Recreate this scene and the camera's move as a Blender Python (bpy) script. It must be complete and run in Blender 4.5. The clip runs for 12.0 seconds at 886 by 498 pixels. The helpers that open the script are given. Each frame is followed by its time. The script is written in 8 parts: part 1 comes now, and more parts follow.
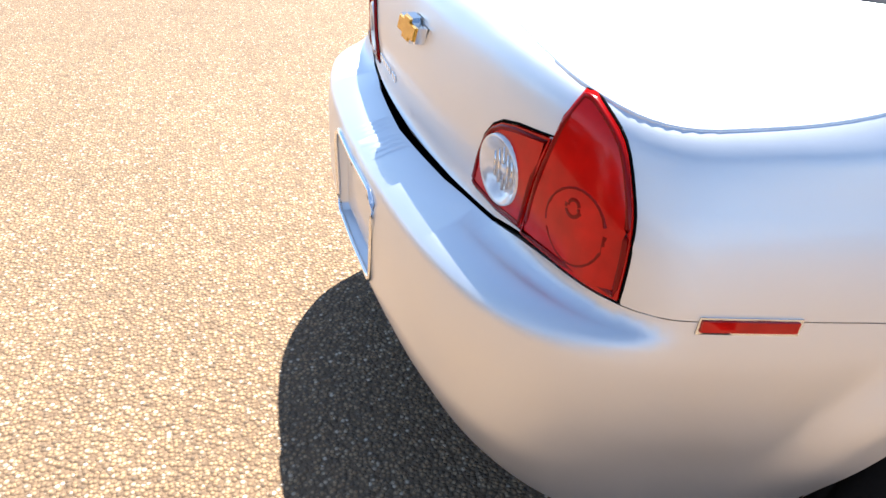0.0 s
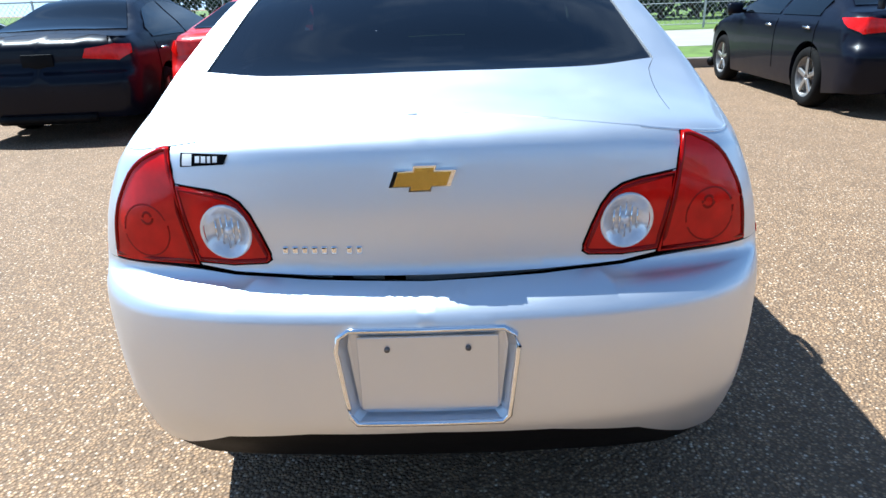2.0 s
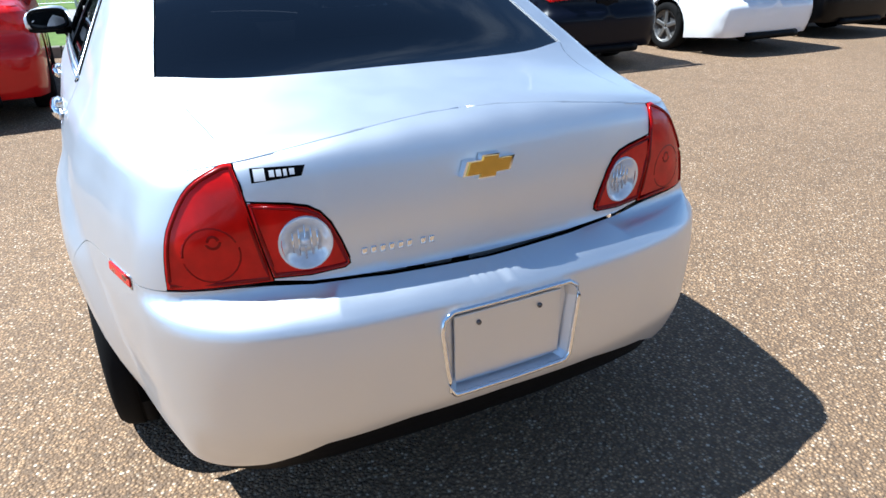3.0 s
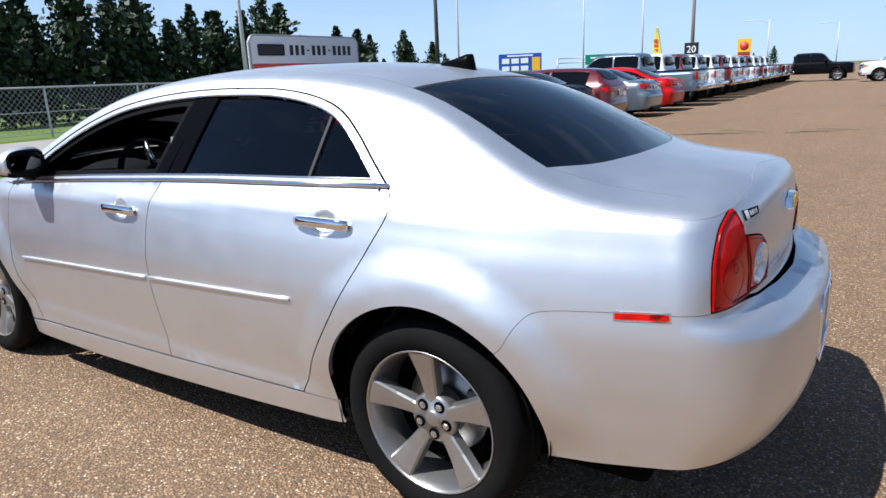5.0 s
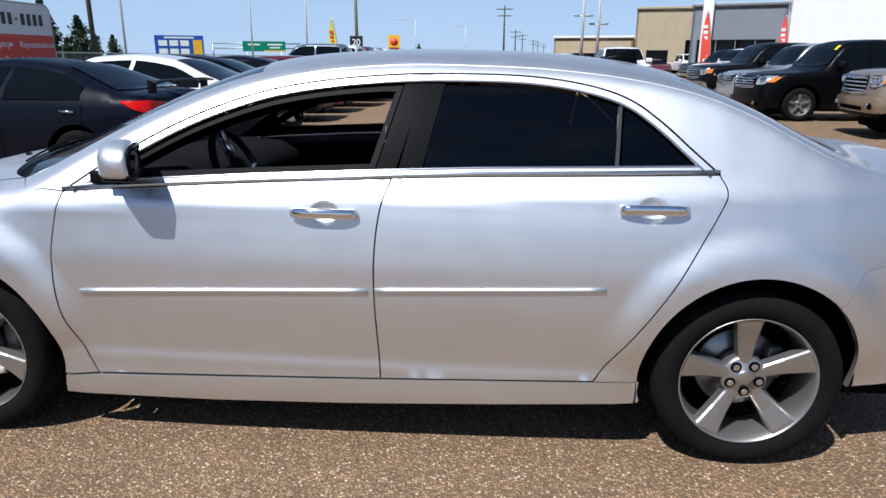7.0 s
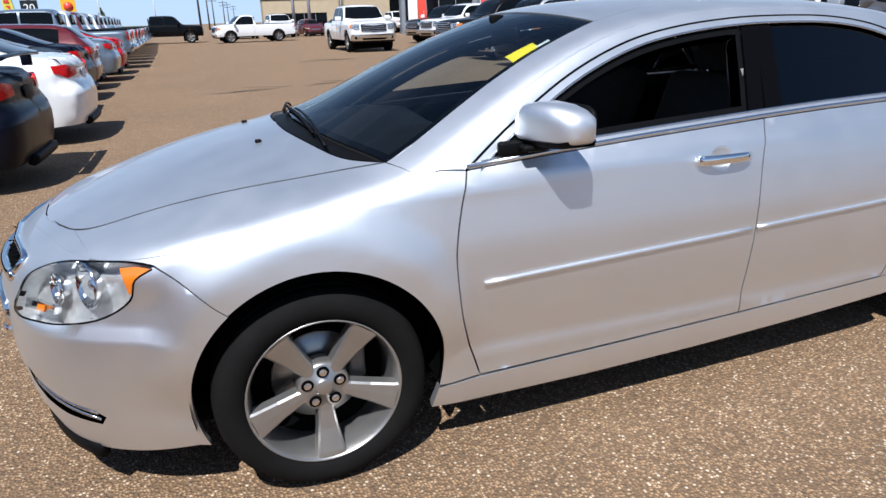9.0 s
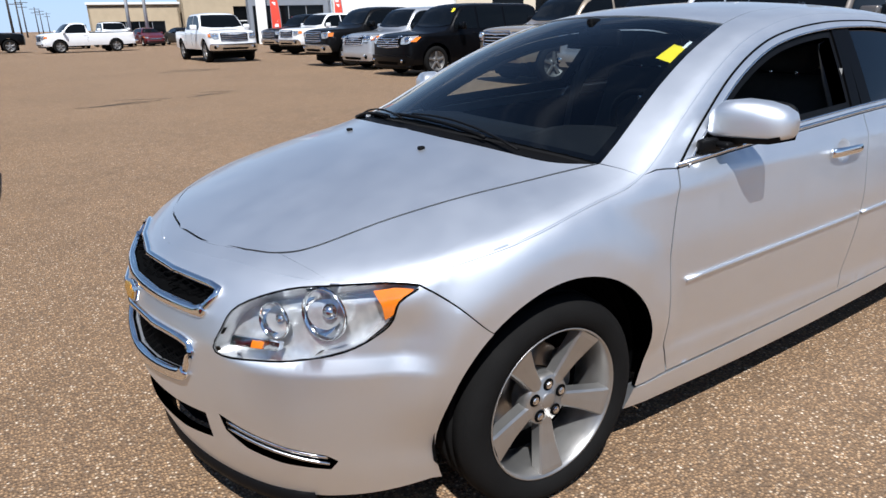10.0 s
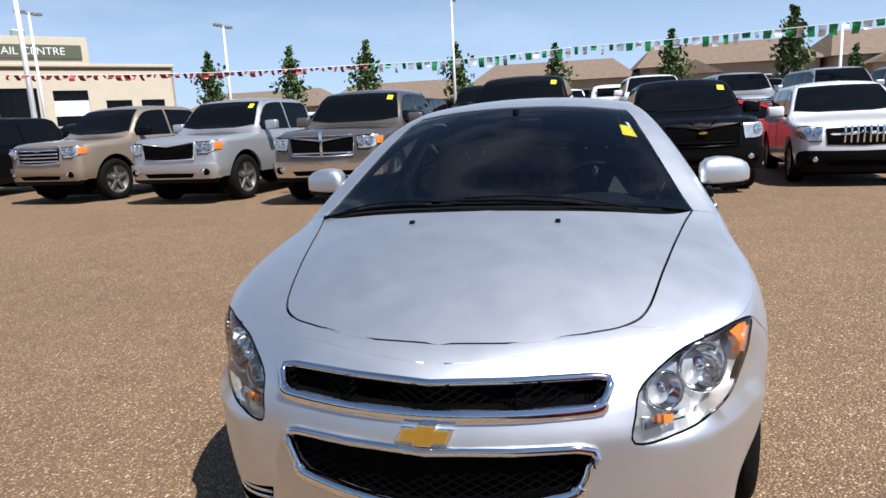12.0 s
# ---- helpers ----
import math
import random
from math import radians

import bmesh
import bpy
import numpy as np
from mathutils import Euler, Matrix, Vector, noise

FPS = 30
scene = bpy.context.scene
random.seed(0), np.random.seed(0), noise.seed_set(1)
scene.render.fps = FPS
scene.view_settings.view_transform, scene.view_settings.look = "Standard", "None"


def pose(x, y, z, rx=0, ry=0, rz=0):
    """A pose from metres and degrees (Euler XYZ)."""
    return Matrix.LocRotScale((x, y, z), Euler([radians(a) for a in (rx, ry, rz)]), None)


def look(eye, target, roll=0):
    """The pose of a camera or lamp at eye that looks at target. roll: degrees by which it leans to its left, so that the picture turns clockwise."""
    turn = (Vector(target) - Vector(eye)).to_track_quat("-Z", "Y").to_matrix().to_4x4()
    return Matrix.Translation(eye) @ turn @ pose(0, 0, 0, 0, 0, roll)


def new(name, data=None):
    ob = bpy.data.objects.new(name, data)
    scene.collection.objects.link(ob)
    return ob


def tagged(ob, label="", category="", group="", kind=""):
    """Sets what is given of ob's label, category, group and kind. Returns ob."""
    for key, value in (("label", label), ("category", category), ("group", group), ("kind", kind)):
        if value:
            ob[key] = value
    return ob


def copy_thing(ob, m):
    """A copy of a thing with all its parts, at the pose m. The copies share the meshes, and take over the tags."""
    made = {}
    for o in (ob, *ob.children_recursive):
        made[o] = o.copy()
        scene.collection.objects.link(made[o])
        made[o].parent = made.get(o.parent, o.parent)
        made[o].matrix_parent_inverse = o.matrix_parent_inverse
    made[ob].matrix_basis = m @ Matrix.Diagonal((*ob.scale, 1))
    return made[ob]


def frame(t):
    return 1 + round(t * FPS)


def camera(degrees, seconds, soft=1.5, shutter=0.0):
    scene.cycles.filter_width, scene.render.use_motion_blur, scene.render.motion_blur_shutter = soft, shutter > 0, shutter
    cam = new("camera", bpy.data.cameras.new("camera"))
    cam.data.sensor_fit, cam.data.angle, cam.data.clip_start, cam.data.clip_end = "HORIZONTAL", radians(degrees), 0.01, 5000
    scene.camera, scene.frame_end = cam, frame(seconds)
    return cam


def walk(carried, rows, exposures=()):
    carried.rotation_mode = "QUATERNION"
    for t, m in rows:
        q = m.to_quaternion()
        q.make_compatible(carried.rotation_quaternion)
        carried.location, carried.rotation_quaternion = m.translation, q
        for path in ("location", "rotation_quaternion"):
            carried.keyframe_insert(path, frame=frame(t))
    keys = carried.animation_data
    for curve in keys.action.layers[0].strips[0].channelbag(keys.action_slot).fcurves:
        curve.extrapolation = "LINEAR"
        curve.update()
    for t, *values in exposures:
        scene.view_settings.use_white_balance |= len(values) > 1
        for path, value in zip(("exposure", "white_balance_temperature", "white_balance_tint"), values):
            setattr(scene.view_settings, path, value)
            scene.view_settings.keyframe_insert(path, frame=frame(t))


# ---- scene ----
cam = camera(67.7, 12.0)
PATH = [
    (0, (-2.664, -1.242, 1.278), (-2.071, 0.318, 0.175), 3.8),
    (0.5, (-2.987, -1.069, 1.275), (-1.942, 0.125, 0.056), 7.9),
    (1, (-3.245, -0.756, 1.222), (-1.773, 0.111, 0.181), 4.5),
    (1.5, (-3.422, -0.39, 1.275), (-1.656, 0.203, 0.547), -1.6),
    (2, (-3.53, -0.062, 1.248), (-1.659, -0.021, 0.543), -2.1),
    (2.5, (-3.519, 0.282, 1.334), (-1.737, -0.162, 0.542), -4.2),
    (2.7, (-3.508, 0.44, 1.35), (-1.786, -0.167, 0.533), -2.8),
    (4.3, (-2.999, 1.825, 1.295), (-1.658, 0.471, 0.689), -3.3),
    (4.5, (-2.863, 1.957, 1.282), (-1.578, 0.531, 0.72), -3.3),
    (5, (-2.511, 2.33, 1.347), (-1.43, 0.723, 0.848), -2.6),
    (5.5, (-2.029, 2.647, 1.38), (-1.225, 0.896, 0.846), -1.4),
    (6, (-1.586, 2.82, 1.391), (-0.987, 0.994, 0.839), -0.9),
    (6.5, (-1.09, 2.951, 1.387), (-0.71, 1.064, 0.847), -0.4),
    (6.7, (-0.87, 2.99, 1.398), (-0.586, 1.088, 0.849), -0.1),
    (8.3, (0.971, 2.893, 1.347), (0.539, 1.028, 0.769), -0.4),
    (8.5, (1.172, 2.804, 1.384), (0.668, 0.976, 0.747), -0.5),
    (9, (1.692, 2.592, 1.377), (1.031, 0.825, 0.712), -1.7),
    (9.5, (2.195, 2.361, 1.381), (1.373, 0.662, 0.719), -2.7),
    (10, (2.602, 2.046, 1.37), (1.551, 0.473, 0.722), -1.2),
    (10.5, (2.911, 1.667, 1.363), (1.581, 0.305, 0.751), 0.9),
    (11, (3.195, 1.265, 1.356), (1.634, 0.174, 0.745), 1.0),
    (11.5, (3.456, 0.831, 1.338), (1.691, 0.075, 0.778), -0.5),
    (12, (3.712, 0.396, 1.348), (1.806, -0.069, 0.96), -2.8),
]
EXPOSURES = [(0, 1.81, 6310, 8), (0.5, 1.56, 6160, 5), (1.0, 1.39, 5790, 2), (1.5, 1.39, 5510, 2), (2.0, 1.29, 5460, 2), (2.7, 1.19, 5460, 3), (4.4, 0.71, 5880, 9), (5.5, 0.4, 5930, 10), (6.5, 0.21, 5930, 10), (8.5, 0.44, 5930, 10), (9.5, 0.48, 6010, 10), (11.5, 0.44, 6130, 11), (12.0, 0.47, 6230, 11)]
walk(cam, [(t, look(eye, target, roll)) for t, eye, target, roll in PATH], EXPOSURES)

# ---- world, sun and exposure ----
SUN_DIR = Vector((0.34, 0.53, 1.0)).normalized()
SUN_ELEV = math.asin(SUN_DIR.z)
world = bpy.data.worlds.new("sky")
scene.world = world
world.use_nodes = True
wn = world.node_tree
for n in list(wn.nodes):
    wn.nodes.remove(n)
w_out = wn.nodes.new("ShaderNodeOutputWorld")
w_bg = wn.nodes.new("ShaderNodeBackground")
w_sky = wn.nodes.new("ShaderNodeTexSky")
w_sky.sky_type = 'NISHITA'
w_sky.sun_disc = False
w_sky.sun_elevation = SUN_ELEV
w_sky.sun_rotation = math.atan2(SUN_DIR.x, SUN_DIR.y)
w_sky.air_density, w_sky.dust_density, w_sky.ozone_density = 1.0, 0.1, 3.0
# thin summer cloud, streaks low and small cumulus
w_co = wn.nodes.new("ShaderNodeTexCoord")
w_map = wn.nodes.new("ShaderNodeMapping")
w_map.inputs["Scale"].default_value = (1.3, 1.3, 5.0)
w_no = wn.nodes.new("ShaderNodeTexNoise")
w_no.inputs["Scale"].default_value = 1.7
w_no.inputs["Detail"].default_value = 7.0
w_no.inputs["Roughness"].default_value = 0.6
w_ra = wn.nodes.new("ShaderNodeValToRGB")
w_ra.color_ramp.elements[0].position, w_ra.color_ramp.elements[0].color = 0.52, (0, 0, 0, 1)
w_ra.color_ramp.elements[1].position, w_ra.color_ramp.elements[1].color = 0.80, (0.34, 0.34, 0.34, 1)
w_mix = wn.nodes.new("ShaderNodeMix")
w_mix.data_type = 'RGBA'
w_mix.inputs["B"].default_value = (13.5, 14.0, 14.6, 1)
wn.links.new(w_co.outputs["Generated"], w_map.inputs["Vector"])
wn.links.new(w_map.outputs["Vector"], w_no.inputs["Vector"])
wn.links.new(w_no.outputs["Fac"], w_ra.inputs["Fac"])
wn.links.new(w_ra.outputs["Color"], w_mix.inputs["Factor"])
wn.links.new(w_sky.outputs["Color"], w_mix.inputs["A"])
# pale summer haze low over the horizon
w_sep = wn.nodes.new("ShaderNodeSeparateXYZ")
w_hz = wn.nodes.new("ShaderNodeMapRange")
w_hz.interpolation_type = 'SMOOTHSTEP'
w_hz.inputs["From Min"].default_value, w_hz.inputs["From Max"].default_value = 0.0, 0.32
w_hz.inputs["To Min"].default_value, w_hz.inputs["To Max"].default_value = 0.8, 0.0
w_m2 = wn.nodes.new("ShaderNodeMix")
w_m2.data_type = 'RGBA'
w_m2.inputs["B"].default_value = (6.3, 8.6, 12.0, 1)
wn.links.new(w_co.outputs["Generated"], w_sep.inputs["Vector"])
wn.links.new(w_sep.outputs["Z"], w_hz.inputs["Value"])
wn.links.new(w_hz.outputs["Result"], w_m2.inputs["Factor"])
wn.links.new(w_mix.outputs["Result"], w_m2.inputs["A"])
wn.links.new(w_m2.outputs["Result"], w_bg.inputs["Color"])
w_bg.inputs["Strength"].default_value = 0.065
wn.links.new(w_bg.outputs["Background"], w_out.inputs["Surface"])
sun = new("sun", bpy.data.lights.new("sun", 'SUN'))
sun.data.energy, sun.data.angle, sun.data.color = 5.0, radians(0.53), (1.0, 0.965, 0.91)
sun.matrix_world = look(SUN_DIR * 60, (0, 0, 0))
scene.view_settings.exposure = 0.0


# ---- materials ----
def mat(name, col, rough=0.5, metal=0.0, coat=0.0, var=0.06, scale=6.0, bump=0.0, bscale=150.0, trans=0.0, ior=1.5, rvar=0.0, spec=0.5, island=0.0):
    m = bpy.data.materials.new(name)
    m.use_nodes = True
    t = m.node_tree
    b = t.nodes["Principled BSDF"]
    b.inputs["Roughness"].default_value = rough
    b.inputs["Metallic"].default_value = metal
    b.inputs["Coat Weight"].default_value = coat
    b.inputs["Coat Roughness"].default_value = 0.04
    b.inputs["Transmission Weight"].default_value = trans
    b.inputs["IOR"].default_value = ior
    b.inputs["Specular IOR Level"].default_value = spec
    co = t.nodes.new("ShaderNodeTexCoord")
    no = t.nodes.new("ShaderNodeTexNoise")
    no.inputs["Scale"].default_value = scale
    no.inputs["Detail"].default_value = 5.0
    t.links.new(co.outputs["Object"], no.inputs["Vector"])
    mx = t.nodes.new("ShaderNodeMix")
    mx.data_type = 'RGBA'
    mx.inputs["A"].default_value = (*[max(0.0, c * (1 - 2 * var)) for c in col], 1)
    mx.inputs["B"].default_value = (*[min(1.0, c * (1 + 2 * var)) for c in col], 1)
    t.links.new(no.outputs["Fac"], mx.inputs["Factor"])
    last = mx.outputs["Result"]
    if island:
        oi = t.nodes.new("ShaderNodeObjectInfo")
        hs = t.nodes.new("ShaderNodeHueSaturation")
        mr = t.nodes.new("ShaderNodeMapRange")
        mr.inputs["To Min"].default_value, mr.inputs["To Max"].default_value = 1 - island, 1 + island
        t.links.new(oi.outputs["Random"], mr.inputs["Value"])
        t.links.new(mr.outputs["Result"], hs.inputs["Value"])
        t.links.new(last, hs.inputs["Color"])
        last = hs.outputs["Color"]
    t.links.new(last, b.inputs["Base Color"])
    if rvar:
        mr2 = t.nodes.new("ShaderNodeMapRange")
        mr2.inputs["To Min"].default_value, mr2.inputs["To Max"].default_value = max(0.0, rough - rvar), rough + rvar
        n3 = t.nodes.new("ShaderNodeTexNoise")
        n3.inputs["Scale"].default_value = scale * 2.7
        n3.inputs["Detail"].default_value = 6.0
        t.links.new(co.outputs["Object"], n3.inputs["Vector"])
        t.links.new(n3.outputs["Fac"], mr2.inputs["Value"])
        t.links.new(mr2.outputs["Result"], b.inputs["Roughness"])
    if bump:
        n2 = t.nodes.new("ShaderNodeTexNoise")
        n2.inputs["Scale"].default_value = bscale
        n2.inputs["Detail"].default_value = 3.0
        t.links.new(co.outputs["Object"], n2.inputs["Vector"])
        bp = t.nodes.new("ShaderNodeBump")
        bp.inputs["Strength"].default_value = bump
        bp.inputs["Distance"].default_value = 0.004
        t.links.new(n2.outputs["Fac"], bp.inputs["Height"])
        t.links.new(bp.outputs["Normal"], b.inputs["Normal"])
    return m


def paint(name, col, metal=0.0, rough=0.35, coat=1.0):
    """Car paint: a base with fine flakes under a clear coat."""
    m = mat(name, col, rough, metal, coat=coat, var=0.02, scale=3.0, rvar=0.05, spec=0.5 if metal else 0.12)
    if metal > 0:
        t = m.node_tree
        b = t.nodes["Principled BSDF"]
        co = t.nodes.new("ShaderNodeTexCoord")
        v = t.nodes.new("ShaderNodeTexVoronoi")
        v.inputs["Scale"].default_value = 900.0
        t.links.new(co.outputs["Object"], v.inputs["Vector"])
        bp = t.nodes.new("ShaderNodeBump")
        bp.inputs["Strength"].default_value = 0.05
        bp.inputs["Distance"].default_value = 0.001
        t.links.new(v.outputs["Distance"], bp.inputs["Height"])
        t.links.new(bp.outputs["Normal"], b.inputs["Normal"])
    return m


def glass_mat(name, col, rough=0.0, gloss=1.15):
    """Thin pane: mirror gloss over a tinted see-through sheet."""
    m = bpy.data.materials.new(name)
    m.use_nodes = True
    t = m.node_tree
    for n in list(t.nodes):
        t.nodes.remove(n)
    o = t.nodes.new("ShaderNodeOutputMaterial")
    tr = t.nodes.new("ShaderNodeBsdfTransparent")
    tr.inputs["Color"].default_value = (*col, 1)
    gl = t.nodes.new("ShaderNodeBsdfGlossy")
    gl.inputs["Roughness"].default_value = rough
    fr = t.nodes.new("ShaderNodeFresnel")
    fr.inputs["IOR"].default_value = 1.5
    mr = t.nodes.new("ShaderNodeMath")
    mr.operation = 'MULTIPLY'
    mr.inputs[1].default_value = gloss
    mr.use_clamp = True
    mx = t.nodes.new("ShaderNodeMixShader")
    t.links.new(fr.outputs["Fac"], mr.inputs[0])
    t.links.new(mr.outputs["Value"], mx.inputs["Fac"])
    t.links.new(tr.outputs["BSDF"], mx.inputs[1])
    t.links.new(gl.outputs["BSDF"], mx.inputs[2])
    t.links.new(mx.outputs["Shader"], o.inputs["Surface"])
    return m


SILVER = paint("silver_metallic_paint", (0.73, 0.75, 0.78), 0.95, 0.48, 0.45)
CHROME = mat("chrome", (0.86, 0.87, 0.88), 0.06, 1.0, var=0.01)
CHROME_DULL = mat("satin_trim", (0.70, 0.71, 0.73), 0.22, 1.0, var=0.02)
BLACK_GLOSS = mat("black_gloss_trim", (0.003, 0.003, 0.0035), 0.30, 0.0, coat=0.0, var=0.02, spec=0.03)
BLACK_PLASTIC = mat("black_plastic", (0.0045, 0.0045, 0.005), 0.5, 0.0, var=0.15, scale=20, bump=0.15, bscale=400, spec=0.08)
# near-black: the shade of cavities, gaps and undersides is put into the colour
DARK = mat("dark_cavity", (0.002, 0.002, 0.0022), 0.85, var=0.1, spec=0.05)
RUBBER = mat("tyre_rubber", (0.008, 0.0077, 0.0075), 0.85, var=0.2, scale=9, bump=0.25, bscale=260, rvar=0.06, spec=0.10)
ALLOY = mat("alloy_rim", (0.38, 0.37, 0.355), 0.38, 0.85, coat=0.5, var=0.05, scale=14, rvar=0.06)
ALLOY_DARK = mat("brake_dust_rim", (0.16, 0.155, 0.15), 0.5, 0.7, var=0.2, scale=14)
DIVIDER = mat("dark_satin_trim", (0.06, 0.06, 0.062), 0.35, 0.4, var=0.05, spec=0.2)
DISC = mat("brake_disc", (0.35, 0.34, 0.33), 0.35, 1.0, var=0.1, scale=20)
TINT = glass_mat("tinted_glass", (0.035, 0.04, 0.05), rough=0.05)
WINDSHIELD = glass_mat("windshield_glass", (0.52, 0.62, 0.65), gloss=1.0)
CLEAR = glass_mat("clear_lens", (0.93, 0.95, 0.96))
RED_LENS = mat("red_lens", (0.58, 0.004, 0.002), 0.18, coat=0.25, var=0.22, scale=22, spec=0.2)
RED_DEEP = mat("red_lens_deep", (0.22, 0.001, 0.001), 0.20, coat=0.12, var=0.08, scale=40, spec=0.15)
AMBER = mat("amber_lens", (0.75, 0.20, 0.015), 0.12, coat=1.0, var=0.06, scale=40)
REFLECT = mat("lamp_reflector", (0.80, 0.81, 0.83), 0.10, 1.0, var=0.03, scale=30)
LAMP_GREY = mat("lamp_housing", (0.80, 0.81, 0.83), 0.28, 0.75, var=0.18, scale=45, bump=0.25, bscale=60)
LAMP_WHITE = mat("lamp_clear_optic", (0.78, 0.78, 0.79), 0.16, 0.35, coat=1.0, var=0.12, scale=60)
GOLD = mat("gold_badge", (0.72, 0.43, 0.07), 0.25, 0.75, var=0.08, scale=50, bump=0.1, bscale=300)
FABRIC = mat("grey_seat_fabric", (0.04, 0.039, 0.038), 0.9, var=0.12, scale=30, bump=0.3, bscale=500)
DASH = mat("dark_dash_plastic", (0.010, 0.0103, 0.0115), 0.6, var=0.1, scale=20, bump=0.15, bscale=500, spec=0.1)
LINER = mat("pale_headliner", (0.17, 0.167, 0.16), 0.9, var=0.05, bump=0.1, bscale=500)
YELLOW = mat("yellow_sticker", (0.85, 0.68, 0.03), 0.5, var=0.03)
WHITE_STICK = mat("white_sticker", (0.8, 0.82, 0.84), 0.5, var=0.03)
MIRROR_GLASS = mat("mirror_glass", (0.8, 0.82, 0.84), 0.02, 1.0, var=0.0)


# ---- mesh helpers ----
def link(name, me, material, parent=None, label="", loc=None):
    ob = new(name, me)
    if material is not None and not me.materials:
        me.materials.append(material)
    if parent is not None:
        ob.parent = parent
    if loc is not None:
        ob.matrix_basis = loc
    if label:
        ob["label"] = label
    return ob


def part(name, bm, material, parent=None, label="", smooth=True, loc=None):
    me = bpy.data.meshes.new(name)
    bm.to_mesh(me)
    bm.free()
    if smooth:
        me.polygons.foreach_set("use_smooth", [True] * len(me.polygons))
    return link(name, me, material, parent, label, loc)


def thing(name, label, category, group="", m=None, kind=""):
    e = new(name)
    e.empty_display_size = 0.2
    if m is not None:
        e.matrix_basis = m
    return tagged(e, label, category, group, kind)


def box(bm, c, d, rot=None, bevel=0.0):
    """Adds a box with its edges rounded off; c centre, d size."""
    r = bmesh.ops.create_cube(bm, size=1.0)
    vs = r["verts"]
    bmesh.ops.scale(bm, vec=d, verts=vs)
    if bevel:
        es = list({e for v in vs for e in v.link_edges})
        r2 = bmesh.ops.bevel(bm, geom=es, offset=bevel, segments=2, affect='EDGES', profile=0.5)
        vs = list({v for f in r2["faces"] for v in f.verts} | {v for v in vs if v.is_valid})
    if rot is not None:
        bmesh.ops.rotate(bm, cent=(0, 0, 0), matrix=rot.to_3x3(), verts=vs)
    bmesh.ops.translate(bm, vec=c, verts=vs)
    return vs


def cyl(bm, c, r1, r2, h, axis='Z', seg=20, caps=True):
    r = bmesh.ops.create_cone(bm, cap_ends=caps, cap_tris=False, segments=seg, radius1=r1, radius2=r2, depth=h)
    vs = r["verts"]
    if axis == 'X':
        bmesh.ops.rotate(bm, cent=(0, 0, 0), matrix=Matrix.Rotation(math.pi / 2, 3, 'Y'), verts=vs)
    elif axis == 'Y':
        bmesh.ops.rotate(bm, cent=(0, 0, 0), matrix=Matrix.Rotation(-math.pi / 2, 3, 'X'), verts=vs)
    bmesh.ops.translate(bm, vec=c, verts=vs)
    return vs


def tube_mesh(name, pts, r, closed=False, seg=8, flat=1.0, up=None):
    """A tube swept along points; flat squeezes its second axis."""
    P = [Vector(p) for p in pts]
    n = len(P)
    V, F = [], []
    for i, p in enumerate(P):
        a = P[(i - 1) % n] if (closed or i > 0) else p
        b = P[(i + 1) % n] if (closed or i < n - 1) else p
        d = (b - a).normalized()
        ref = Vector(up) if up is not None else Vector((0, 0, 1))
        if abs(d.dot(ref)) > 0.97:
            ref = Vector((0, 1, 0))
        s = d.cross(ref).normalized()
        u = s.cross(d).normalized()
        for k in range(seg):
            w = 2 * math.pi * k / seg
            V.append(p + s * (math.cos(w) * r) + u * (math.sin(w) * r * flat))
    m = n if closed else n - 1
    for i in range(m):
        j = (i + 1) % n
        for k in range(seg):
            l = (k + 1) % seg
            F.append((i * seg + k, i * seg + l, j * seg + l, j * seg + k))
    if not closed:
        F.append(tuple(range(seg - 1, -1, -1)))
        F.append(tuple((n - 1) * seg + k for k in range(seg)))
    me = bpy.data.meshes.new(name)
    me.from_pydata([tuple(v) for v in V], [], F)
    me.polygons.foreach_set("use_smooth", [True] * len(me.polygons))
    return me


def lathe(bm, prof, seg=32, axis='Y', c=(0, 0, 0)):
    """Turns (radius, along) points about an axis; adds them to bm."""
    rings = []
    for r, a in prof:
        ring = []
        for k in range(seg):
            w = 2 * math.pi * k / seg
            p = (r * math.cos(w), a, r * math.sin(w)) if axis == 'Y' else (r * math.cos(w), r * math.sin(w), a) if axis == 'Z' else (a, r * math.cos(w), r * math.sin(w))
            ring.append(bm.verts.new((p[0] + c[0], p[1] + c[1], p[2] + c[2])))
        rings.append(ring)
    for q, w in zip(rings, rings[1:]):
        for k in range(seg):
            l = (k + 1) % seg
            bm.faces.new((q[k], q[l], w[l], w[k]))
    return rings


def curve_fn(pts):
    """A smooth curve through (x, value) points that does not overshoot."""
    pts = sorted(pts)
    X = np.array([p[0] for p in pts], float)
    Yv = np.array([p[1] for p in pts], float)
    h = np.diff(X)
    d = np.diff(Yv) / h
    mm = np.zeros(len(X))
    mm[0], mm[-1] = d[0], d[-1]
    for i in range(1, len(X) - 1):
        mm[i] = 0 if d[i - 1] * d[i] <= 0 else 2 * d[i - 1] * d[i] / (d[i - 1] + d[i])

    def f(x):
        x = np.clip(np.asarray(x, float), X[0], X[-1])
        i = np.clip(np.searchsorted(X, x) - 1, 0, len(X) - 2)
        t = (x - X[i]) / h[i]
        return ((1 + 2 * t) * (1 - t) ** 2 * Yv[i] + t * (1 - t) ** 2 * h[i] * mm[i] + t * t * (3 - 2 * t) * Yv[i + 1] + t * t * (t - 1) * h[i] * mm[i + 1])
    return f


def sstep(a, b, x):
    t = np.clip((np.asarray(x, float) - a) / (b - a), 0, 1)
    return t * t * (3 - 2 * t)


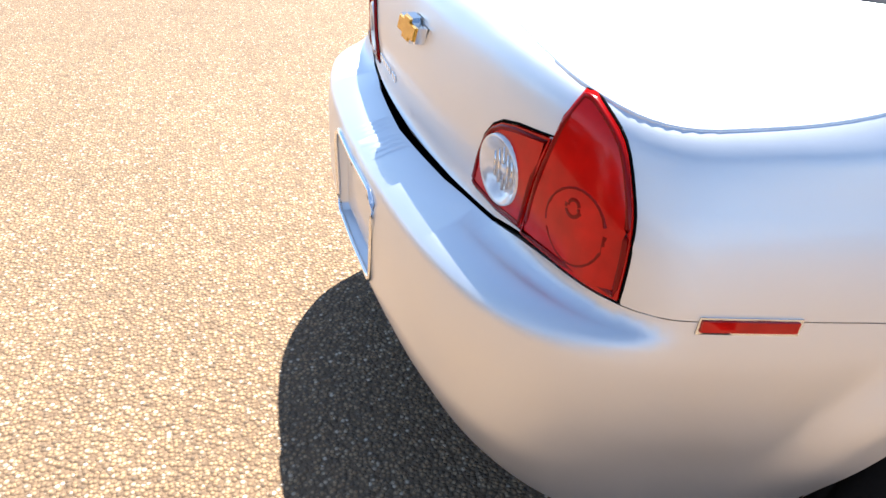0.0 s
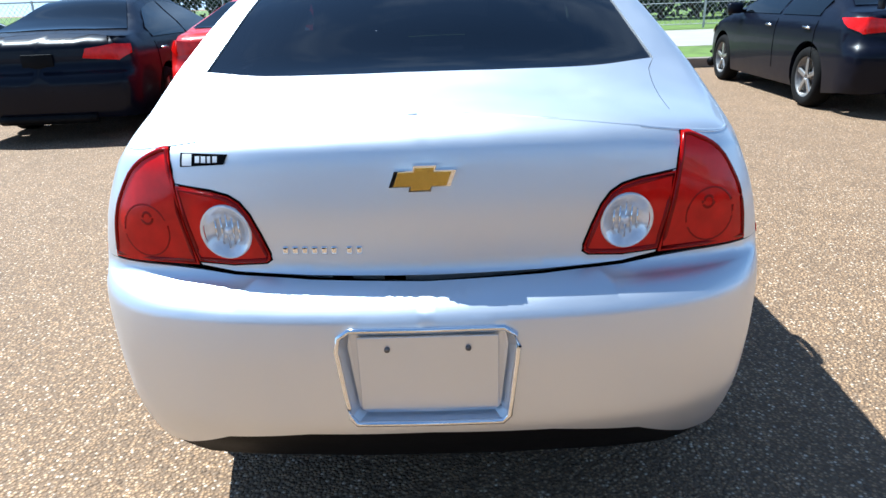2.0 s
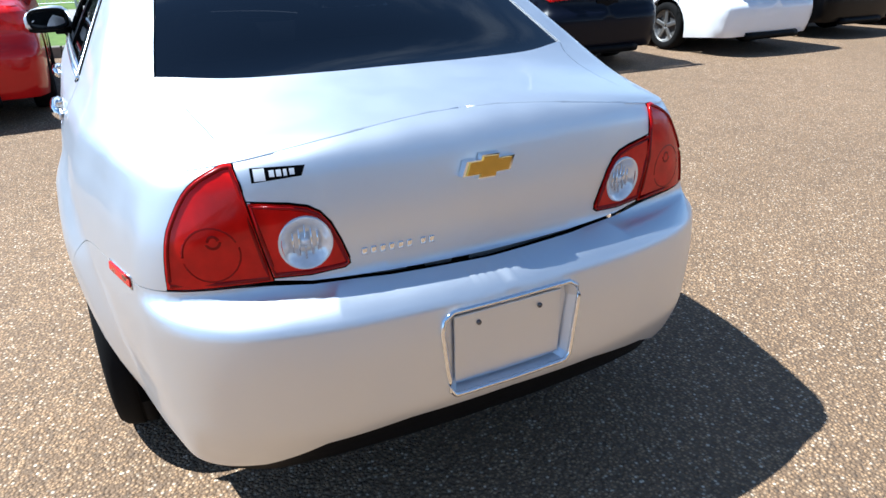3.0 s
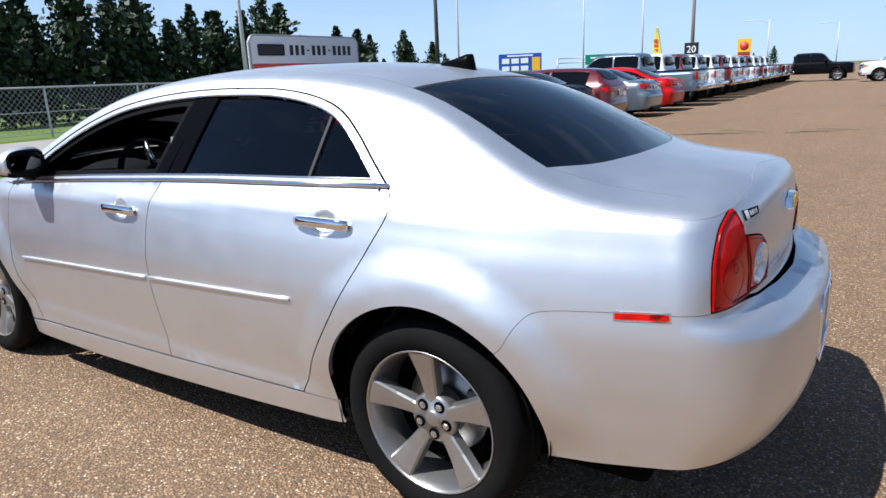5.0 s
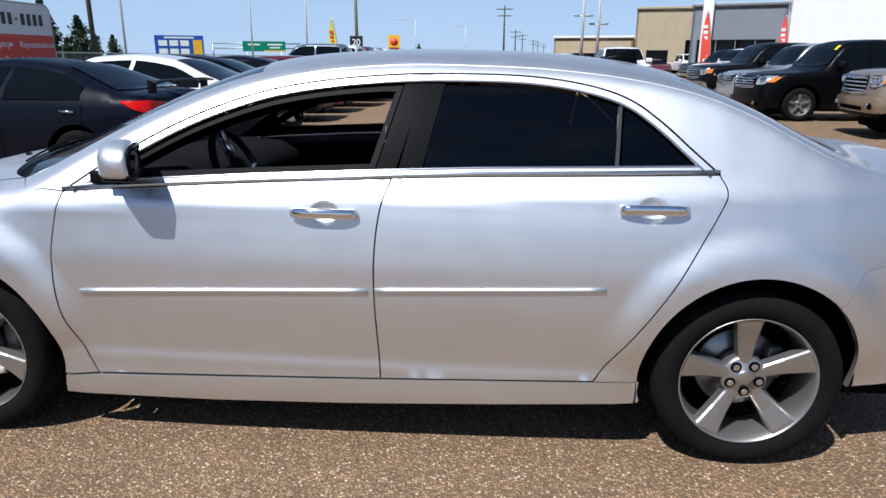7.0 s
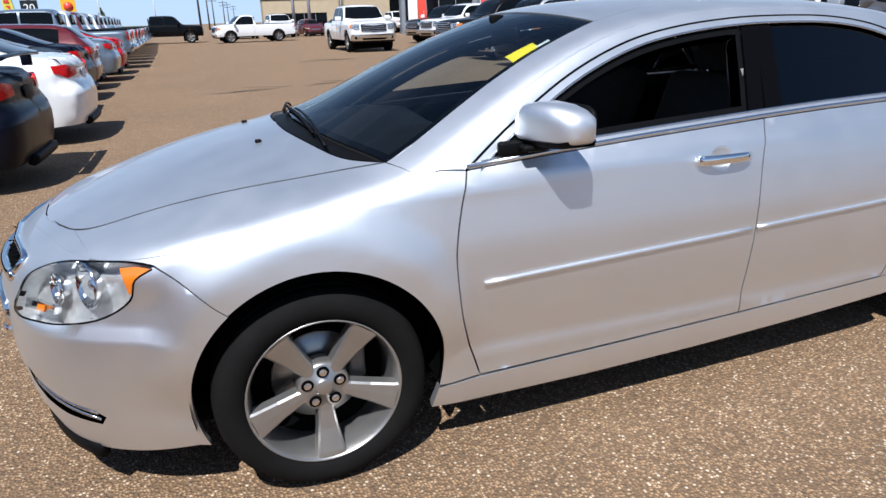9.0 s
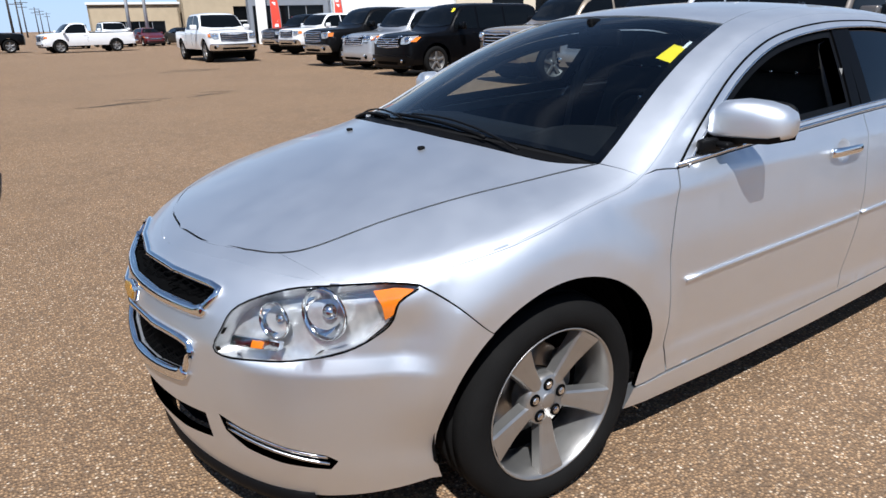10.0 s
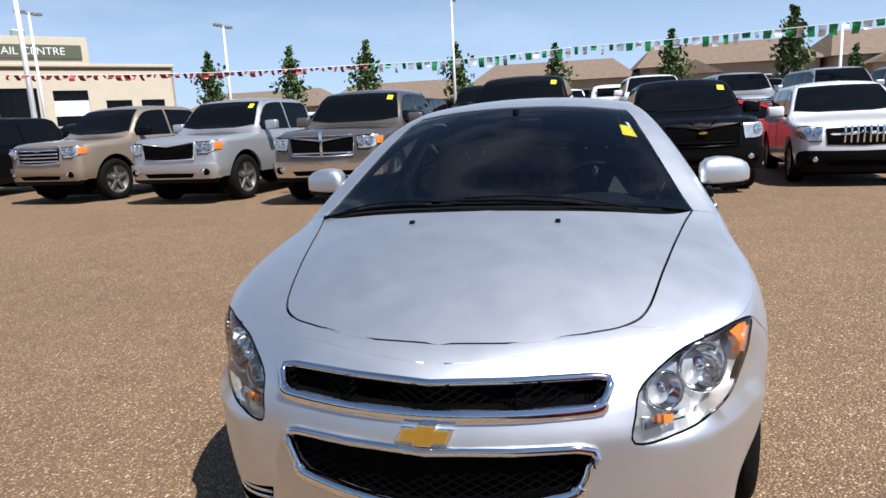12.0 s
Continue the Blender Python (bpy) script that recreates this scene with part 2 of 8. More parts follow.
def spline(pts, n=8, closed=False):
    """Catmull-Rom through 2D or 3D points."""
    P = [np.array(p, float) for p in pts]
    m = len(P)
    out = []
    for i in range(m if closed else m - 1):
        p1, p2 = P[i], P[(i + 1) % m]
        p0 = P[(i - 1) % m] if (closed or i > 0) else 2 * p1 - p2
        p3 = P[(i + 2) % m] if (closed or i + 2 < m) else 2 * p2 - p1
        for k in range(n):
            t = k / n
            out.append(0.5 * ((2 * p1) + (p2 - p0) * t + (2 * p0 - 5 * p1 + 4 * p2 - p3) * t * t + (3 * p1 - p0 - 3 * p2 + p3) * t ** 3))
    if not closed:
        out.append(P[-1])
    return out


def in_poly(pts, poly):
    x, y = pts[:, 0], pts[:, 1]
    inside = np.zeros(len(pts), bool)
    P = np.asarray(poly, float)
    Q = np.roll(P, -1, 0)
    for (x1, y1), (x2, y2) in zip(P, Q):
        hit = (y1 > y) != (y2 > y)
        if y1 != y2:
            inside ^= hit & (x < (x2 - x1) * (y - y1) / (y2 - y1) + x1)
    return inside


def resample(poly, step):
    """Adds points along long edges of a closed outline."""
    out = []
    P = [np.asarray(p, float) for p in poly]
    for a, b in zip(P, P[1:] + P[:1]):
        n = max(1, int(math.ceil(np.linalg.norm(b - a) / step)))
        out += [a + (b - a) * k / n for k in range(n)]
    return out


def area2(poly):
    P = np.asarray(poly, float)
    Q = np.roll(P, -1, 0)
    return float(np.sum(P[:, 0] * Q[:, 1] - Q[:, 0] * P[:, 1]))


def inset_poly(poly, d):
    """Moves a closed outline inwards by d."""
    P = np.asarray(poly, float)
    sgn = 1 if area2(P) > 0 else -1
    a = P - np.roll(P, 1, 0)
    b = np.roll(P, -1, 0) - P
    a /= np.linalg.norm(a, axis=1, keepdims=True) + 1e-9
    b /= np.linalg.norm(b, axis=1, keepdims=True) + 1e-9
    na = np.stack([-a[:, 1], a[:, 0]], 1) * sgn
    nb = np.stack([-b[:, 1], b[:, 0]], 1) * sgn
    m = na + nb
    m /= np.maximum((m * m).sum(1, keepdims=True), 0.5) / 2
    return P + m * d


from mathutils.geometry import delaunay_2d_cdt


def fill(poly, holes=(), step=0.03):
    """Triangles that fill a flat outline with holes: points, triangles and the rims as loops of indices."""
    loops = [resample(poly, step)] + [resample(h, step) for h in holes]
    V, E, k = [], [], 0
    for lp in loops:
        n = len(lp)
        V += [tuple(p) for p in lp]
        E += [(k + i, k + (i + 1) % n) for i in range(n)]
        k += n
    B = np.array(V)
    lo, hi = B.min(0), B.max(0)
    gx, gy = np.arange(lo[0] + step / 2, hi[0], step), np.arange(lo[1] + step / 2, hi[1], step)
    G = np.array([(x + (step / 2 if j % 2 else 0), y) for j, y in enumerate(gy) for x in gx]).reshape(-1, 2)
    if len(G):
        keep = in_poly(G, loops[0])
        for h in loops[1:]:
            keep &= ~in_poly(G, h)
        G = G[keep]
        if len(G):
            near = np.ones(len(G), bool)
            for c in range(0, len(B), 400):
                dd = ((G[:, None] - B[None, c:c + 400]) ** 2).sum(2).min(1)
                near &= dd > (0.45 * step) ** 2
            G = G[near]
        V += [tuple(p) for p in G]
    ov, oe, of, *_ = delaunay_2d_cdt([Vector(v) for v in V], E, [], 0, 1e-6)
    ov = np.array([(v.x, v.y) for v in ov])
    tri = np.array([f for f in of if len(f) == 3])
    c = ov[tri].mean(1)
    keep = in_poly(c, loops[0])
    for h in loops[1:]:
        keep &= ~in_poly(c, h)
    return ov, tri[keep]


# ---- car shell: a body as a wrapped side surface and a top surface ----
def smooth_fn(pts, soft):
    """curve_fn, with its bends eased over a length."""
    f = curve_fn(pts)
    x0, x1 = min(p[0] for p in pts) - 0.3, max(p[0] for p in pts) + 0.3
    g = np.linspace(x0, x1, int((x1 - x0) / 0.01))
    v = f(g)
    k = np.exp(-0.5 * (np.arange(-3 * soft, 3 * soft + 0.005, 0.01) / soft) ** 2)
    k /= k.sum()
    n = len(k) // 2
    v = np.convolve(np.pad(v, n, 'edge'), k, 'valid')[:len(g)]
    return lambda x: np.interp(x, g, v)


class Shell:
    def __init__(self, plan, side, front, rear, fmix, rmix, zc, ze, yref, round_r=0.07, round_d=0.012, soft=0.05):
        # mirrored past the middle line at both ends, so that the ends run square
        ext = [(x, -y) for x, y in plan[3:0:-1]] + list(plan) + [(x, -y) for x, y in plan[-2:-5:-1]]
        pts = np.array(spline(ext, 24))[72:-72]
        pts[0, 1] = pts[-1, 1] = 0.0
        seg = np.r_[0, np.cumsum(np.linalg.norm(np.diff(pts, axis=0), axis=1))]
        self.s_end = seg[-1]
        self.n = 900
        self.ss = np.linspace(0, self.s_end, self.n)
        self.px, self.py = np.interp(self.ss, seg, pts[:, 0]), np.interp(self.ss, seg, pts[:, 1])
        tx, ty = np.gradient(self.px), np.gradient(self.py)
        ln = np.hypot(tx, ty)
        k = np.ones(25) / 25
        nx, ny = -ty / ln, tx / ln
        ny[0] = ny[-1] = 0.0
        nx, ny = np.convolve(np.pad(nx, 12, 'reflect'), k, 'valid'), np.convolve(np.pad(ny, 12, 'reflect', reflect_type='odd'), k, 'valid')
        ny[0] = ny[-1] = 0
        # ends point straight along the car
        nx[0], nx[-1] = -1, 1
        ln = np.hypot(nx, ny)
        self.nx, self.ny = nx / ln, ny / ln
        self.side, self.front, self.rear = curve_fn(side), curve_fn(front), curve_fn(rear)
        self.fmix, self.rmix = fmix, rmix
        self.zc, self.ze, self.yref = smooth_fn(zc, soft), smooth_fn(ze, soft), smooth_fn(yref, soft)
        self.rr, self.rd = round_r, round_d
        self.bumps = []
        self._top()

    def raw(self, s, z):
        s = np.abs(s)
        x, y = np.interp(s, self.ss, self.px), np.interp(s, self.ss, self.py)
        nx, ny = np.interp(s, self.ss, self.nx), np.interp(s, self.ss, self.ny)
        wf, wr = sstep(*self.fmix, x), sstep(*self.rmix, x)
        d = (1 - wf - wr) * self.side(z) + wf * self.front(z) + wr * self.rear(z)
        for fn in self.bumps:
            d = d - fn(x, z)
        return np.stack([x - nx * d, np.maximum(y - ny * d, 0), np.broadcast_to(z, np.shape(x)) + 0.0 * x], -1)

    def H(self, x, y):
        return self.zc(x) - (self.zc(x) - self.ze(x)) * (np.abs(y) / self.yref(x)) ** 2.2

    def _top(self):
        s = np.linspace(0, self.s_end, 240)
        lo, hi = np.full(240, 0.30), np.full(240, 2.4)
        for _ in range(40):
            m = (lo + hi) / 2
            p = self.raw(s, m)
            up = m < self.H(p[:, 0], p[:, 1])
            lo, hi = np.where(up, m, lo), np.where(up, hi, m)
        self.ts, self.tz = s, lo

    def ztop(self, s):
        return np.interp(np.abs(s), self.ts, self.tz)

    def _n_side(self, s, z):
        e = 0.004
        a, b = self.raw(s + e, z) - self.raw(s - e, z), self.raw(s, z + e) - self.raw(s, z - e)
        n = np.cross(b, a)
        return -n / (np.linalg.norm(n, axis=-1, keepdims=True) + 1e-9)

    def _n_top(self, x, y):
        e = 0.004
        dx, dy = (self.H(x + e, y) - self.H(x - e, y)) / (2 * e), (self.H(x, y + e) - self.H(x, y - e)) / (2 * e)
        n = np.stack([-dx, -dy, np.ones_like(dx)], -1)
        return n / np.linalg.norm(n, axis=-1, keepdims=True)

    def lift_side(self, q, off=0.0):
        """Points and normals of the wrapped side at (s, z)."""
        s, z = np.abs(q[:, 0]), q[:, 1]
        s = np.clip(s, 0.0045, self.s_end - 0.0045)
        p = self.raw(np.abs(q[:, 0]), z)
        n = self._n_side(s, z)
        flip = np.einsum('ij,ij->i', n, np.stack([np.interp(s, self.ss, self.nx), np.interp(s, self.ss, self.ny), 0 * s], -1)) < 0
        n[flip] *= -1
        d = self.ztop(s) - z
        w = np.clip(1 - d / self.rr, 0, 1)[:, None] ** 2
        nt = self._n_top(p[:, 0], p[:, 1])
        na = n + nt
        na /= np.linalg.norm(na, axis=1, keepdims=True)
        n2 = n * (1 - w) + na * w
        n2 /= np.linalg.norm(n2, axis=1, keepdims=True)
        return p - na * w * self.rd + n2 * off, n2

    def lift_top(self, q, off=0.0):
        """Points and normals of the top at (x, y)."""
        x, y = q[:, 0], q[:, 1]
        z = self.H(x, y)
        n = self._n_top(x, y)
        m, k = self.near_rim(x, y)
        w = np.clip(1 - m / self.rr, 0, 1)[:, None] ** 2
        ns = self._rim()[2][k].copy()
        ns[:, 1] *= np.where(y < 0, -1, 1)
        na = n + ns
        na /= np.linalg.norm(na, axis=1, keepdims=True)
        n2 = n * (1 - w) + na * w
        n2 /= np.linalg.norm(n2, axis=1, keepdims=True)
        return np.stack([x, y, z], -1) - na * w * self.rd + n2 * off, n2

    def edge_tab(self):
        if not hasattr(self, "_et"):
            p = self.raw(self.ts, self.tz)
            o = np.argsort(p[:, 0])
            self._et = (p[o, 0], p[o, 1], self.ts[o])
        return self._et

    def yedge(self, x):
        a, b, _ = self.edge_tab()
        return np.interp(x, a, b)

    def _rim(self):
        """Dense points of the rim between side and top, with the side's normals there."""
        if not hasattr(self, "_rm"):
            g = np.linspace(0, self.s_end, 700)
            z = self.ztop(g)
            n = self._n_side(np.clip(g, 0.0045, self.s_end - 0.0045), z)
            o = np.stack([np.interp(g, self.ss, self.nx), np.interp(g, self.ss, self.ny), 0 * g], -1)
            n[(n * o).sum(1) < 0] *= -1
            self._rm = (g, self.raw(g, z), n)
        return self._rm

    def near_rim(self, x, y):
        """How far points lie from the rim in plan, and which rim point is nearest."""
        r = self._rim()[1][:, :2]
        q = np.stack([x, np.abs(y)], -1)
        d, k = [], []
        for c in range(0, len(q), 800):
            dd = ((q[c:c + 800, None] - r[None]) ** 2).sum(2)
            i = dd.argmin(1)
            k.append(i)
            d.append(np.sqrt(dd[np.arange(len(i)), i]))
        d, k = np.concatenate(d), np.concatenate(k)
        return d, k

    def at_rim(self, q, top):
        """Which points lie on the rim between side and top, or on the middle line."""
        q = np.asarray(q, float)
        if top:
            return (self.near_rim(q[:, 0], q[:, 1])[0] < 0.005) | (np.abs(q[:, 1]) < 1e-4)
        return (self.ztop(q[:, 0]) - q[:, 1] < 0.004) | (q[:, 0] < 0.002) | (q[:, 0] > self.s_end - 0.002)

    def s_of_x(self, x):
        a, _, c = self.edge_tab()
        return np.interp(x, a, c)

    def sx(self, x, z, lo=0.0, hi=None):
        """The s at which the side at height z has this x."""
        g = np.linspace(0.0, self.s_end, 700)
        p = self.raw(g, np.full(700, float(z)))[:, 0]
        return float(np.interp(x, np.maximum.accumulate(p), g))

    def sy(self, y, z, end):
        """The s at which an end ('f' or 'r') at height z has this y."""
        g = np.linspace(0.0, self.s_end / 2, 500)
        if end == 'f':
            g = self.s_end - g
        p = self.raw(g, np.full(500, float(z)))[:, 1]
        return float(np.interp(abs(y), np.maximum.accumulate(p), g))

    def XZ(self, pts):
        return [(self.sx(x, z), z) for x, z in pts]

    def YZ(self, pts, end):
        return [(self.sy(y, z, end), z) for y, z in pts]


class Lift:
    def __init__(self, own, top):
        self.own, self.top = own, top


def surf(lift, poly, holes=(), step=0.03, off=0.0, mirror=False, flange=0.0, gap=0.0, both=False):
    """Mesh data of a piece of a surface: vertices, normals, faces. flange: its rim turned inwards."""
    own, is_top = lift.own, lift.top
    poly = np.asarray(poly, float)
    if gap:
        keep = own.at_rim(poly, is_top)
        poly = np.where(keep[:, None], poly, inset_poly(poly, gap))
    holes = [inset_poly(h, -gap) if gap else np.asarray(h, float) for h in holes]
    ov, tri = fill(poly, holes, step)
    p, n = own.lift_top(ov, off) if is_top else own.lift_side(ov, off)
    t3 = p[tri]
    fn = np.cross(t3[:, 1] - t3[:, 0], t3[:, 2] - t3[:, 0])
    bad = np.einsum('ij,ij->i', fn, n[tri].mean(1)) < 0
    tri[bad] = tri[bad][:, ::-1]
    F = [tuple(int(i) for i in f) for f in tri]
    if flange:
        cnt = {}
        for a, b, c in F:
            for e in ((a, b), (b, c), (c, a)):
                cnt[e] = 1
        on = own.at_rim(ov, is_top)
        rim = [e for e in cnt if (e[1], e[0]) not in cnt and not (on[e[0]] and on[e[1]])]
        ids = {}
        ex, en = [], []
        for a, b in rim:
            for i in (a, b):
                if i not in ids:
                    ids[i] = (len(p) + len(ex), len(p) + len(ex) + 1)
                    ex += [p[i], p[i] - n[i] * flange]
                    t = p[b] - p[a]
                    o = np.cross(t, n[i])
                    o = -o / (np.linalg.norm(o) + 1e-9)
                    o = o if np.dot(o, p[i] - p.mean(0)) > 0 else -o
                    en += [o, o]
        for a, b in rim:
            F.append((ids[b][0], ids[a][0], ids[a][1], ids[b][1]))
        p, n = np.vstack([p, ex]), np.vstack([n, en])
    out = []
    if mirror or both:
        q, m = p.copy(), n.copy()
        q[:, 1] *= -1
        m[:, 1] *= -1
        out.append((q, m, [f[::-1] for f in F]))
    if not mirror:
        out.append((p, n, F))
    return out


def shell_part(name, pieces, material, parent, label=""):
    """One mesh from pieces made by surf()."""
    V, N, F, k = [], [], [], 0
    for p, n, f in pieces:
        V.append(p)
        N.append(n)
        F += [tuple(i + k for i in g) for g in f]
        k += len(p)
    V, N = np.vstack(V), np.vstack(N)
    me = bpy.data.meshes.new(name)
    me.from_pydata(V.tolist(), [], F)
    me.polygons.foreach_set("use_smooth", [len(f) == 3 for f in F])
    me.normals_split_custom_set_from_vertices(N.tolist())
    return link(name, me, material, parent, label)


# ---- the silver sedan ----
AX_F, AX_R, WR = 1.426, -1.426, 0.325
ARCH_R = 0.375


def arch_bump(x, z):
    """Broad flares over the wheels."""
    out = 0.0
    for cx in (AX_F, AX_R):
        r = np.hypot(x - cx, z - 0.335)
        out = out + 0.026 * (1 - sstep(0.42, 0.54, r)) * sstep(0.28, 0.48, z)
    return out


def rocker_bump(x, z):
    """The doors' lower edge steps out again over the sill."""
    return 0.010 * (1 - sstep(0.300, 0.350, z)) * sstep(-1.10, -0.95, x) * (1 - sstep(0.98, 1.10, x))


CREASE = curve_fn([(-2.5, 0.955), (-2.0, 0.965), (-1.3, 0.953), (-1.055, 0.945), (0.03, 0.899), (0.9, 0.862), (1.2, 0.838), (1.5, 0.800), (1.8, 0.745), (2.5, 0.70)])


def crease_bump(x, z):
    """The shoulder crease along the doors and the rear quarter."""
    d = np.sqrt((z - CREASE(x)) ** 2 + 0.014 ** 2) - 0.014
    return 0.0115 * np.exp(-d / 0.034) * sstep(-2.28, -1.90, x) * (1 - sstep(0.90, 1.25, x))


def cheek_bump(x, z):
    """The bumper's cheek steps back to a ledge under the headlamp."""
    return -0.026 * sstep(0.532, 0.556, z) * (1 - sstep(0.60, 0.72, z)) * sstep(1.74, 1.90, x) * (1 - sstep(2.17, 2.26, x))


HERO = Shell(
    plan=[(-2.412, 0), (-2.407, 0.2), (-2.386, 0.42), (-2.338, 0.60), (-2.245, 0.722), (-2.085, 0.79), (-1.8, 0.838), (-1.3, 0.872), (-0.6, 0.890), (0.3, 0.893),
          (0.9, 0.884), (1.45, 0.868), (1.72, 0.842), (1.93, 0.792), (2.105, 0.676), (2.228, 0.51), (2.316, 0.27), (2.352, 0.0)],
    side=[(0.10, 0.095), (0.18, 0.065), (0.24, 0.052), (0.29, 0.047), (0.36, 0.034), (0.45, 0.018), (0.57, 0.003), (0.67, 0.0), (0.76, 0.009), (0.84, 0.024), (0.878, 0.036), (0.94, 0.064),
          (1.0, 0.094), (1.1, 0.150), (1.2, 0.21), (1.3, 0.275), (1.37, 0.34), (1.45, 0.44), (2.4, 1.6)],
    front=[(0.10, 0.09), (0.18, 0.05), (0.28, 0.015), (0.42, 0.0), (0.55, 0.004), (0.62, 0.026), (0.67, 0.055), (0.71, 0.09), (0.745, 0.13), (0.80, 0.21), (0.9, 0.40), (2.4, 2.2)],
    rear=[(0.10, 0.16), (0.30, 0.085), (0.40, 0.025), (0.48, 0.002), (0.60, 0.0), (0.69, 0.006), (0.712, 0.014), (0.728, 0.05), (0.742, 0.125), (0.76, 0.133), (0.86, 0.128), (0.96, 0.138), (1.01, 0.152), (1.045, 0.19), (1.10, 0.40), (2.4, 2.2)],
    fmix=(1.70, 2.30), rmix=(-2.12, -2.42),
    zc=[(-2.45, 1.035), (-2.30, 1.050), (-2.1, 1.066), (-1.9, 1.083), (-1.8, 1.105), (-1.6, 1.195), (-1.4, 1.280), (-1.2, 1.347), (-1.0, 1.383), (-0.6, 1.408), (-0.3, 1.408), (0.1, 1.388), (0.35, 1.355),
        (0.6, 1.280), (1.0, 1.118), (1.3, 0.995), (1.42, 0.965), (1.6, 0.935), (1.85, 0.872), (2.05, 0.806), (2.16, 0.765), (2.28, 0.715), (2.4, 0.65)],
    ze=[(-2.45, 0.965), (-2.3, 0.985), (-2.1, 1.005), (-1.9, 1.025), (-1.75, 1.065), (-1.6, 1.13), (-1.4, 1.225), (-1.2, 1.290), (-0.9, 1.335), (-0.6, 1.352), (-0.3, 1.354), (0.0, 1.338), (0.3, 1.292),
        (0.6, 1.19), (0.9, 1.045), (1.05, 0.965), (1.16, 0.915), (1.3, 0.885), (1.5, 0.852), (1.8, 0.790), (2.0, 0.742), (2.2, 0.695), (2.4, 0.63)],
    yref=[(-2.45, 0.62), (-2.2, 0.66), (-1.9, 0.68), (-1.7, 0.66), (-1.5, 0.63), (-1.2, 0.60), (-0.5, 0.59), (0.2, 0.60), (0.6, 0.65), (1.0, 0.73), (1.3, 0.78), (1.8, 0.75), (2.1, 0.62), (2.4, 0.55)],
)
HERO.bumps += [arch_bump, rocker_bump, crease_bump, cheek_bump]
HERO._top()


def arc(cx, cz, r, a0, a1, n=20):
    return [(cx + r * math.cos(radians(a0 + (a1 - a0) * k / n)), cz + r * math.sin(radians(a0 + (a1 - a0) * k / n))) for k in range(n + 1)]


def T_line(sh, x0, x1, n=40):
    """The rim between side and top from x0 to x1, in (s, z)."""
    s0, s1 = float(sh.s_of_x(x0)), float(sh.s_of_x(x1))
    return [(s, float(sh.ztop(s))) for s in np.linspace(s0, s1, n)]


def E_line(sh, x0, x1, n=40):
    """The same rim in (x, y), left."""
    s0, s1 = float(sh.s_of_x(x0)), float(sh.s_of_x(x1))
    s = np.linspace(s0, s1, n)
    p = sh.raw(s, sh.ztop(s))
    return [(a, b) for a, b in p[:, :2]]


def down(sh, poly, d=0.004):
    return [(s, min(z, float(sh.ztop(s)) - d)) for s, z in poly]


DLO = spline([(0.955, 0.906), (0.777, 1.022), (0.54, 1.150), (0.298, 1.240), (0.072, 1.286), (-0.187, 1.312), (-0.42, 1.320), (-0.651, 1.317), (-0.843, 1.293), (-0.985, 1.250), (-1.091, 1.180), (-1.19, 1.093), (-1.275, 1.020)], 6)
BELT = [(-1.275, 1.020), (-0.9, 1.008), (-0.5, 0.994), (-0.18, 0.978), (0.3, 0.950), (0.7, 0.924), (0.955, 0.906)]
FGAP = spline([(0.955, 0.906), (0.985, 0.80), (1.008, 0.661), (1.0, 0.502), (0.971, 0.386), (0.92, 0.246)], 6)
MGAP = spline([(-0.19, 0.979), (-0.156, 0.879), (-0.138, 0.738), (-0.135, 0.571), (-0.145, 0.272)], 6)
RGAP = spline([(-1.275, 1.020), (-1.297, 0.965), (-1.262, 0.885), (-1.142, 0.682), (-1.007, 0.47), (-0.898, 0.294)], 6)


def bowtie(scale=1.0):
    """The outline of the cross-shaped badge."""
    h = [(-0.071, -0.0165), (-0.027, -0.0165), (-0.030, -0.0265), (0.017, -0.0265), (0.020, -0.0165), (0.058, -0.0165), (0.071, 0.0165), (0.027, 0.0165), (0.030, 0.0265), (-0.017, 0.0265), (-0.020, 0.0165), (-0.058, 0.0165)]
    return [(a * scale, b * scale) for a, b in h]


def badge(parent, at, normal, flip, label):
    """A raised two-tone badge: a chrome rim with a gold face."""
    n = Vector(normal).normalized()
    u = Vector((0, 0, 1)).cross(n).normalized()
    v = n.cross(u)
    made = None
    for name, sc, h, m in (("badge", 1.0, 0.008, CHROME), ("badge_face", 0.86, 0.012, GOLD)):
        bm = bmesh.new()
        lo = [bm.verts.new(Vector(at) + u * a + v * b - n * 0.01) for a, b in bowtie(sc)]
        hi = [bm.verts.new(Vector(at) + u * (a * 0.97) + v * (b * 0.95) + n * h) for a, b in bowtie(sc)]
        bm.faces.new(hi)
        for i in range(12):
            bm.faces.new((lo[i], lo[(i + 1) % 12], hi[(i + 1) % 12], hi[i]))
        bmesh.ops.recalc_face_normals(bm, faces=bm.faces)
        ob = part(name, bm, m, made or parent, label if made is None else "gold face", smooth=False)
        made = made or ob
    return made


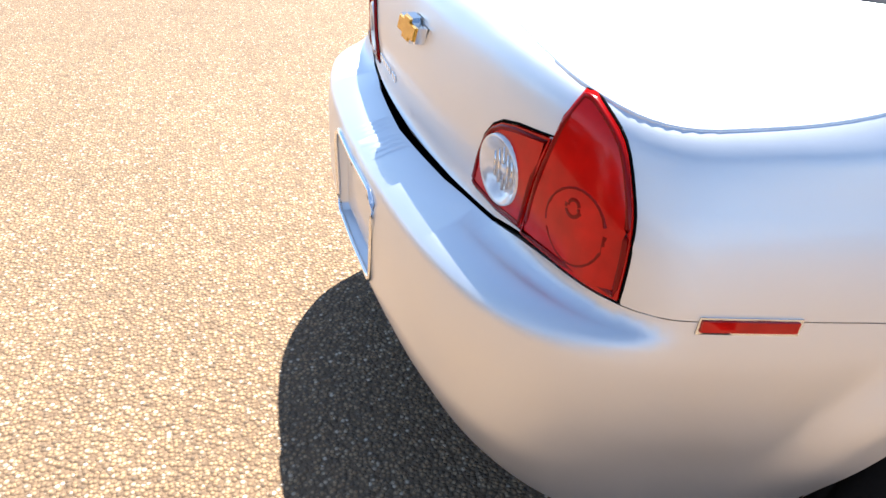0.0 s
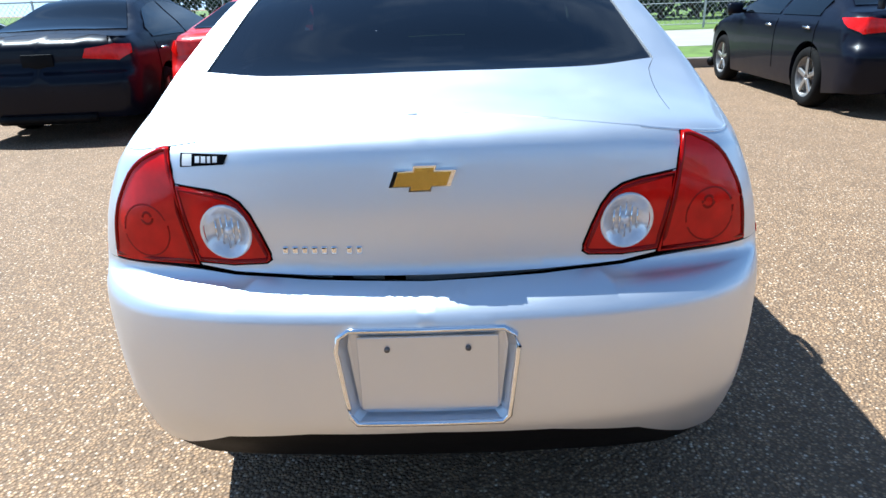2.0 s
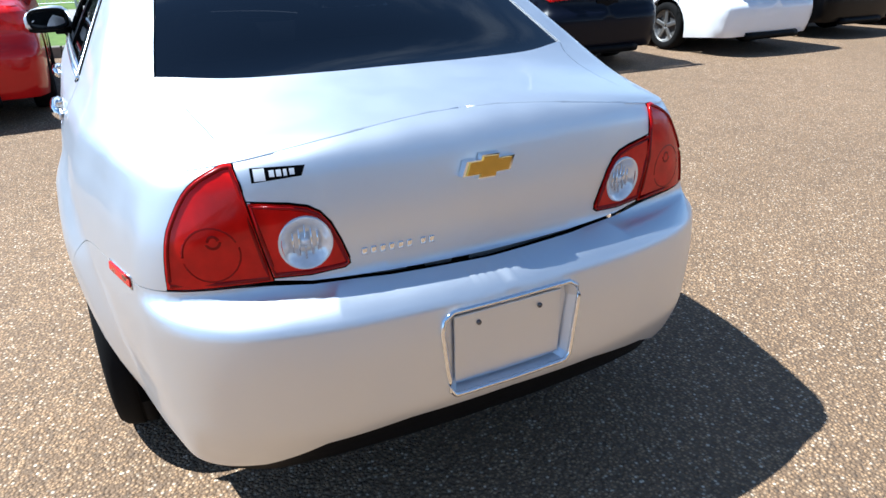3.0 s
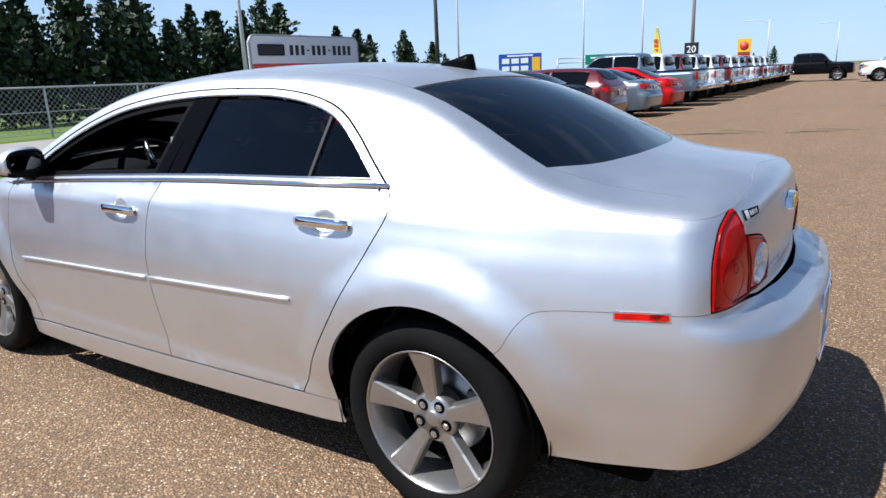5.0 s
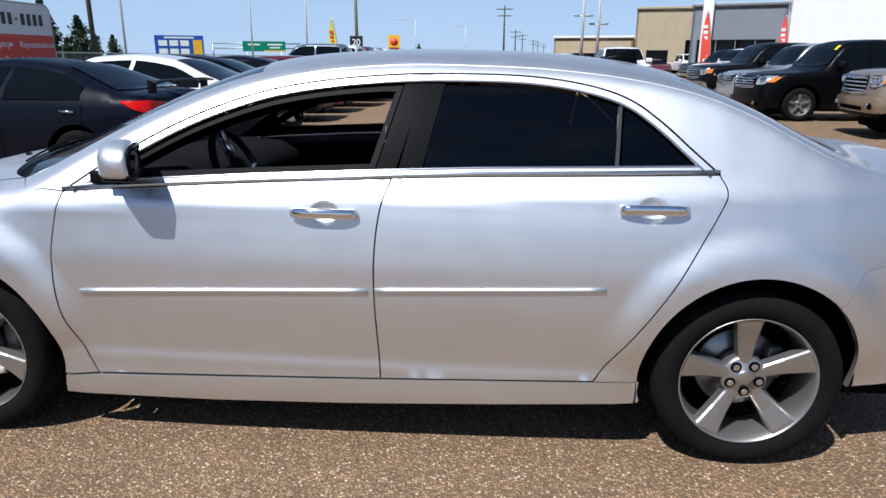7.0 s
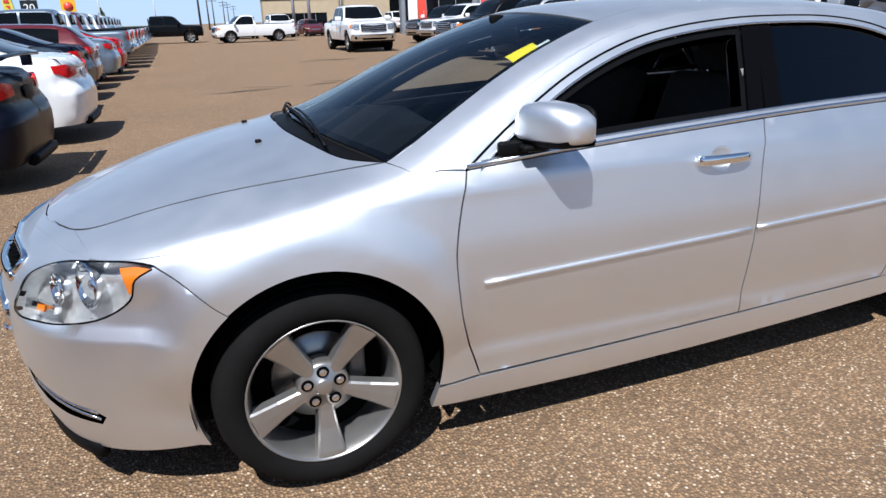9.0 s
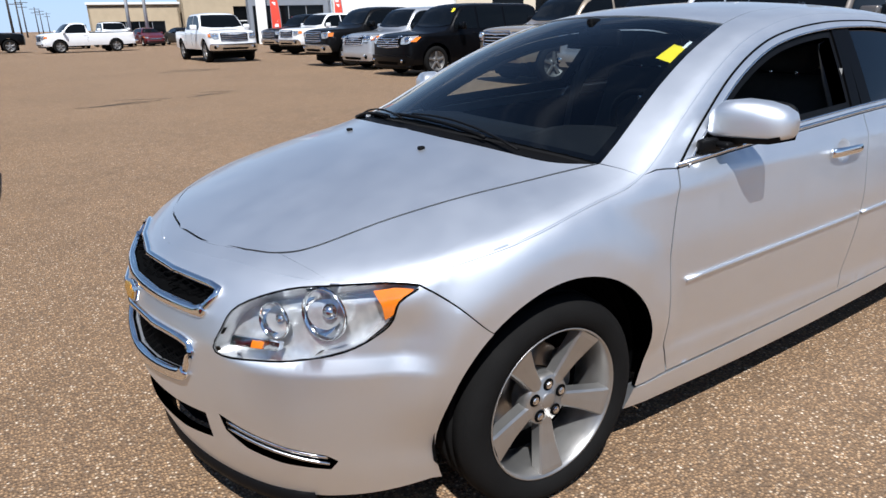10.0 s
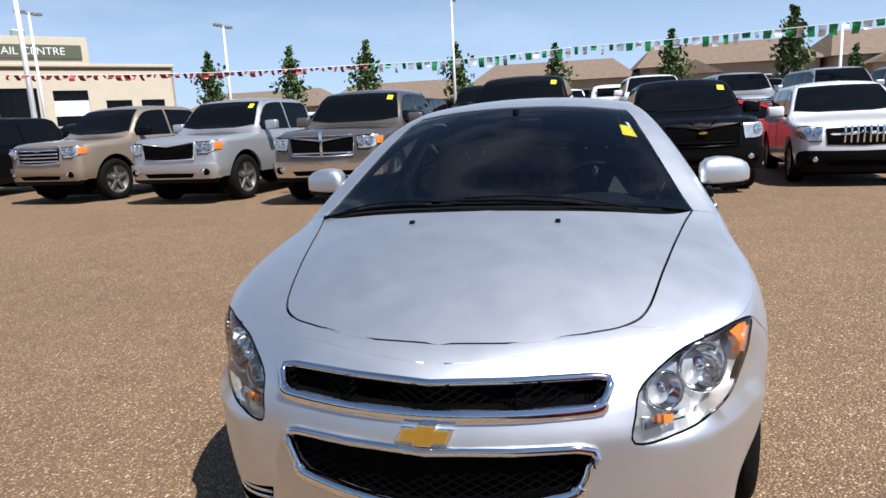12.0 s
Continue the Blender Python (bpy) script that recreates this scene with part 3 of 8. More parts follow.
def wheel_meshes():
    """Meshes of one alloy wheel, outer face to +y: (name, mesh, material)."""
    out = []
    def mk(name, bm, m, smooth=True):
        me = bpy.data.meshes.new(name)
        bmesh.ops.recalc_face_normals(bm, faces=bm.faces)
        bm.to_mesh(me)
        bm.free()
        me.polygons.foreach_set("use_smooth", [smooth] * len(me.polygons))
        me.materials.append(m)
        out.append((name, me))
    bm = bmesh.new()
    lathe(bm, [(0.226, 0.085), (0.236, 0.098), (0.250, 0.108), (0.275, 0.114), (0.300, 0.108), (0.315, 0.092), (0.322, 0.07), (0.325, 0.045), (0.320, 0.043), (0.320, 0.036), (0.3255, 0.034), (0.3255, 0.008), (0.320, 0.006), (0.320, -0.002), (0.3255, -0.004), (0.325, -0.045), (0.315, -0.092), (0.30, -0.108), (0.26, -0.112), (0.226, -0.09)], 56)
    mk("tyre", bm, RUBBER)
    bm = bmesh.new()
    lathe(bm, [(0.236, 0.101), (0.2345, 0.103), (0.231, 0.101), (0.226, 0.090), (0.220, 0.070), (0.214, 0.03), (0.210, -0.06), (0.222, -0.09)], 56)
    mk("rim", bm, ALLOY)
    # near-black disc behind the spokes stands in for the shade inside the wheel
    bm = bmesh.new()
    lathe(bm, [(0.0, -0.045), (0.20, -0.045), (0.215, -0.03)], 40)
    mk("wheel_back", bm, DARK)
    bm = bmesh.new()
    lathe(bm, [(0.05, -0.022), (0.145, -0.022), (0.148, -0.028), (0.148, -0.040)], 40)
    mk("brake_disc", bm, DISC)
    bm = bmesh.new()
    box(bm, (-0.118, -0.012, 0.035), (0.055, 0.05, 0.12), bevel=0.012)
    mk("caliper", bm, ALLOY_DARK)
    bm = bmesh.new()
    lathe(bm, [(0.0, 0.071), (0.022, 0.071), (0.026, 0.069), (0.027, 0.0665), (0.072, 0.065), (0.079, 0.060), (0.082, 0.045), (0.082, 0.0)], 36)
    mk("hub", bm, ALLOY)
    return out


def spoke_mesh():
    """One flat, wide spoke from hub to rim along +z."""
    bm = bmesh.new()
    secs = [(0.045, 0.022, 0.064), (0.08, 0.024, 0.066), (0.14, 0.031, 0.076), (0.185, 0.039, 0.087), (0.212, 0.044, 0.094), (0.226, 0.048, 0.096)]
    rings = []
    for r, w, y in secs:
        rings.append([bm.verts.new(p) for p in ((-w - 0.004, y - 0.035, r), (-w, y - 0.006, r), (-w + 0.006, y, r), (0, y + 0.001, r), (w - 0.006, y, r), (w, y - 0.006, r), (w + 0.004, y - 0.035, r))])
    for a, b in zip(rings, rings[1:]):
        for i in range(6):
            bm.faces.new((a[i], a[i + 1], b[i + 1], b[i]))
        bm.faces.new((a[6], a[0], b[0], b[6]))
    bmesh.ops.recalc_face_normals(bm, faces=bm.faces)
    me = bpy.data.meshes.new("spoke")
    bm.to_mesh(me)
    bm.free()
    me.materials.append(ALLOY)
    me.polygons.foreach_set("use_smooth", [False] * len(me.polygons))
    return me


def nut_mesh():
    bm = bmesh.new()
    cyl(bm, (0, 0.0, 0), 0.0095, 0.0085, 0.010, 'Y', 6)
    cyl(bm, (0, -0.002, 0), 0.0115, 0.0115, 0.006, 'Y', 14)
    me = bpy.data.meshes.new("lug_nut")
    bm.to_mesh(me)
    bm.free()
    me.materials.append(CHROME_DULL)
    return me


def pocket_mesh():
    """A flat near-black disc on the hub that paints the shade of a wheel nut's bore."""
    bm = bmesh.new()
    lathe(bm, [(0.0, 0.0006), (0.0165, 0.0006), (0.0185, 0.0016), (0.0195, 0.0)], 18)
    me = bpy.data.meshes.new("nut_bore")
    bm.to_mesh(me)
    bm.free()
    me.materials.append(DARK)
    return me


WHEEL, SPOKE, NUT, BORE = wheel_meshes(), spoke_mesh(), nut_mesh(), pocket_mesh()


def put_wheel(car, m, turn=0.0):
    ob = None
    for name, me in WHEEL:
        o = link("wheel" if name == "tyre" else name, me, None, car if ob is None else ob)
        if ob is None:
            ob = o
            ob.matrix_basis = m
            ob["label"] = "black tyre on a five-spoke alloy rim"
    for k in range(5):
        a = Matrix.Rotation(radians(72 * k + turn), 4, 'Y')
        link("spoke", SPOKE, None, ob, loc=a)
        link("lug_nut", NUT, None, ob, loc=a @ Matrix.Rotation(radians(36), 4, 'Y') @ Matrix.Translation((0, 0.070, 0.052)))
        link("nut_bore", BORE, None, ob, loc=a @ Matrix.Rotation(radians(36), 4, 'Y') @ Matrix.Translation((0, 0.0662, 0.052)))
    return ob


def bowl_loop(sh, xc, zc, r=1.0):
    """Round outline of a handle bowl in (s, z)."""
    s0 = sh.sx(xc, zc)
    return [(s0 + 0.050 * r * math.cos(w), zc + 0.041 * r * math.sin(w)) for w in np.linspace(0, 2 * math.pi, 28, endpoint=False)]


def bowl_part(sh, xc, zc, door, mir):
    """The bowl pressed into a door behind its handle."""
    V, N, F = [], [], []
    rs = (1.06, 0.98, 0.85, 0.6, 0.3, 0.02)
    for r in rs:
        p, n = sh.lift_side(np.array(bowl_loop(sh, xc, zc, r)), -0.017 * (1 - min(1.0, r) ** 3) - 0.0006)
        V += p.tolist()
    for k in range(len(rs) - 1):
        for i in range(28):
            j = (i + 1) % 28
            F.append((k * 28 + i, k * 28 + j, (k + 1) * 28 + j, (k + 1) * 28 + i))
    sg = -1 if mir else 1
    me = bpy.data.meshes.new("handle_bowl")
    me.from_pydata([(a, b * sg, c) for a, b, c in V], [], F if mir else [f[::-1] for f in F])
    me.polygons.foreach_set("use_smooth", [True] * len(me.polygons))
    return link("handle_bowl", me, SILVER, door)


def raise_body(car):
    """Gives the body its rake: the nose stands higher than the tail, the wheels stay."""
    rise = curve_fn([(-2.5, -0.022), (-2.2, -0.016), (-1.95, -0.011), (-1.28, 0.011), (-0.93, 0.016), (-0.2, 0.030), (0.9, 0.044), (1.5, 0.041), (2.6, 0.042)])
    for ob in car.children_recursive:
        base = ob.name.split(".")[0]
        if ob.type != 'MESH' or base in ("wheel", "wheel_liner", "underbody") or ob.parent.name.split(".")[0] == "wheel":
            continue
        co = np.empty(len(ob.data.vertices) * 3)
        ob.data.vertices.foreach_get("co", co)
        co = co.reshape(-1, 3)
        x, y, z = co.T
        w = sstep(0.12, 0.42, z)
        for cx in (AX_F, AX_R):
            w = w * (1 - 0.70 * np.exp(-((np.hypot(x - cx, z - 0.335) - ARCH_R) / 0.08) ** 2) * sstep(0.5, 0.65, np.abs(y)))
        co[:, 2] = z + rise(x) * w
        co[:, 1] = y * (1 - curve_fn([(-2.6, 0.036), (-2.3, 0.044), (-2.1, 0.050), (-1.9, 0.036), (-1.6, 0.0), (2.6, 0.0)])(x))
        co[:, 0] = x + 0.012 * sstep(1.85, 2.35, x)
        ob.data.vertices.foreach_set("co", co.ravel())
        ob.data.update()


def build_hero():
    sh = HERO
    car = thing("silver_sedan", "silver metallic four-door sedan with tinted rear windows parked on the lot", "car")
    L, TP = Lift(sh, False), Lift(sh, True)
    GAP = 0.0027
    FL = 0.014

    # lower sides
    sill = [(1.082, 0.160), (0.5, 0.160), (0.0, 0.170), (-0.5, 0.188), (-1.05, 0.212), (-1.05, 0.300), (-0.898, 0.290), (-0.145, 0.268), (0.92, 0.240), (1.062, 0.236)]
    fdoor = FGAP[:-1] + [(0.92, 0.246)] + MGAP[::-1] + [(x, z) for x, z in BELT if x > -0.18][0:-1]
    rdoor = MGAP + RGAP[::-1] + [(-0.9, 1.008), (-0.5, 0.994)]
    hl = [(0.472, 0.550), (0.474, 0.612), (0.492, 0.668), (0.58, 0.720), (0.67, 0.752), (0.745, 0.760), (0.783, 0.737), (0.784, 0.700), (0.768, 0.640), (0.728, 0.586), (0.66, 0.556), (0.57, 0.546)]
    hl_tip = (1.838, 0.737)
    HL = []
    for y, z in hl:
        HL.append((sh.sx(hl_tip[0], hl_tip[1]), z) if y == 0.783 else (sh.sy(y, z, 'f'), z))
    HL = down(sh, HL, 0.006)
    HL = [(float(a), float(b)) for a, b in spline(HL, 4, closed=True)]
    tip = HL[24]
    # bumper seam from the lamp's tip to the arch
    seam_pt = (1.655, 0.60)
    ang = math.degrees(math.atan2(seam_pt[1] - 0.335, seam_pt[0] - AX_F))
    arch_rear = arc(AX_F, 0.335, ARCH_R, 194.2, ang, 30)
    arch_front = arc(AX_F, 0.335, ARCH_R, ang, -24, 18)
    fend = sh.XZ([(0.955, 0.906)] + FGAP[1:] + [(1.020, 0.2425)] + arch_rear) + [tip]
    # upper edge of the fender over the lamp back to the pillar's foot
    lamp_top = HL[:25]
    upper = T_line(sh, 2.0, 1.10, 30)
    cut_s = upper[0][0]
    lamp_up = [p for p in lamp_top if p[0] < cut_s and p[1] > 0.70]
    fend = fend + list(reversed(lamp_up)) + upper + [(sh.sx(1.04, 0.915), 0.915)]
    fend = [(float(a), float(b)) for a, b in fend]
    hood_side = [(x, y) for x, y in spline([(2.105, 0.36), (2.052, 0.455), (1.965, 0.518), (1.75, 0.575), (1.5, 0.635), (1.3, 0.685), (1.165, 0.725)], 8)]
    strip = [p for p in E_line(sh, 2.0, 1.10, 30)] + [(1.165, 0.728)] + hood_side[::-1][:-8]
    for mir in (False, True):
        shell_part("rocker_panel", surf(L, sh.XZ(sill), step=0.05, mirror=mir, flange=0.03, gap=0.001), SILVER, car)
        b1, b2 = bowl_loop(sh, 0.03, 0.862), bowl_loop(sh, -1.055, 0.905)
        d1 = shell_part("front_door", surf(L, sh.XZ(fdoor), [b1], step=0.03, mirror=mir, flange=FL, gap=GAP), SILVER, car)
        d2 = shell_part("rear_door", surf(L, sh.XZ(rdoor), [b2], step=0.03, mirror=mir, flange=FL, gap=GAP), SILVER, car)
        shell_part("front_fender", surf(L, fend, step=0.025, mirror=mir, flange=FL, gap=GAP) + surf(TP, strip, step=0.025, mirror=mir, flange=FL, gap=GAP * 0.6), SILVER, car)
        # mouldings and handles on the doors
        for door, x0, x1, z0, z1 in ((d1, 0.918, -0.112, 0.556, 0.603), (d2, -0.138, -0.915, 0.605, 0.642)):
            pts = [(x0 + (x1 - x0) * k / 14, z0 + (z1 - z0) * k / 14) for k in range(15)]
            q = np.array(sh.XZ(pts))
            p, n = sh.lift_side(q, 0.004)
            if mir:
                p[:, 1] *= -1
            link("side_moulding", tube_mesh("side_moulding", p.tolist(), 0.0048, seg=8, flat=1.6), SILVER, door, "bright-edged strip along the door")
        for door, xc, zc in ((d1, 0.03, 0.858), (d2, -1.055, 0.901)):
            q = np.array(sh.XZ([(xc, zc)]))
            p, n = sh.lift_side(q, 0.0)
            n = n[0]
            c = Vector(p[0])
            # a shallow bowl behind the grip
            bowl_part(sh, xc, zc + 0.004, door, mir)
            grip = []
            for k in range(13):
                t = k / 12 * 2 - 1
                gx = xc - t * 0.108
                qq, nn = sh.lift_side(np.array(sh.XZ([(gx, zc + 0.004)])), 0.026 - 0.016 * abs(t) ** 4)
                grip.append((qq[0][0], qq[0][1] * (-1 if mir else 1), qq[0][2]))
            h = link("door_handle", tube_mesh("door_handle", grip, 0.010, seg=12, flat=1.75), CHROME, door, "chrome pull handle")
            for k in (1, 11):
                bm = bmesh.new()
                cyl(bm, (0, 0, 0), 0.010, 0.010, 0.03, 'Y', 10)
                bmesh.ops.translate(bm, vec=Vector(grip[k]) - Vector((0, n[1] * 0.014 * (-1 if mir else 1), 0)), verts=bm.verts)
                part("handle_post", bm, CHROME_DULL, h)

    # body side: pillars, rail, quarter
    lamp_out = [(0.708, 0.768), (0.700, 0.84), (0.680, 0.90), (0.634, 0.968), (0.575, 1.006), (0.545, 1.012)]
    lamp_in = [(0.536, 0.965), (0.522, 0.88), (0.506, 0.80), (0.497, 0.762)]
    LO = sh.YZ(lamp_out, 'r')
    LI = sh.YZ(lamp_in, 'r')
    LAMP_O = down(sh, [(float(a), float(b)) for a, b in spline(LO, 4)] + LI + [(sh.sy(0.60, 0.765, 'r'), 0.765)], 0.003)
    corner = (LO[0][0] + 0.002, 0.763)
    seam = [tuple(p) for p in spline([(-1.700, 0.632), (-1.745, 0.710), (-1.80, 0.742), (-1.953, 0.757), (-2.10, 0.762)], 6)]
    a1 = math.degrees(math.atan2(0.632 - 0.335, -1.70 - AX_R))
    arch_q = arc(AX_R, 0.335, ARCH_R, a1, -18, 34)
    rm = sh._rim()[1]
    X_LID = float(rm[np.argmin(np.abs(rm[:350, 1] - 0.546)), 0]) - 0.013
    quarter = T_line(sh, 1.10, X_LID, 110)
    quarter = [p for p in quarter]
    lamp_edge = [p for p in LAMP_O[:21]]
    body = quarter + [p for p in reversed(lamp_edge)][2:] + [corner] + sh.XZ(seam[::-1] + arch_q + [(-1.056, 0.212), (-1.056, 0.300), (-0.898, 0.292)] + RGAP[::-1][1:-1] + DLO[::-1][0:-1] + [(0.955, 0.906)]) + [(sh.sx(1.04, 0.915), 0.915)]
    body = [(float(a), float(b)) for a, b in body]
    ws_edge = [(1.165, 0.725), (1.0, 0.678), (0.8, 0.622), (0.6, 0.574), (0.42, 0.538), (0.33, 0.515)]
    bl_edge = [(-1.19, 0.505), (-1.35, 0.530), (-1.5, 0.556), (-1.64, 0.583), (-1.715, 0.600)]
    lid_edge = [(-1.715, 0.600), (-1.78, 0.578), (-1.95, 0.566), (-2.09, 0.556), (X_LID - 0.015, 0.548)]
    top_strip = E_line(sh, 1.10, X_LID, 90) + [(x, y) for x, y in lid_edge[::-1][1:]] + bl_edge[::-1][1:] + [(-1.0, 0.47), (-0.5, 0.46), (0.1, 0.47)] + ws_edge[::-1]
    roof = [(-1.19, 0.505)] + [(-1.0, 0.47), (-0.5, 0.46), (0.1, 0.47), (0.33, 0.515)]
    rf = spline([(0.33, 0.515), (0.365, 0.35), (0.388, 0.18), (0.395, 0.0)], 5)
    rb = spline([(-1.19, 0.505), (-1.215, 0.35), (-1.232, 0.15), (-1.236, 0.0)], 5)
    half = [tuple(p) for p in rb[::-1]] + roof[1:-1] + [tuple(p) for p in rf]
    roof_poly = half + [(x, -y) for x, y in half[::-1][1:-1]]
    roof_poly = [p for i, p in enumerate(roof_poly) if i == 0 or p != roof_poly[i - 1]]
    for mir in (False, True):
        shell_part("body_side", surf(L, body, step=0.028, mirror=mir, flange=0.02, gap=0.0015) + surf(TP, top_strip, step=0.028, mirror=mir, flange=0.012, gap=0.0008), SILVER, car)
    for sg in (1, -1):
        q = sh.lift_side(np.array([(s, float(sh.ztop(s))) for s in np.linspace(0.012, sh.s_end - 0.03, 220)]), -0.0043)[0]
        link("body_seam", tube_mesh("body_seam", [(a, b * sg, c) for a, b, c in q], 0.0055, seg=8), SILVER, car)
    shell_part("roof_panel", surf(TP, roof_poly, step=0.04, flange=0.01, gap=0.0015), SILVER, car)

    # glass
    wb = [tuple(p) for p in spline([(1.165, 0.722), (1.255, 0.50), (1.31, 0.25), (1.325, 0.0)], 5)]
    hw = [tuple(p) for p in rf[::-1]] + [tuple(p) for p in ws_edge[::-1][1:-1]] + wb
    ws_poly = hw + [(x, -y) for x, y in hw[::-1][1:-1]]
    g = shell_part("windshield", surf(TP, ws_poly, step=0.05, off=-0.004, flange=0.004, gap=0.003), WINDSHIELD, car, "clear laminated windshield")
    g.visible_shadow = False
    # dark frit edge round the screen
    frit_in = inset_poly(ws_poly, 0.035)
    shell_part("windshield_frit", surf(TP, ws_poly, [frit_in], step=0.035, off=-0.0095, gap=0.002), BLACK_GLOSS, g)
    bb = [tuple(p) for p in spline([(-1.715, 0.600), (-1.80, 0.42), (-1.845, 0.2), (-1.855, 0.0)], 5)]
    hb = [tuple(p) for p in rb[::-1]] + bl_edge[1:-1] + bb
    bl_poly = hb + [(x, -y) for x, y in hb[::-1][1:-1]]
    g2 = shell_part("rear_window", surf(TP, bl_poly, step=0.05, off=-0.004, flange=0.004, gap=0.003), TINT, car, "dark tinted rear window")
    shell_part("rear_window_frit", surf(TP, bl_poly, [inset_poly(bl_poly, 0.03)], step=0.035, off=-0.0095, gap=0.002), BLACK_GLOSS, g2)
    for mir in (False, True):
        fr = []
        dlo_loop = DLO + BELT[1:-1]
        chrome_top = [(float(a), float(b)) for a, b in DLO]
        # painted frame round the side windows, with a dark shut line outside and bright trim within
        cs = [sh.XZ([p])[0] for p in chrome_top]
        q, n = sh.lift_side(np.array(cs), 0.0005)
        q2, _ = sh.lift_side(np.array(sh.XZ(BELT)) + np.array([0, 0.007]), 0.003)
        sgn = -1 if mir else 1
        glass_in = inset_poly(np.array(dlo_loop), 0.026)
        glass_in = [tuple(p) for p in glass_in]
        frame_ob = shell_part("window_frame", surf(L, sh.XZ(dlo_loop), [sh.XZ(glass_in)], step=0.03, off=0.0015, mirror=mir, flange=0.012, gap=0.001), SILVER, car, "silver frame round the side windows")
        link("shut_line", tube_mesh("shut_line", [(a, b * sgn, c) for a, b, c in q], 0.0042, seg=6), DARK, frame_ob)
        link("belt_trim", tube_mesh("belt_trim", [(a, b * sgn, c) for a, b, c in q2], 0.0065, seg=8, flat=1.2), CHROME_DULL, frame_ob, "bright strip under the windows")
        dlo_loop = glass_in
        gi, _ = sh.lift_side(np.array(sh.XZ(glass_in)), 0.002)
        link("window_trim", tube_mesh("window_trim", [(a, b * sgn, c) for a, b, c in gi], 0.0045, closed=True, seg=6), CHROME_DULL, frame_ob)
        def zone(x0, x1, lean=0.0):
            pts = np.array(dlo_loop)
            # clip the window loop to a band of x that leans back with height
            out = [tuple(p) for p in pts]
            for sgn2, xe in ((1, min(x0, x1)), (-1, max(x0, x1))):
                res = []
                for a, b in zip(out, out[1:] + out[:1]):
                    fa = sgn2 * (a[0] + lean * (a[1] - 0.98) - xe)
                    fb = sgn2 * (b[0] + lean * (b[1] - 0.98) - xe)
                    if fa >= 0:
                        res.append(a)
                    if fa * fb < 0:
                        k = fa / (fa - fb)
                        res.append((a[0] + (b[0] - a[0]) * k, a[1] + (b[1] - a[1]) * k))
                out = res
            return out
        fw, bp1, bp2, rw, dv, qw = zone(-0.125, 1.2, 0.30), zone(-0.196, -0.125, 0.30), zone(-0.285, -0.203, 0.24), zone(-0.925, -0.285, 0.15), zone(-0.943, -0.925, 0.10), zone(-1.4, -0.943, 0.10)
        # front window is wound down: a thin dark channel frames the opening
        hole = inset_poly(sh.XZ(fw), 0.028)
        shell_part("window_channel", surf(L, sh.XZ(fw), [hole], step=0.03, off=-0.008, mirror=mir, flange=0.05, gap=0.004), BLACK_PLASTIC, car, "empty channel of the lowered front window")
        shell_part("pillar_cover", surf(L, sh.XZ(bp1), step=0.04, off=-0.003, mirror=mir, flange=0.03, gap=0.002), BLACK_GLOSS, car, "black door pillar cover")
        shell_part("pillar_cover", surf(L, sh.XZ(bp2), step=0.04, off=-0.003, mirror=mir, flange=0.03, gap=0.002), BLACK_GLOSS, car, "black door pillar cover")
        shell_part("rear_side_window", surf(L, sh.XZ(rw), step=0.05, off=-0.010, mirror=mir, flange=0.004, gap=0.006), TINT, car, "dark tinted door glass")
        shell_part("quarter_window", surf(L, sh.XZ(qw), step=0.05, off=-0.010, mirror=mir, flange=0.004, gap=0.006), TINT, car, "dark tinted fixed glass")
        shell_part("window_divider", surf(L, sh.XZ(dv), step=0.03, off=-0.003, mirror=mir, flange=0.02, gap=0.003), DIVIDER, car, "dark satin bar between the panes")

    # hood
    hf = [tuple(p) for p in spline([(2.186, 0.0), (2.164, 0.2), (2.105, 0.36)], 6)][:-1] + hood_side
    hr = [tuple(p) for p in spline([(1.165, 0.725), (1.27, 0.62), (1.33, 0.45), (1.375, 0.22), (1.385, 0.0)], 5)][1:]
    hh = hf + hr
    hood_poly = hh + [(x, -y) for x, y in hh[::-1][1:-1]]
    hood = shell_part("hood", surf(TP, hood_poly, step=0.03, flange=0.02, gap=0.0052), SILVER, car)
    hq, _ = sh.lift_top(np.array(hood_poly), -0.0015)
    link("hood_seal", tube_mesh("hood_seal", hq.tolist(), 0.0015, closed=True, seg=6), DARK, hood, "dark shut line round the hood")
    # cowl between hood and screen
    cowl = wb + [(x, -y) for x, y in wb[::-1][1:]] + [(x, -y) for x, y in hr[:-1]] + hr[::-1]
    shell_part("cowl_panel", surf(TP, cowl, step=0.03, off=-0.016, flange=0.02), BLACK_PLASTIC, car, "black plastic cowl at the screen's foot")
    for y in (0.255, -0.255):
        bm = bmesh.new()
        p, n = sh.lift_top(np.array([[1.481, y]]), 0.004)
        box(bm, p[0], (0.022, 0.018, 0.012), bevel=0.004)
        part("washer_nozzle", bm, BLACK_PLASTIC, hood, "black washer nozzle")
    for a0, aw, b0, b1 in ((1.300, 0.52, 1.290, -0.10), (1.335, -0.10, 1.235, -0.60)):
        arm = []
        for k in range(9):
            t = k / 8
            p, n = sh.lift_top(np.array([[a0 + (b0 - a0) * t, aw + (b1 - aw) * t]]), 0.010 + 0.010 * math.sin(math.pi * t))
            arm.append(tuple(p[0]))
        w = link("wiper_arm", tube_mesh("wiper_arm", arm, 0.006, seg=6, flat=0.6), BLACK_PLASTIC, car, "black windscreen wiper")
        blade = []
        for k in range(13):
            t = k / 12
            p, n = sh.lift_top(np.array([[a0 + (b0 - a0) * (0.25 + 0.95 * t) + 0.012, aw + (b1 - aw) * (0.25 + 0.95 * t)]]), 0.006)
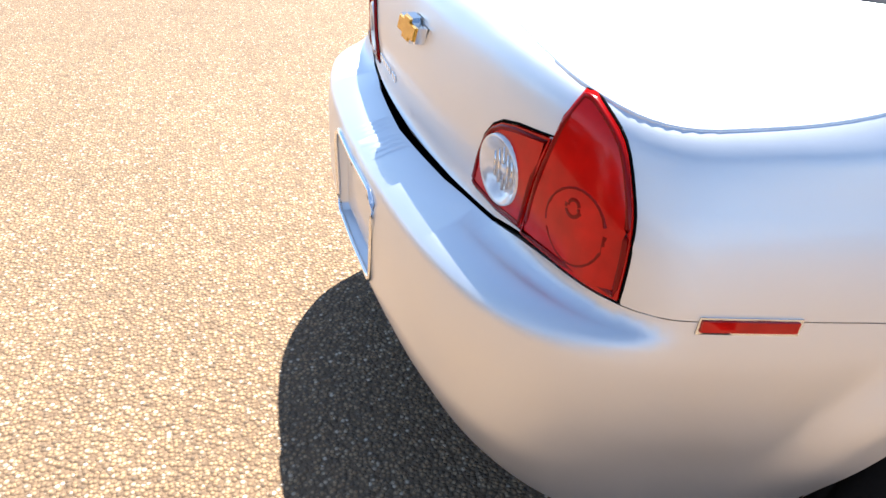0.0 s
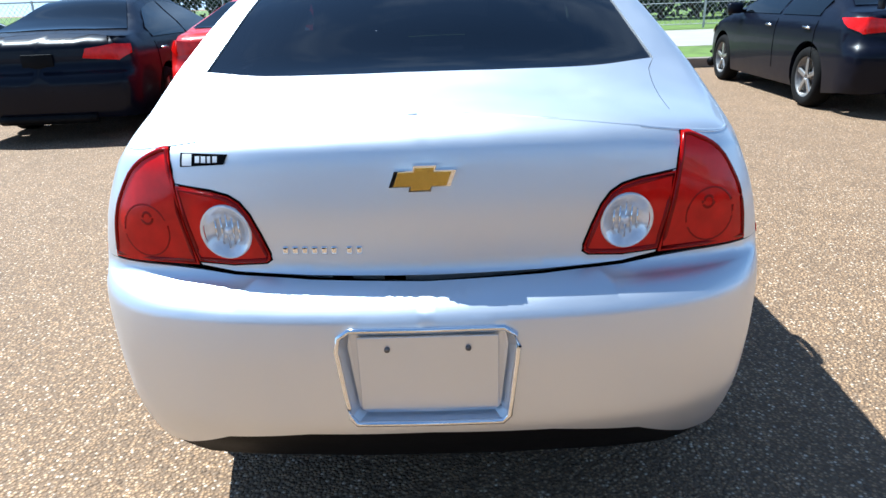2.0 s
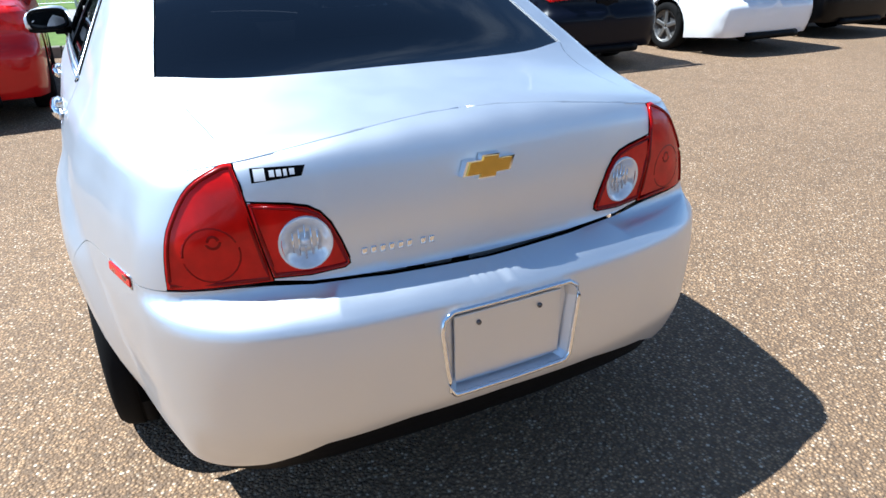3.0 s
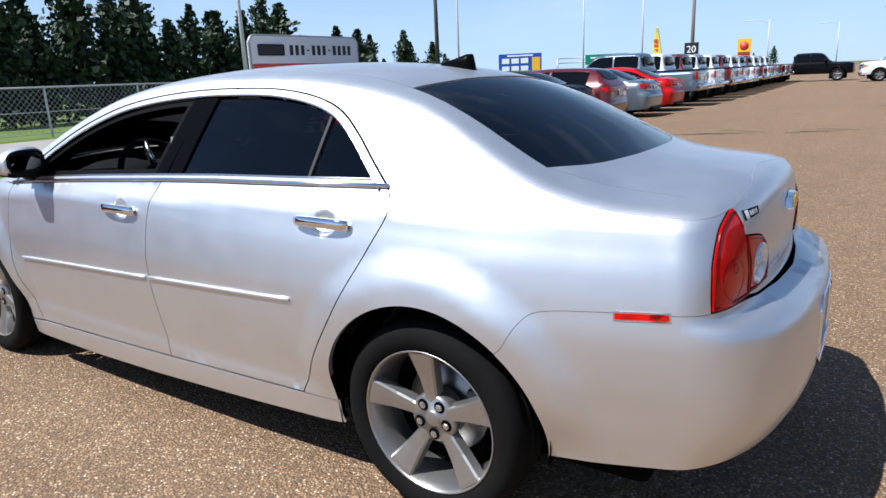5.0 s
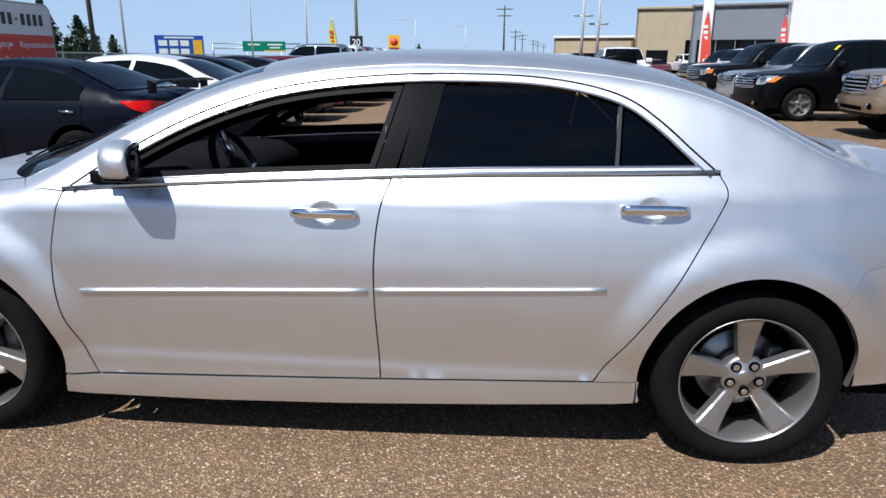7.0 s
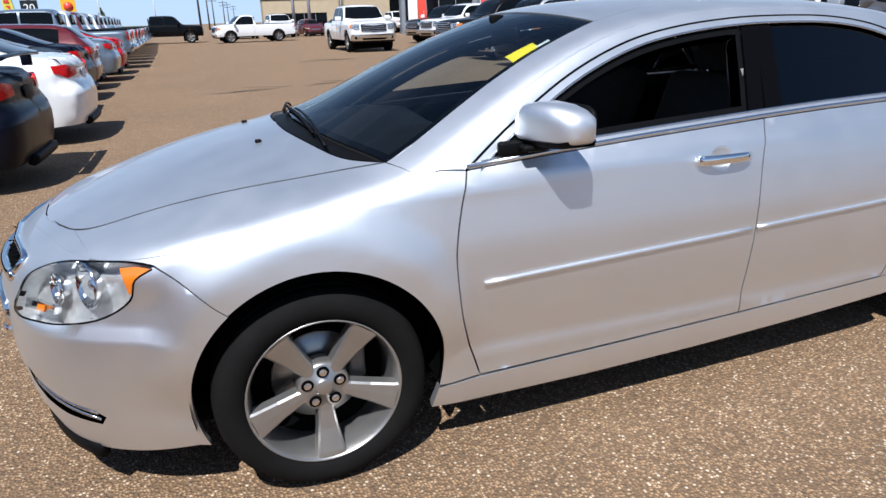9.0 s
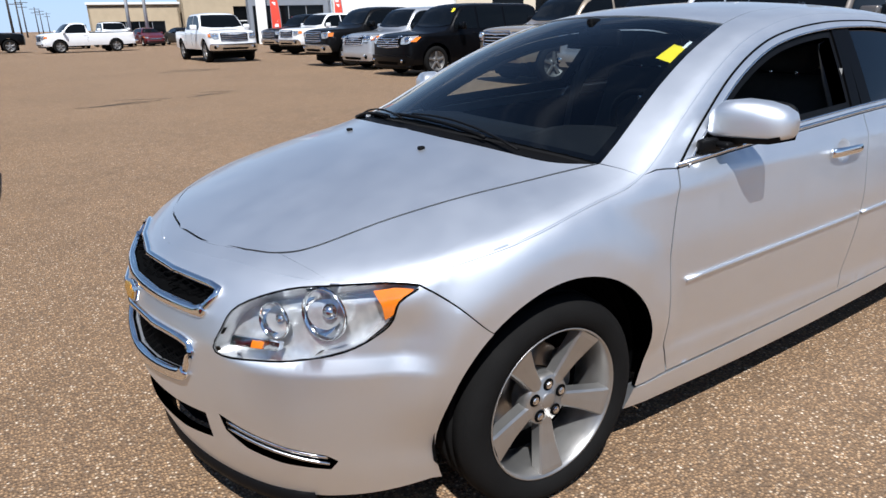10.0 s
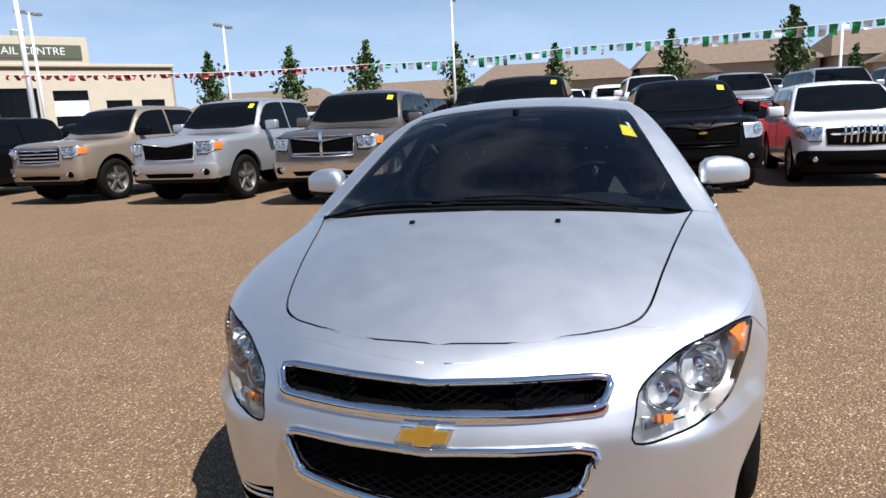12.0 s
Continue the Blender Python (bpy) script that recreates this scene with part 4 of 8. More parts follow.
            blade.append(tuple(p[0]))
        link("wiper_blade", tube_mesh("wiper_blade", blade, 0.005, seg=6, flat=1.4), BLACK_PLASTIC, w)

    # front bumper with grille openings
    ug = [(0.0, 0.692), (0.2, 0.696), (0.38, 0.695), (0.412, 0.690), (0.418, 0.678), (0.403, 0.650), (0.38, 0.638), (0.2, 0.635), (0.0, 0.634)]
    lg = [(0.0, 0.553), (0.2, 0.556), (0.345, 0.556), (0.378, 0.548), (0.384, 0.530), (0.355, 0.47), (0.325, 0.448), (0.17, 0.425), (0.0, 0.412)]
    lowin = [(0.0, 0.335), (0.25, 0.340), (0.40, 0.352), (0.40, 0.285), (0.25, 0.262), (0.0, 0.255)]
    fog = [(0.455, 0.368), (0.53, 0.345), (0.62, 0.318), (0.685, 0.302), (0.70, 0.285), (0.685, 0.262), (0.60, 0.272), (0.52, 0.292), (0.465, 0.325)]
    def sharp(pts):
        return [(sh.sy(y, z, 'f'), z) for y, z in pts]
    UG, LG, LI2, FOG = sharp(ug), sharp(lg), sharp(lowin), sharp(fog)
    UG, LG, LI2 = down(sh, UG, 0.02), LG, LI2
    se = sh.s_end
    lamp_low = HL[25:] + HL[:1]
    bot = [(1.80, 0.190), (1.95, 0.178), (2.05, 0.172)]
    outer = [tip] + sh.XZ(arch_front) + sh.XZ(bot) + [(sh.sy(y, 0.17, 'f'), 0.17) for y in (0.6, 0.4, 0.2)] + [(se, 0.17), (se, 0.255)]
    outer += LI2[::-1][0:]
    outer += LG[::-1][0:] + UG[::-1][0:]
    outer += [(se, float(sh.ztop(se)))] + T_line(sh, 2.33, 2.0, 24)
    outer += [p for p in reversed([q for q in lamp_top if q[0] >= cut_s - 0.001 or q[1] <= 0.70])] + list(reversed(lamp_low))[1:-1]
    outer = [(float(a), float(b)) for a, b in outer]
    clean = []
    for p in outer:
        if not clean or abs(p[0] - clean[-1][0]) + abs(p[1] - clean[-1][1]) > 1e-5:
            clean.append(p)
    nose_half = [(x, y) for x, y in E_line(sh, 2.33, 2.0, 24)]
    x_tip = float(sh.raw(np.array([se]), np.array([sh.ztop(se)]))[0][0])
    nose = [(x_tip, 0.0)] + nose_half[1:] + [hood_side[8], *hood_side[:8][::-1]] + [tuple(p) for p in hf[:6]][::-1]
    bump = shell_part("front_bumper", surf(L, clean, [FOG], step=0.022, flange=0.02, both=True) + surf(TP, nose, step=0.022, both=True, flange=0.0), SILVER, car)
    # grille frames and mesh
    for nm, loop, r in (("upper_grille", UG, 0.011), ("lower_grille", LG, 0.012)):
        p, n = sh.lift_side(np.array(loop), 0.002)
        left = p.tolist()
        rim = left + [(a, -b, c) for a, b, c in left[::-1][1:-1]]
        fr = link(nm, tube_mesh(nm, [tuple(v) for v in resample([np.array(v) for v in rim], 0.03)], r, closed=True, seg=8), CHROME, car, "chrome-framed black mesh grille")
        low_z = min(c for _, _, c in rim)
        lipz = [v for v in left if v[2] < low_z + (0.020 if nm == "upper_grille" else 0.065)]
        lipz = sorted(lipz, key=lambda v: v[1])
        lip_all = [(a + 0.004, -b, c - 0.006) for a, b, c in lipz[::-1][:-1]] + [(a + 0.004, b, c - 0.006) for a, b, c in lipz]
        link("grille_lip", tube_mesh("grille_lip", [tuple(v) for v in spline(lip_all, 4)], 0.012, seg=8, flat=1.5), CHROME, fr, "broad chrome lower edge")
        back = [(a - 0.045, b, c) for a, b, c in rim]
        bm = bmesh.new()
        vs = [bm.verts.new(v) for v in back]
        cen = [bm.verts.new(v) for v in rim]
        for i in range(len(vs)):
            j = (i + 1) % len(vs)
            bm.faces.new((cen[i], cen[j], vs[j], vs[i]))
        bm.faces.new(vs)
        part("grille_cavity", bm, DARK, fr, smooth=False)
        zs = [c for _, _, c in rim]
        ys = [b for _, b, _ in rim]
        loop2 = np.array([(b, c) for _, b, c in rim])
        bm = bmesh.new()
        step = 0.024
        for sg in (1, -1):
            for k in range(-60, 61):
                a = None
                for t in np.arange(min(ys), max(ys), 0.012):
                    z = 0.5 * (min(zs) + max(zs)) + sg * 0.55 * (t - k * step * 1.6)
                    ok = in_poly(np.array([(t, z)]), loop2)[0]
                    if ok:
                        x = float(np.interp(abs(t), [p2[1] for p2 in sorted(left, key=lambda v: v[1])], [p2[0] for p2 in sorted(left, key=lambda v: v[1])])) - 0.018
                        b = Vector((x, t, z))
                        if a is not None:
                            d = b - a
                            w = Vector((0, -d.z, d.y)).normalized() * 0.0022
                            f1 = [bm.verts.new(v) for v in (a - w, b - w, b + w, a + w)]
                            bm.faces.new(f1)
                        a = b
                    else:
                        a = None
        part("grille_mesh", bm, DARK, fr, "black honeycomb mesh", smooth=False)
    for mir in (False, True):
        sg = -1 if mir else 1
        p, n = sh.lift_side(np.array(FOG), -0.002)
        rim = [(a, b * sg, c) for a, b, c in p]
        bm = bmesh.new()
        f0 = [bm.verts.new(v) for v in rim]
        f1 = [bm.verts.new((a - 0.05, b - 0.02 * sg, c)) for a, b, c in rim]
        for i in range(len(f0)):
            j = (i + 1) % len(f0)
            bm.faces.new((f0[i], f0[j], f1[j], f1[i]))
        bm.faces.new(f1)
        fc = part("lower_vent", bm, DARK, car, "slim lower vent with bright bars", smooth=False)
        for zz in (0.0, 0.5):
            pts = []
            for k in range(12):
                t = k / 11
                y = 0.47 + 0.215 * t
                z = (0.352 - 0.055 * t) - 0.036 * zz - 0.006
                q, _ = sh.lift_side(np.array([[sh.sy(y, z, 'f'), z]]), -0.006)
                pts.append((q[0][0], q[0][1] * sg, q[0][2]))
            link("vent_bar", tube_mesh("vent_bar", pts, 0.0045, seg=6), CHROME_DULL, fc)
    bm = bmesh.new()
    p, n = sh.lift_side(np.array(LI2), -0.03)
    rim = p.tolist() + [(a, -b, c) for a, b, c in p.tolist()[::-1]]
    bm.faces.new([bm.verts.new(v) for v in rim])
    part("lower_intake", bm, DARK, car, "dark lower air intake", smooth=False)
    lip = []
    for y in np.linspace(-0.62, 0.62, 31):
        q, _ = sh.lift_side(np.array([[sh.sy(y, 0.17, 'f'), 0.17]]), 0.0)
        lip.append((q[0][0] - 0.01, y, 0.158))
    link("air_dam", tube_mesh("air_dam", lip, 0.02, seg=8, flat=1.4), BLACK_PLASTIC, car, "black rubber air dam")
    b = badge(car, (2.343, 0.0, 0.592), (1, 0, 0.16), False, "gold and chrome cross badge")

    # headlamps
    for mir in (False, True):
        sg = -1 if mir else 1
        bowl = shell_part("headlamp", surf(L, HL, step=0.03, off=-0.055, mirror=mir), LAMP_GREY, car, "clear headlamp with chrome reflectors and amber corner")
        # side wall of the housing
        q0, n0 = sh.lift_side(np.array(HL), -0.002)
        q1, _ = sh.lift_side(np.array(HL), -0.056)
        bm = bmesh.new()
        a = [bm.verts.new((x, y * sg, z)) for x, y, z in q0]
        c = [bm.verts.new((x, y * sg, z)) for x, y, z in q1]
        for i in range(len(a)):
            j = (i + 1) % len(a)
            bm.faces.new((a[i], a[j], c[j], c[i]))
        part("lamp_wall", bm, LAMP_GREY, bowl)
        ln = shell_part("lamp_lens", surf(L, HL, step=0.03, off=0.001, mirror=mir, flange=0.004, gap=0.003), CLEAR, bowl, "clear lens")
        ln.visible_shadow = False
        link("lamp_seal", tube_mesh("lamp_seal", [(x, y * sg, z) for x, y, z in q0], 0.0035, closed=True, seg=6), BLACK_GLOSS, bowl)
        for y, z, r, m in ((0.664, 0.660, 0.064, REFLECT), (0.562, 0.632, 0.047, REFLECT)):
            q, n = sh.lift_side(np.array([[sh.sy(y, z, 'f'), z]]), -0.006)
            fw = (Vector(n[0]) + Vector((0.9, 0.1, 0))).normalized()
            bm = bmesh.new()
            prof = [(0.014, -0.040), (r * 0.45, -0.034), (r * 0.75, -0.020), (r * 0.93, -0.002), (r, 0.008), (r * 1.05, 0.008), (r * 1.07, 0.0)]
            lathe(bm, prof, 30, 'X')
            mt = fw.to_track_quat('X', 'Z').to_matrix().to_4x4()
            bmesh.ops.transform(bm, matrix=Matrix.Translation(Vector(q[0]) - fw * 0.030) @ mt, verts=bm.verts)
            if mir:
                bmesh.ops.scale(bm, vec=(1, -1, 1), verts=bm.verts)
            bmesh.ops.recalc_face_normals(bm, faces=bm.faces)
            part("reflector", bm, m, bowl)
            bm = bmesh.new()
            bmesh.ops.create_uvsphere(bm, u_segments=14, v_segments=10, radius=r * 0.33)
            bmesh.ops.translate(bm, vec=Vector(q[0]) - fw * 0.052, verts=bm.verts)
            if mir:
                bmesh.ops.scale(bm, vec=(1, -1, 1), verts=bm.verts)
            part("bulb_cap", bm, CHROME, bowl)
        am = sh.XZ([(1.846, 0.735), (1.89, 0.748), (1.932, 0.752), (1.926, 0.690), (1.918, 0.645), (1.902, 0.655), (1.872, 0.695)])
        shell_part("turn_signal", surf(L, down(sh, am, 0.016), step=0.03, off=-0.014, mirror=mir, flange=0.02, gap=0.002), AMBER, bowl, "amber turn signal")
        am2 = sharp([(0.50, 0.572), (0.60, 0.568), (0.60, 0.590), (0.50, 0.598)])
        shell_part("park_lamp", surf(L, am2, step=0.03, off=-0.010, mirror=mir, flange=0.02), REFLECT, bowl)
        am3 = sharp([(0.545, 0.572), (0.568, 0.570), (0.568, 0.588), (0.545, 0.591)])
        shell_part("park_lamp_amber", surf(L, am3, step=0.03, off=-0.006, mirror=mir, flange=0.01), AMBER, bowl)

    # rear: bumper, lid, lamps
    lid_low = [(0.0, 0.742), (0.25, 0.744), (0.42, 0.750), (0.497, 0.762)]
    LI_IN = [(0.523, 0.932), (0.45, 0.923), (0.412, 0.914), (0.388, 0.900), (0.368, 0.875), (0.350, 0.835), (0.334, 0.790), (0.333, 0.777), (0.345, 0.769), (0.42, 0.764), (0.492, 0.769), (0.4995, 0.80), (0.511, 0.86)]
    LAMP_I = sh.YZ(LI_IN, 'r')
    # the lens overlaps the lid's edge up to the fixed lamp
    LENS_I = sh.YZ([(0.5315, 0.934)] + LI_IN[1:-3] + [(0.4995, 0.769), (0.5065, 0.80), (0.5195, 0.86)], 'r')
    s_lid = sh.sy(0.545, 1.012, 'r')
    tl = [(s, float(sh.ztop(s))) for s in np.linspace(0.0, s_lid, 20)]
    low = sh.YZ(lid_low, 'r')
    lid_side = sh.YZ([(0.540, 0.985), (0.530, 0.93), (0.516, 0.86), (0.505, 0.80)], 'r')
    lidp = tl + lid_side + low[::-1]
    rl = sh.raw(np.linspace(0.0, s_lid, 20), sh.ztop(np.linspace(0.0, s_lid, 20)))[:, :2]
    lid_top = [tuple(p) for p in rl] + [(x, y) for x, y in lid_edge[::-1][1:]] + bb[1:]
    lid = shell_part("trunk_lid", surf(L, lidp, [LAMP_I], step=0.024, flange=0.016, both=True, gap=0.0008) + surf(TP, lid_top, step=0.03, flange=0.008, both=True, gap=0.0006), SILVER, car)
    bottom = [(0.0, 0.446), (0.26, 0.440), (0.45, 0.416), (0.58, 0.352)]
    rb_low = sh.YZ(bottom, 'r') + sh.XZ([(-2.15, 0.310), (-2.0, 0.298), (-1.9, 0.290), (-1.80, 0.285)]) + sh.XZ(arc(AX_R, 0.335, ARCH_R, 188, a1, 20))
    plate = [(0.0, 0.682), (0.155, 0.682), (0.178, 0.668), (0.184, 0.640), (0.166, 0.488), (0.152, 0.474), (0.0, 0.474)]
    PL = sh.YZ(plate, 'r')
    rbp2 = sh.XZ(seam) + [corner] + sh.YZ([(0.66, 0.762), (0.58, 0.758), (0.50, 0.752), (0.42, 0.744), (0.25, 0.739), (0.0, 0.737)], 'r') + PL + rb_low
    rbp2 = [(float(a), float(b2)) for a, b2 in rbp2]
    shell_part("rear_bumper", surf(L, rbp2, step=0.022, flange=0.02, both=True), SILVER, car)
    # recessed plate well with its bright frame
    pw, nn = sh.lift_side(np.array(PL), 0.002)
    left = pw.tolist()
    rim = left + [(a, -b2, c) for a, b2, c in left[::-1][1:-1]]
    well = link("plate_surround", tube_mesh("plate_surround", [tuple(v) for v in resample([np.array(v) for v in rim], 0.03)], 0.006, closed=True, seg=8), CHROME, car, "chrome frame round an empty plate recess")
    bm = bmesh.new()
    f0 = [bm.verts.new(v) for v in rim]
    f1 = [bm.verts.new((a + 0.028, b2 * 0.90, 0.578 + (c - 0.578) * 0.92)) for a, b2, c in rim]
    for i in range(len(f0)):
        j = (i + 1) % len(f0)
        bm.faces.new((f0[i], f0[j], f1[j], f1[i]))
    bm.faces.new(f1)
    bmesh.ops.recalc_face_normals(bm, faces=bm.faces)
    part("plate_recess", bm, SILVER, well, smooth=False)
    bm = bmesh.new()
    box(bm, (-2.388, 0, 0.576), (0.006, 0.290, 0.165), bevel=0.002)
    part("plate_panel", bm, SILVER, well, "blank painted plate panel", smooth=False)
    for y in (0.083, -0.083):
        bm = bmesh.new()
        cyl(bm, (-2.392, y, 0.632), 0.006, 0.006, 0.006, 'X', 10)
        part("plate_screw", bm, ALLOY_DARK, well)
    # dark valance under the bumper
    val = sh.YZ(bottom, 'r') + sh.XZ([(-2.15, 0.310)]) + sh.YZ([(0.55, 0.295), (0.3, 0.322), (0.0, 0.330)], 'r')
    shell_part("rear_valance", surf(L, val, step=0.03, off=-0.010, both=True, flange=0.01), BLACK_PLASTIC, car, "black plastic valance")
    for mir in (False, True):
        sg = -1 if mir else 1
        lamp = shell_part("tail_lamp", surf(L, LAMP_O, step=0.022, off=0.004, mirror=mir, flange=0.02, gap=0.0022), RED_LENS, car, "red tail lamp")
        for yy, zz, rr, th, mm in ((0.612, 0.835, 0.055, 0.0060, RED_DEEP), (0.606, 0.862, 0.012, 0.012, RED_DEEP)):
            ring = []
            for k in range(28):
                w = 2 * math.pi * k / 28
                z2 = zz + rr * math.sin(w)
                qq, _ = sh.lift_side(np.array([[sh.sy(yy + rr * math.cos(w), z2, 'r'), z2]]), 0.0045 - th * 0.92)
                ring.append((qq[0][0], qq[0][1] * sg, qq[0][2]))
            link("lamp_ring", tube_mesh("lamp_ring", ring, th, closed=True, seg=6), mm, lamp)
        sc = sh.sy(0.425, 0.838, 'r')
        eye = [(sc + 0.054 * math.cos(w), 0.838 + 0.054 * math.sin(w)) for w in np.linspace(0, 2 * math.pi, 28, endpoint=False)]
        lin = shell_part("reverse_lamp", surf(L, LENS_I, [eye], step=0.022, off=0.004, mirror=mir, flange=0.02, gap=0.003), RED_LENS, lid, "red lamp with a round clear centre")
        q, n = sh.lift_side(np.array([[sh.sy(0.425, 0.838, 'r'), 0.838]]), 0.007)
        for lp, own in ((LAMP_O, lamp), (LENS_I, lin)):
            e, _ = sh.lift_side(inset_poly(np.array(lp, float), 0.009), 0.0035)
            link("lens_border", tube_mesh("lens_border", [(a, b3 * sg, c) for a, b3, c in e], 0.0045, closed=True, seg=6), RED_DEEP, own)
            e2, _ = sh.lift_side(np.array(lp, float), 0.0)
            link("lens_seal", tube_mesh("lens_seal", [(a, b3 * sg, c) for a, b3, c in e2], 0.0022, closed=True, seg=6), DARK, own)
        fw = Vector(n[0])
        bm = bmesh.new()
        lathe(bm, [(0.0, -0.006), (0.009, -0.007), (0.011, -0.020), (0.028, -0.018), (0.044, -0.008), (0.0535, 0.002), (0.057, 0.003), (0.0585, -0.004)], 30, 'X')
        mt = fw.to_track_quat('X', 'Z').to_matrix().to_4x4()
        bmesh.ops.transform(bm, matrix=Matrix.Translation(Vector(q[0]) + fw * -0.003) @ mt, verts=bm.verts)
        if mir:
            bmesh.ops.scale(bm, vec=(1, -1, 1), verts=bm.verts)
        bmesh.ops.recalc_face_normals(bm, faces=bm.faces)
        part("clear_reflector", bm, LAMP_WHITE, lin, "clear round reversing lamp")
        for k in range(5):
            bm = bmesh.new()
            box(bm, (0, (k - 2) * 0.013, 0), (0.004, 0.003, 0.075 - 0.016 * abs(k - 2)))
            bmesh.ops.transform(bm, matrix=Matrix.Translation(Vector(q[0]) + fw * -0.012) @ mt, verts=bm.verts)
            if mir:
                bmesh.ops.scale(bm, vec=(1, -1, 1), verts=bm.verts)
            part("lamp_flute", bm, REFLECT, lin)
        # side marker
        mk = sh.XZ([(-1.975, 0.764), (-2.112, 0.770), (-2.115, 0.745), (-1.978, 0.739)])
        o = shell_part("side_marker_frame", surf(L, mk, step=0.03, off=0.002, mirror=mir, flange=0.01), CHROME_DULL, car)
        shell_part("side_marker", surf(L, inset_poly(mk, 0.0045), step=0.03, off=0.005, mirror=mir, flange=0.006), RED_LENS, o, "red side marker")
    badge(lid, (-2.287, 0.0, 0.945), (-1, 0, 0.08), False, "gold and chrome cross badge")
    # raised lettering that cannot be read: plain bars
    for k in range(8):
        y = 0.30 - 0.021 * k - (0.012 if k > 5 else 0)
        bm = bmesh.new()
        q, n = sh.lift_side(np.array([[sh.sy(y, 0.798, 'r'), 0.798]]), 0.002)
        box(bm, q[0], (0.004, 0.013, 0.017), bevel=0.002)
        part("letter_bar", bm, CHROME, lid)
    # dealer decal: a dark field with plain pale bars
    dec = shell_part("dealer_decal", surf(L, sh.YZ([(0.514, 0.968), (0.415, 0.974), (0.405, 0.994), (0.514, 0.998)], 'r'), step=0.02, off=0.002), BLACK_GLOSS, lid, "dark decal with pale bars")
    for y0, y1, z0, z1 in ((0.508, 0.486, 0.971, 0.995), (0.478, 0.468, 0.977, 0.990), (0.464, 0.454, 0.977, 0.990), (0.450, 0.443, 0.977, 0.990), (0.438, 0.428, 0.978, 0.990)):
        shell_part("decal_bar", surf(L, sh.YZ([(y0, z0), (y1, z0), (y1, z1), (y0, z1)], 'r'), step=0.02, off=0.0035), WHITE_STICK, dec)

    # shark-fin aerial
    bm = bmesh.new()
    sec = [(-0.97, 0.003, 0.004), (-1.0, 0.020, 0.018), (-1.05, 0.028, 0.038), (-1.10, 0.028, 0.060), (-1.125, 0.020, 0.064), (-1.135, 0.016, 0.002)]
    rings = []
    for x, w, h in sec:
        z0 = float(sh.H(np.array([x]), np.array([0.0]))[0]) - 0.004
        rings.append([bm.verts.new((x, w * math.cos(a), z0 + h * max(0.0, math.sin(a)) ** 0.8)) for a in np.linspace(0, math.pi, 9)])
    for a, b2 in zip(rings, rings[1:]):
        for i in range(8):
            bm.faces.new((a[i], a[i + 1], b2[i + 1], b2[i]))
    bm.faces.new(rings[-1])
    bmesh.ops.recalc_face_normals(bm, faces=bm.faces)
    part("roof_aerial", bm, BLACK_GLOSS, car, "black shark-fin aerial")

    # door mirrors
    for mir in (False, True):
        sg = -1 if mir else 1
        bm = bmesh.new()
        rings = []
        # sections outwards: y, foot of the shell, top, half depth, middle in x
        secs = [(0.800, 0.984, 1.040, 0.022, 0.742), (0.806, 0.974, 1.066, 0.042, 0.739), (0.830, 0.970, 1.086, 0.055, 0.730), (0.875, 0.970, 1.093, 0.060, 0.714), (0.930, 0.971, 1.088, 0.059, 0.695),
                (0.972, 0.973, 1.076, 0.054, 0.680), (0.998, 0.980, 1.060, 0.045, 0.668), (1.010, 0.994, 1.040, 0.026, 0.660)]
        for y, z0, z1, dp, xm in secs:
            ring = []
            for a in np.linspace(0, 2 * math.pi, 28, endpoint=False):
                ca, sa = math.cos(a), math.sin(a)
                e = 0.42 if ca < 0 or sa < 0 else 0.75
                ring.append(bm.verts.new((xm + dp * math.copysign(abs(ca) ** e, ca), y * sg, (z0 + z1) / 2 + (z1 - z0) / 2 * math.copysign(abs(sa) ** e, sa))))
            rings.append(ring)
        for a, b2 in zip(rings, rings[1:]):
            for i in range(28):
                bm.faces.new((a[i], a[(i + 1) % 28], b2[(i + 1) % 28], b2[i]))
        bm.faces.new(rings[0])
        bm.faces.new(rings[-1])
        bmesh.ops.recalc_face_normals(bm, faces=bm.faces)
        mirr = part("door_mirror", bm, SILVER, car, "silver door mirror on a black foot")
        bm = bmesh.new()
        lo, hi = [], []
        for y, z0, z1, dp, xm in secs[1:-1]:
            lo.append([bm.verts.new((xm + dp * f, y * sg, z0 - 0.006)) for f in (-0.96, -0.5, 0.3, 0.75)])
            hi.append([bm.verts.new((xm + dp * f, y * sg, z0 + 0.012)) for f in (-1.04, -0.5, 0.3, 0.98)])
        for g1 in (lo, hi):
            for a, b2 in zip(g1, g1[1:]):
                for i in range(3):
                    bm.faces.new((a[i], a[i + 1], b2[i + 1], b2[i]))
        for i in (0, 3):
            for k in range(len(lo) - 1):
                bm.faces.new((lo[k][i], lo[k + 1][i], hi[k + 1][i], hi[k][i]))
        bmesh.ops.recalc_face_normals(bm, faces=bm.faces)
        part("mirror_base", bm, BLACK_PLASTIC, mirr, "black underside of the mirror", smooth=False)
        bm = bmesh.new()
        rim = []
        for a in np.linspace(0, 2 * math.pi, 28, endpoint=False):
            ca, sa = math.copysign(abs(math.cos(a)) ** 0.6, math.cos(a)), math.copysign(abs(math.sin(a)) ** 0.6, math.sin(a))
            y = 0.902 + 0.086 * ca
            rim.append((0.702 - 0.059 - 0.345 * (y - 0.905) - 0.003 + 0.012 * abs(ca) ** 3, y * sg, 1.030 + 0.046 * sa))
        bm.faces.new([bm.verts.new(v) for v in rim])
        part("mirror_glass", bm, MIRROR_GLASS, mirr, "mirror glass")
